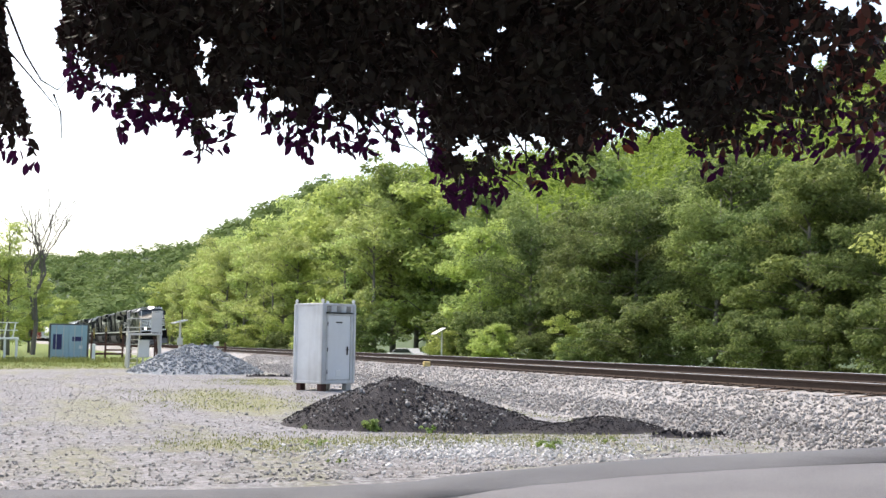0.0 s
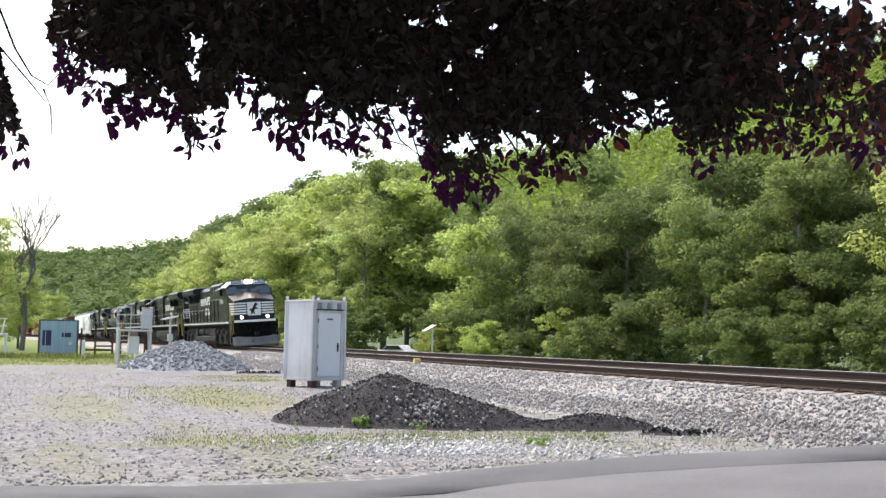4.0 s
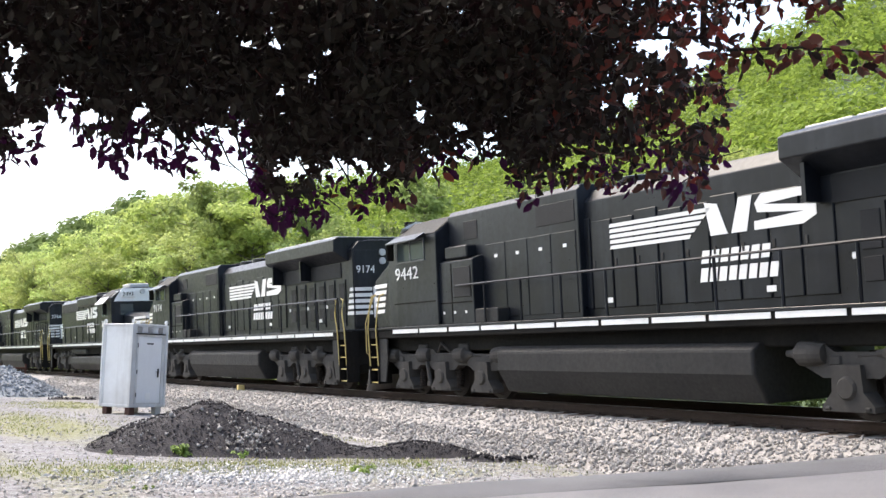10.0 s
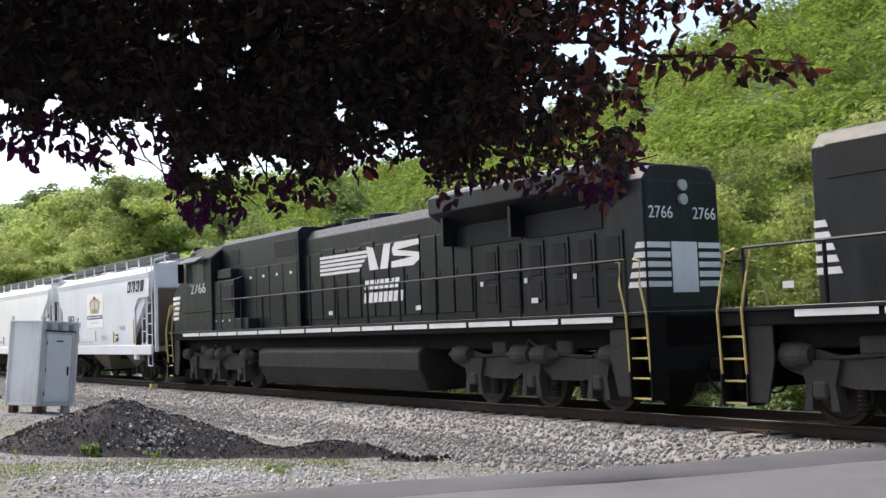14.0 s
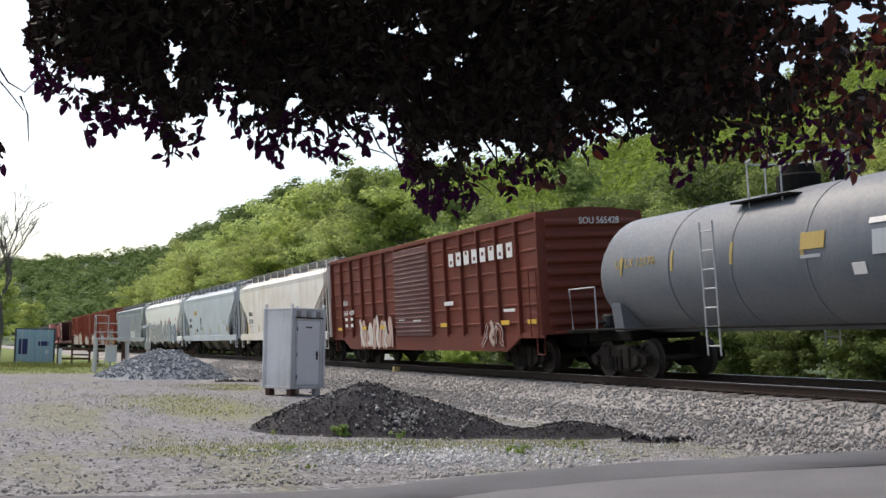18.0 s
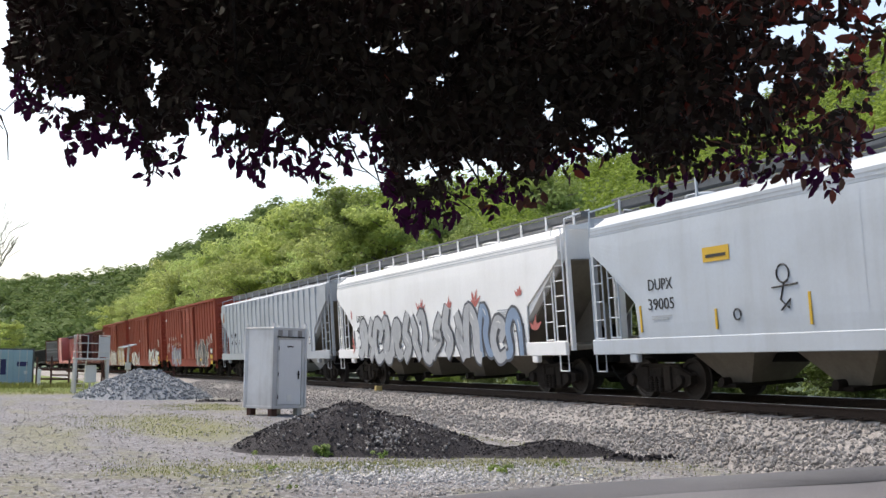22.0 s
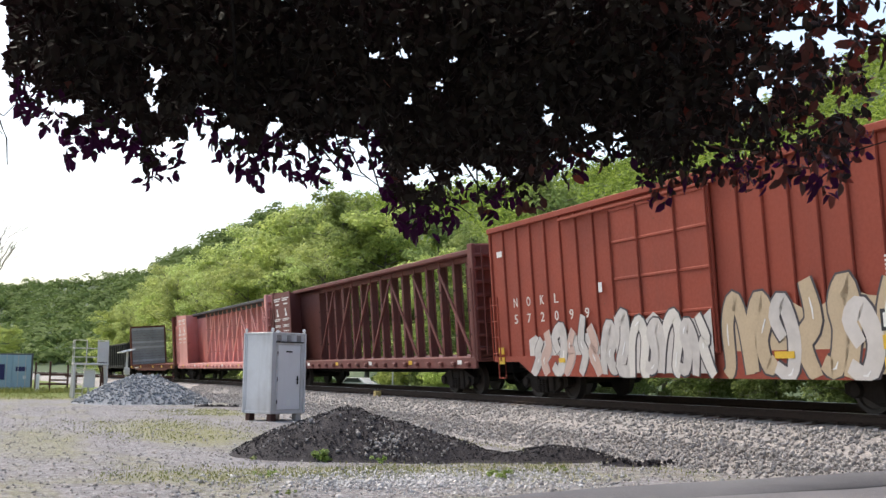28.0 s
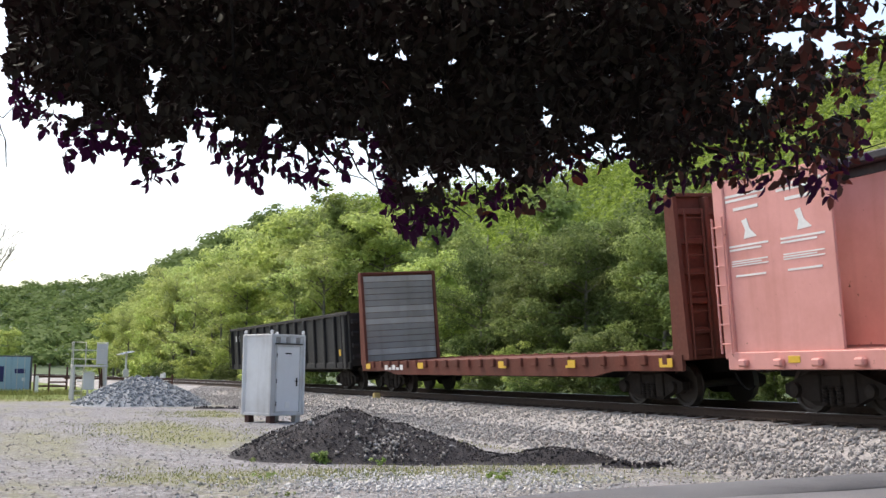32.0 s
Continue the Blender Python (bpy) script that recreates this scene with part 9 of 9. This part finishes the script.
tagged(ob, "leaves along the rim with a purple lens fringe put into their colour", kind="stuff")
v, q = leaf_array(red_p, red_w, LEAF * 1.15, np_r)
ob = new("young_crown", raw_mesh("young_crown", v, q, PLUM_YOUNG))
ob.parent = crown_tree
tagged(ob, "reddish young leaves", kind="stuff")
# the high and rear part of the crown, out of view, added to block the sky and shade the rest
ps, ws = [], []
for _ in range(15000):
    a, e = pr.uniform(0, 2 * math.pi), math.radians(pr.uniform(24, 88))
    d = pr.uniform(4.2, 6.5)
    if -math.pi * 0.6 < math.atan2(math.sin(a), math.cos(a)) < -0.5 and math.degrees(e) < 26:
        continue
    ps.append((d * math.sin(a) * math.cos(e), d * math.cos(a) * math.cos(e), EYE + d * math.sin(e)))
    ws.append((pr.gauss(0, 1), pr.gauss(0, 1), pr.gauss(-0.3, 0.5)))
v, q = leaf_array(ps, ws, 0.2, np_r)
ob = new("upper_crown", raw_mesh("upper_crown", v, q, PLUM))
ob.parent = crown_tree
tagged(ob, "unseen dark purple leaves added overhead to shade the crown", kind="stuff")
# single leaves along the lower rim
one_v, one_q = leaf_array([(0, 0, 0)], [(1, 0, 0)], np.array([0.05]), np.random.RandomState(3))
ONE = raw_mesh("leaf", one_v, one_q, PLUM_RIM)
ONE_RED = raw_mesh("leaf", one_v, one_q, PLUM_YOUNG)
made = 0
while made < 260:
    az = pr.uniform(-94, -46)
    low = float(np.interp(az, RIM_AZ, RIM_EL))
    p_ = spot_at(az, low + pr.uniform(0.1, 1.3), pr.uniform(4.2, 5.0))
    if open_sky(*direction(p_)):
        continue
    red = pr.random() < redness(az, low)
    part("leaf", ONE_RED if red else ONE, PLUM, crown_tree, at=Matrix.Translation(p_) @ Euler((pr.uniform(0, 6.3), pr.uniform(0.2, 1.6), pr.uniform(0, 6.3))).to_matrix().to_4x4())
    made += 1
# trunk, boughs and twigs
part("trunk", Shape().tube([(2.3, -1.9, -0.1), (2.15, -1.8, 0.9), (2.0, -1.6, 2.1), (1.7, -1.3, 3.4)], 0.2, 12, 0.13), DARK_BARK, crown_tree, smooth=True)
for az, el, d, r in ((-92, 21, 6.0, 0.05), (-84, 19, 6.4, 0.06), (-75, 14.5, 6.2, 0.055), (-66, 15, 6.4, 0.06), (-57, 14, 6.2, 0.05), (-47, 17.2, 5.2, 0.04), (-110, 30, 6, 0.06), (20, 40, 5.5, 0.06), (150, 35, 5.5, 0.06)):
    end = Vector(spot_at(az, el, d))
    start = Vector((1.9, -1.5, 2.7))
    midp = start.lerp(end, 0.45) + Vector((0, 0, 0.95))
    part("bough", Shape().tube([start, start.lerp(midp, 0.5) + Vector((0, 0, 0.2)), midp, midp.lerp(end, 0.5) + Vector((0, 0, 0.12)), end], r, 8, 0.014), DARK_BARK, crown_tree, smooth=True)
    for _ in range(7 if az < -60 else 0):
        b0 = midp.lerp(end, pr.uniform(0.25, 0.95)) + Vector((0, 0, 0.05))
        t_az = az + pr.uniform(-5, 5)
        b1 = Vector(spot_at(t_az, max(float(np.interp(t_az, RIM_AZ, RIM_EL)) + 1.2, el - pr.uniform(0, 6)), d - pr.uniform(0.2, 1.6)))
        part("twig", Shape().tube([b0, b0.lerp(b1, 0.5) + Vector((0, 0, 0.06)), b1], 0.012, 5, 0.004), DARK_BARK, crown_tree)
for pts, r in ((((-87.5, 19.5), (-83.5, 16.6), (-79.4, 15.3), (-74.0, 14.6)), 0.022), (((-78.6, 21.0), (-77.2, 16.5), (-75.6, 12.8), (-74.5, 11.2)), 0.02), (((-62.5, 20.0), (-60.8, 15.5), (-58.6, 11.2)), 0.016), (((-72.0, 21.0), (-66.0, 18.6), (-57.0, 17.6), (-47.0, 17.4)), 0.02)):
    part("bough", Shape().tube([spot_at(a, e, 5.0) for a, e in pts], r, 8, r * 0.4), DARK_BARK, crown_tree, smooth=True)
part("twig", Shape().tube([spot_at(-45.8, 16.7, 4.4), spot_at(-42, 16.6, 4.4), spot_at(-37.2, 15.9, 4.4)], 0.008, 5, 0.003), DARK_BARK, crown_tree)
for pts in (((-94.5, 17.5), (-92.9, 14.2), (-91.2, 12.4), (-90.4, 11.5)), ((-93.0, 16.2), (-92.0, 14.0), (-91.2, 12.8), (-90.4, 12.4), (-89.9, 13.0)), ((-90.6, 12.2), (-90.2, 11.3), (-90.1, 10.0)), ((-71.6, 11.6), (-70.6, 10.9), (-70.0, 10.2)), ((-74.5, 12.0), (-73.4, 10.7), (-71.8, 10.3)), ((-73.0, 12.2), (-72.2, 10.6), (-71.0, 9.7)), ((-71.9, 12.0), (-71.4, 10.4), (-71.0, 9.2)), ((-66.8, 11.4), (-65.6, 9.6), (-64.0, 8.6)), ((-68.6, 11.0), (-67.6, 9.4), (-66.2, 8.4)), ((-48.5, 11.8), (-46.6, 11.2), (-45.0, 11.6))):
    part("twig", Shape().tube([spot_at(a, e, 4.3) for a, e in pts], 0.005, 5, 0.002), DARK_BARK, crown_tree)


# ---- movement ----
SPEED = 14.5


def motions():
    for ob, at9, face in CARS:
        turn = Matrix.Identity(4) if face > 0 else Matrix.Rotation(math.pi, 4, "Z")
        walk(ob, [(t, track_pose(at9 + SPEED * (t - 9.0)) @ turn) for t in [2.0 * k for k in range(17)]])


motions()
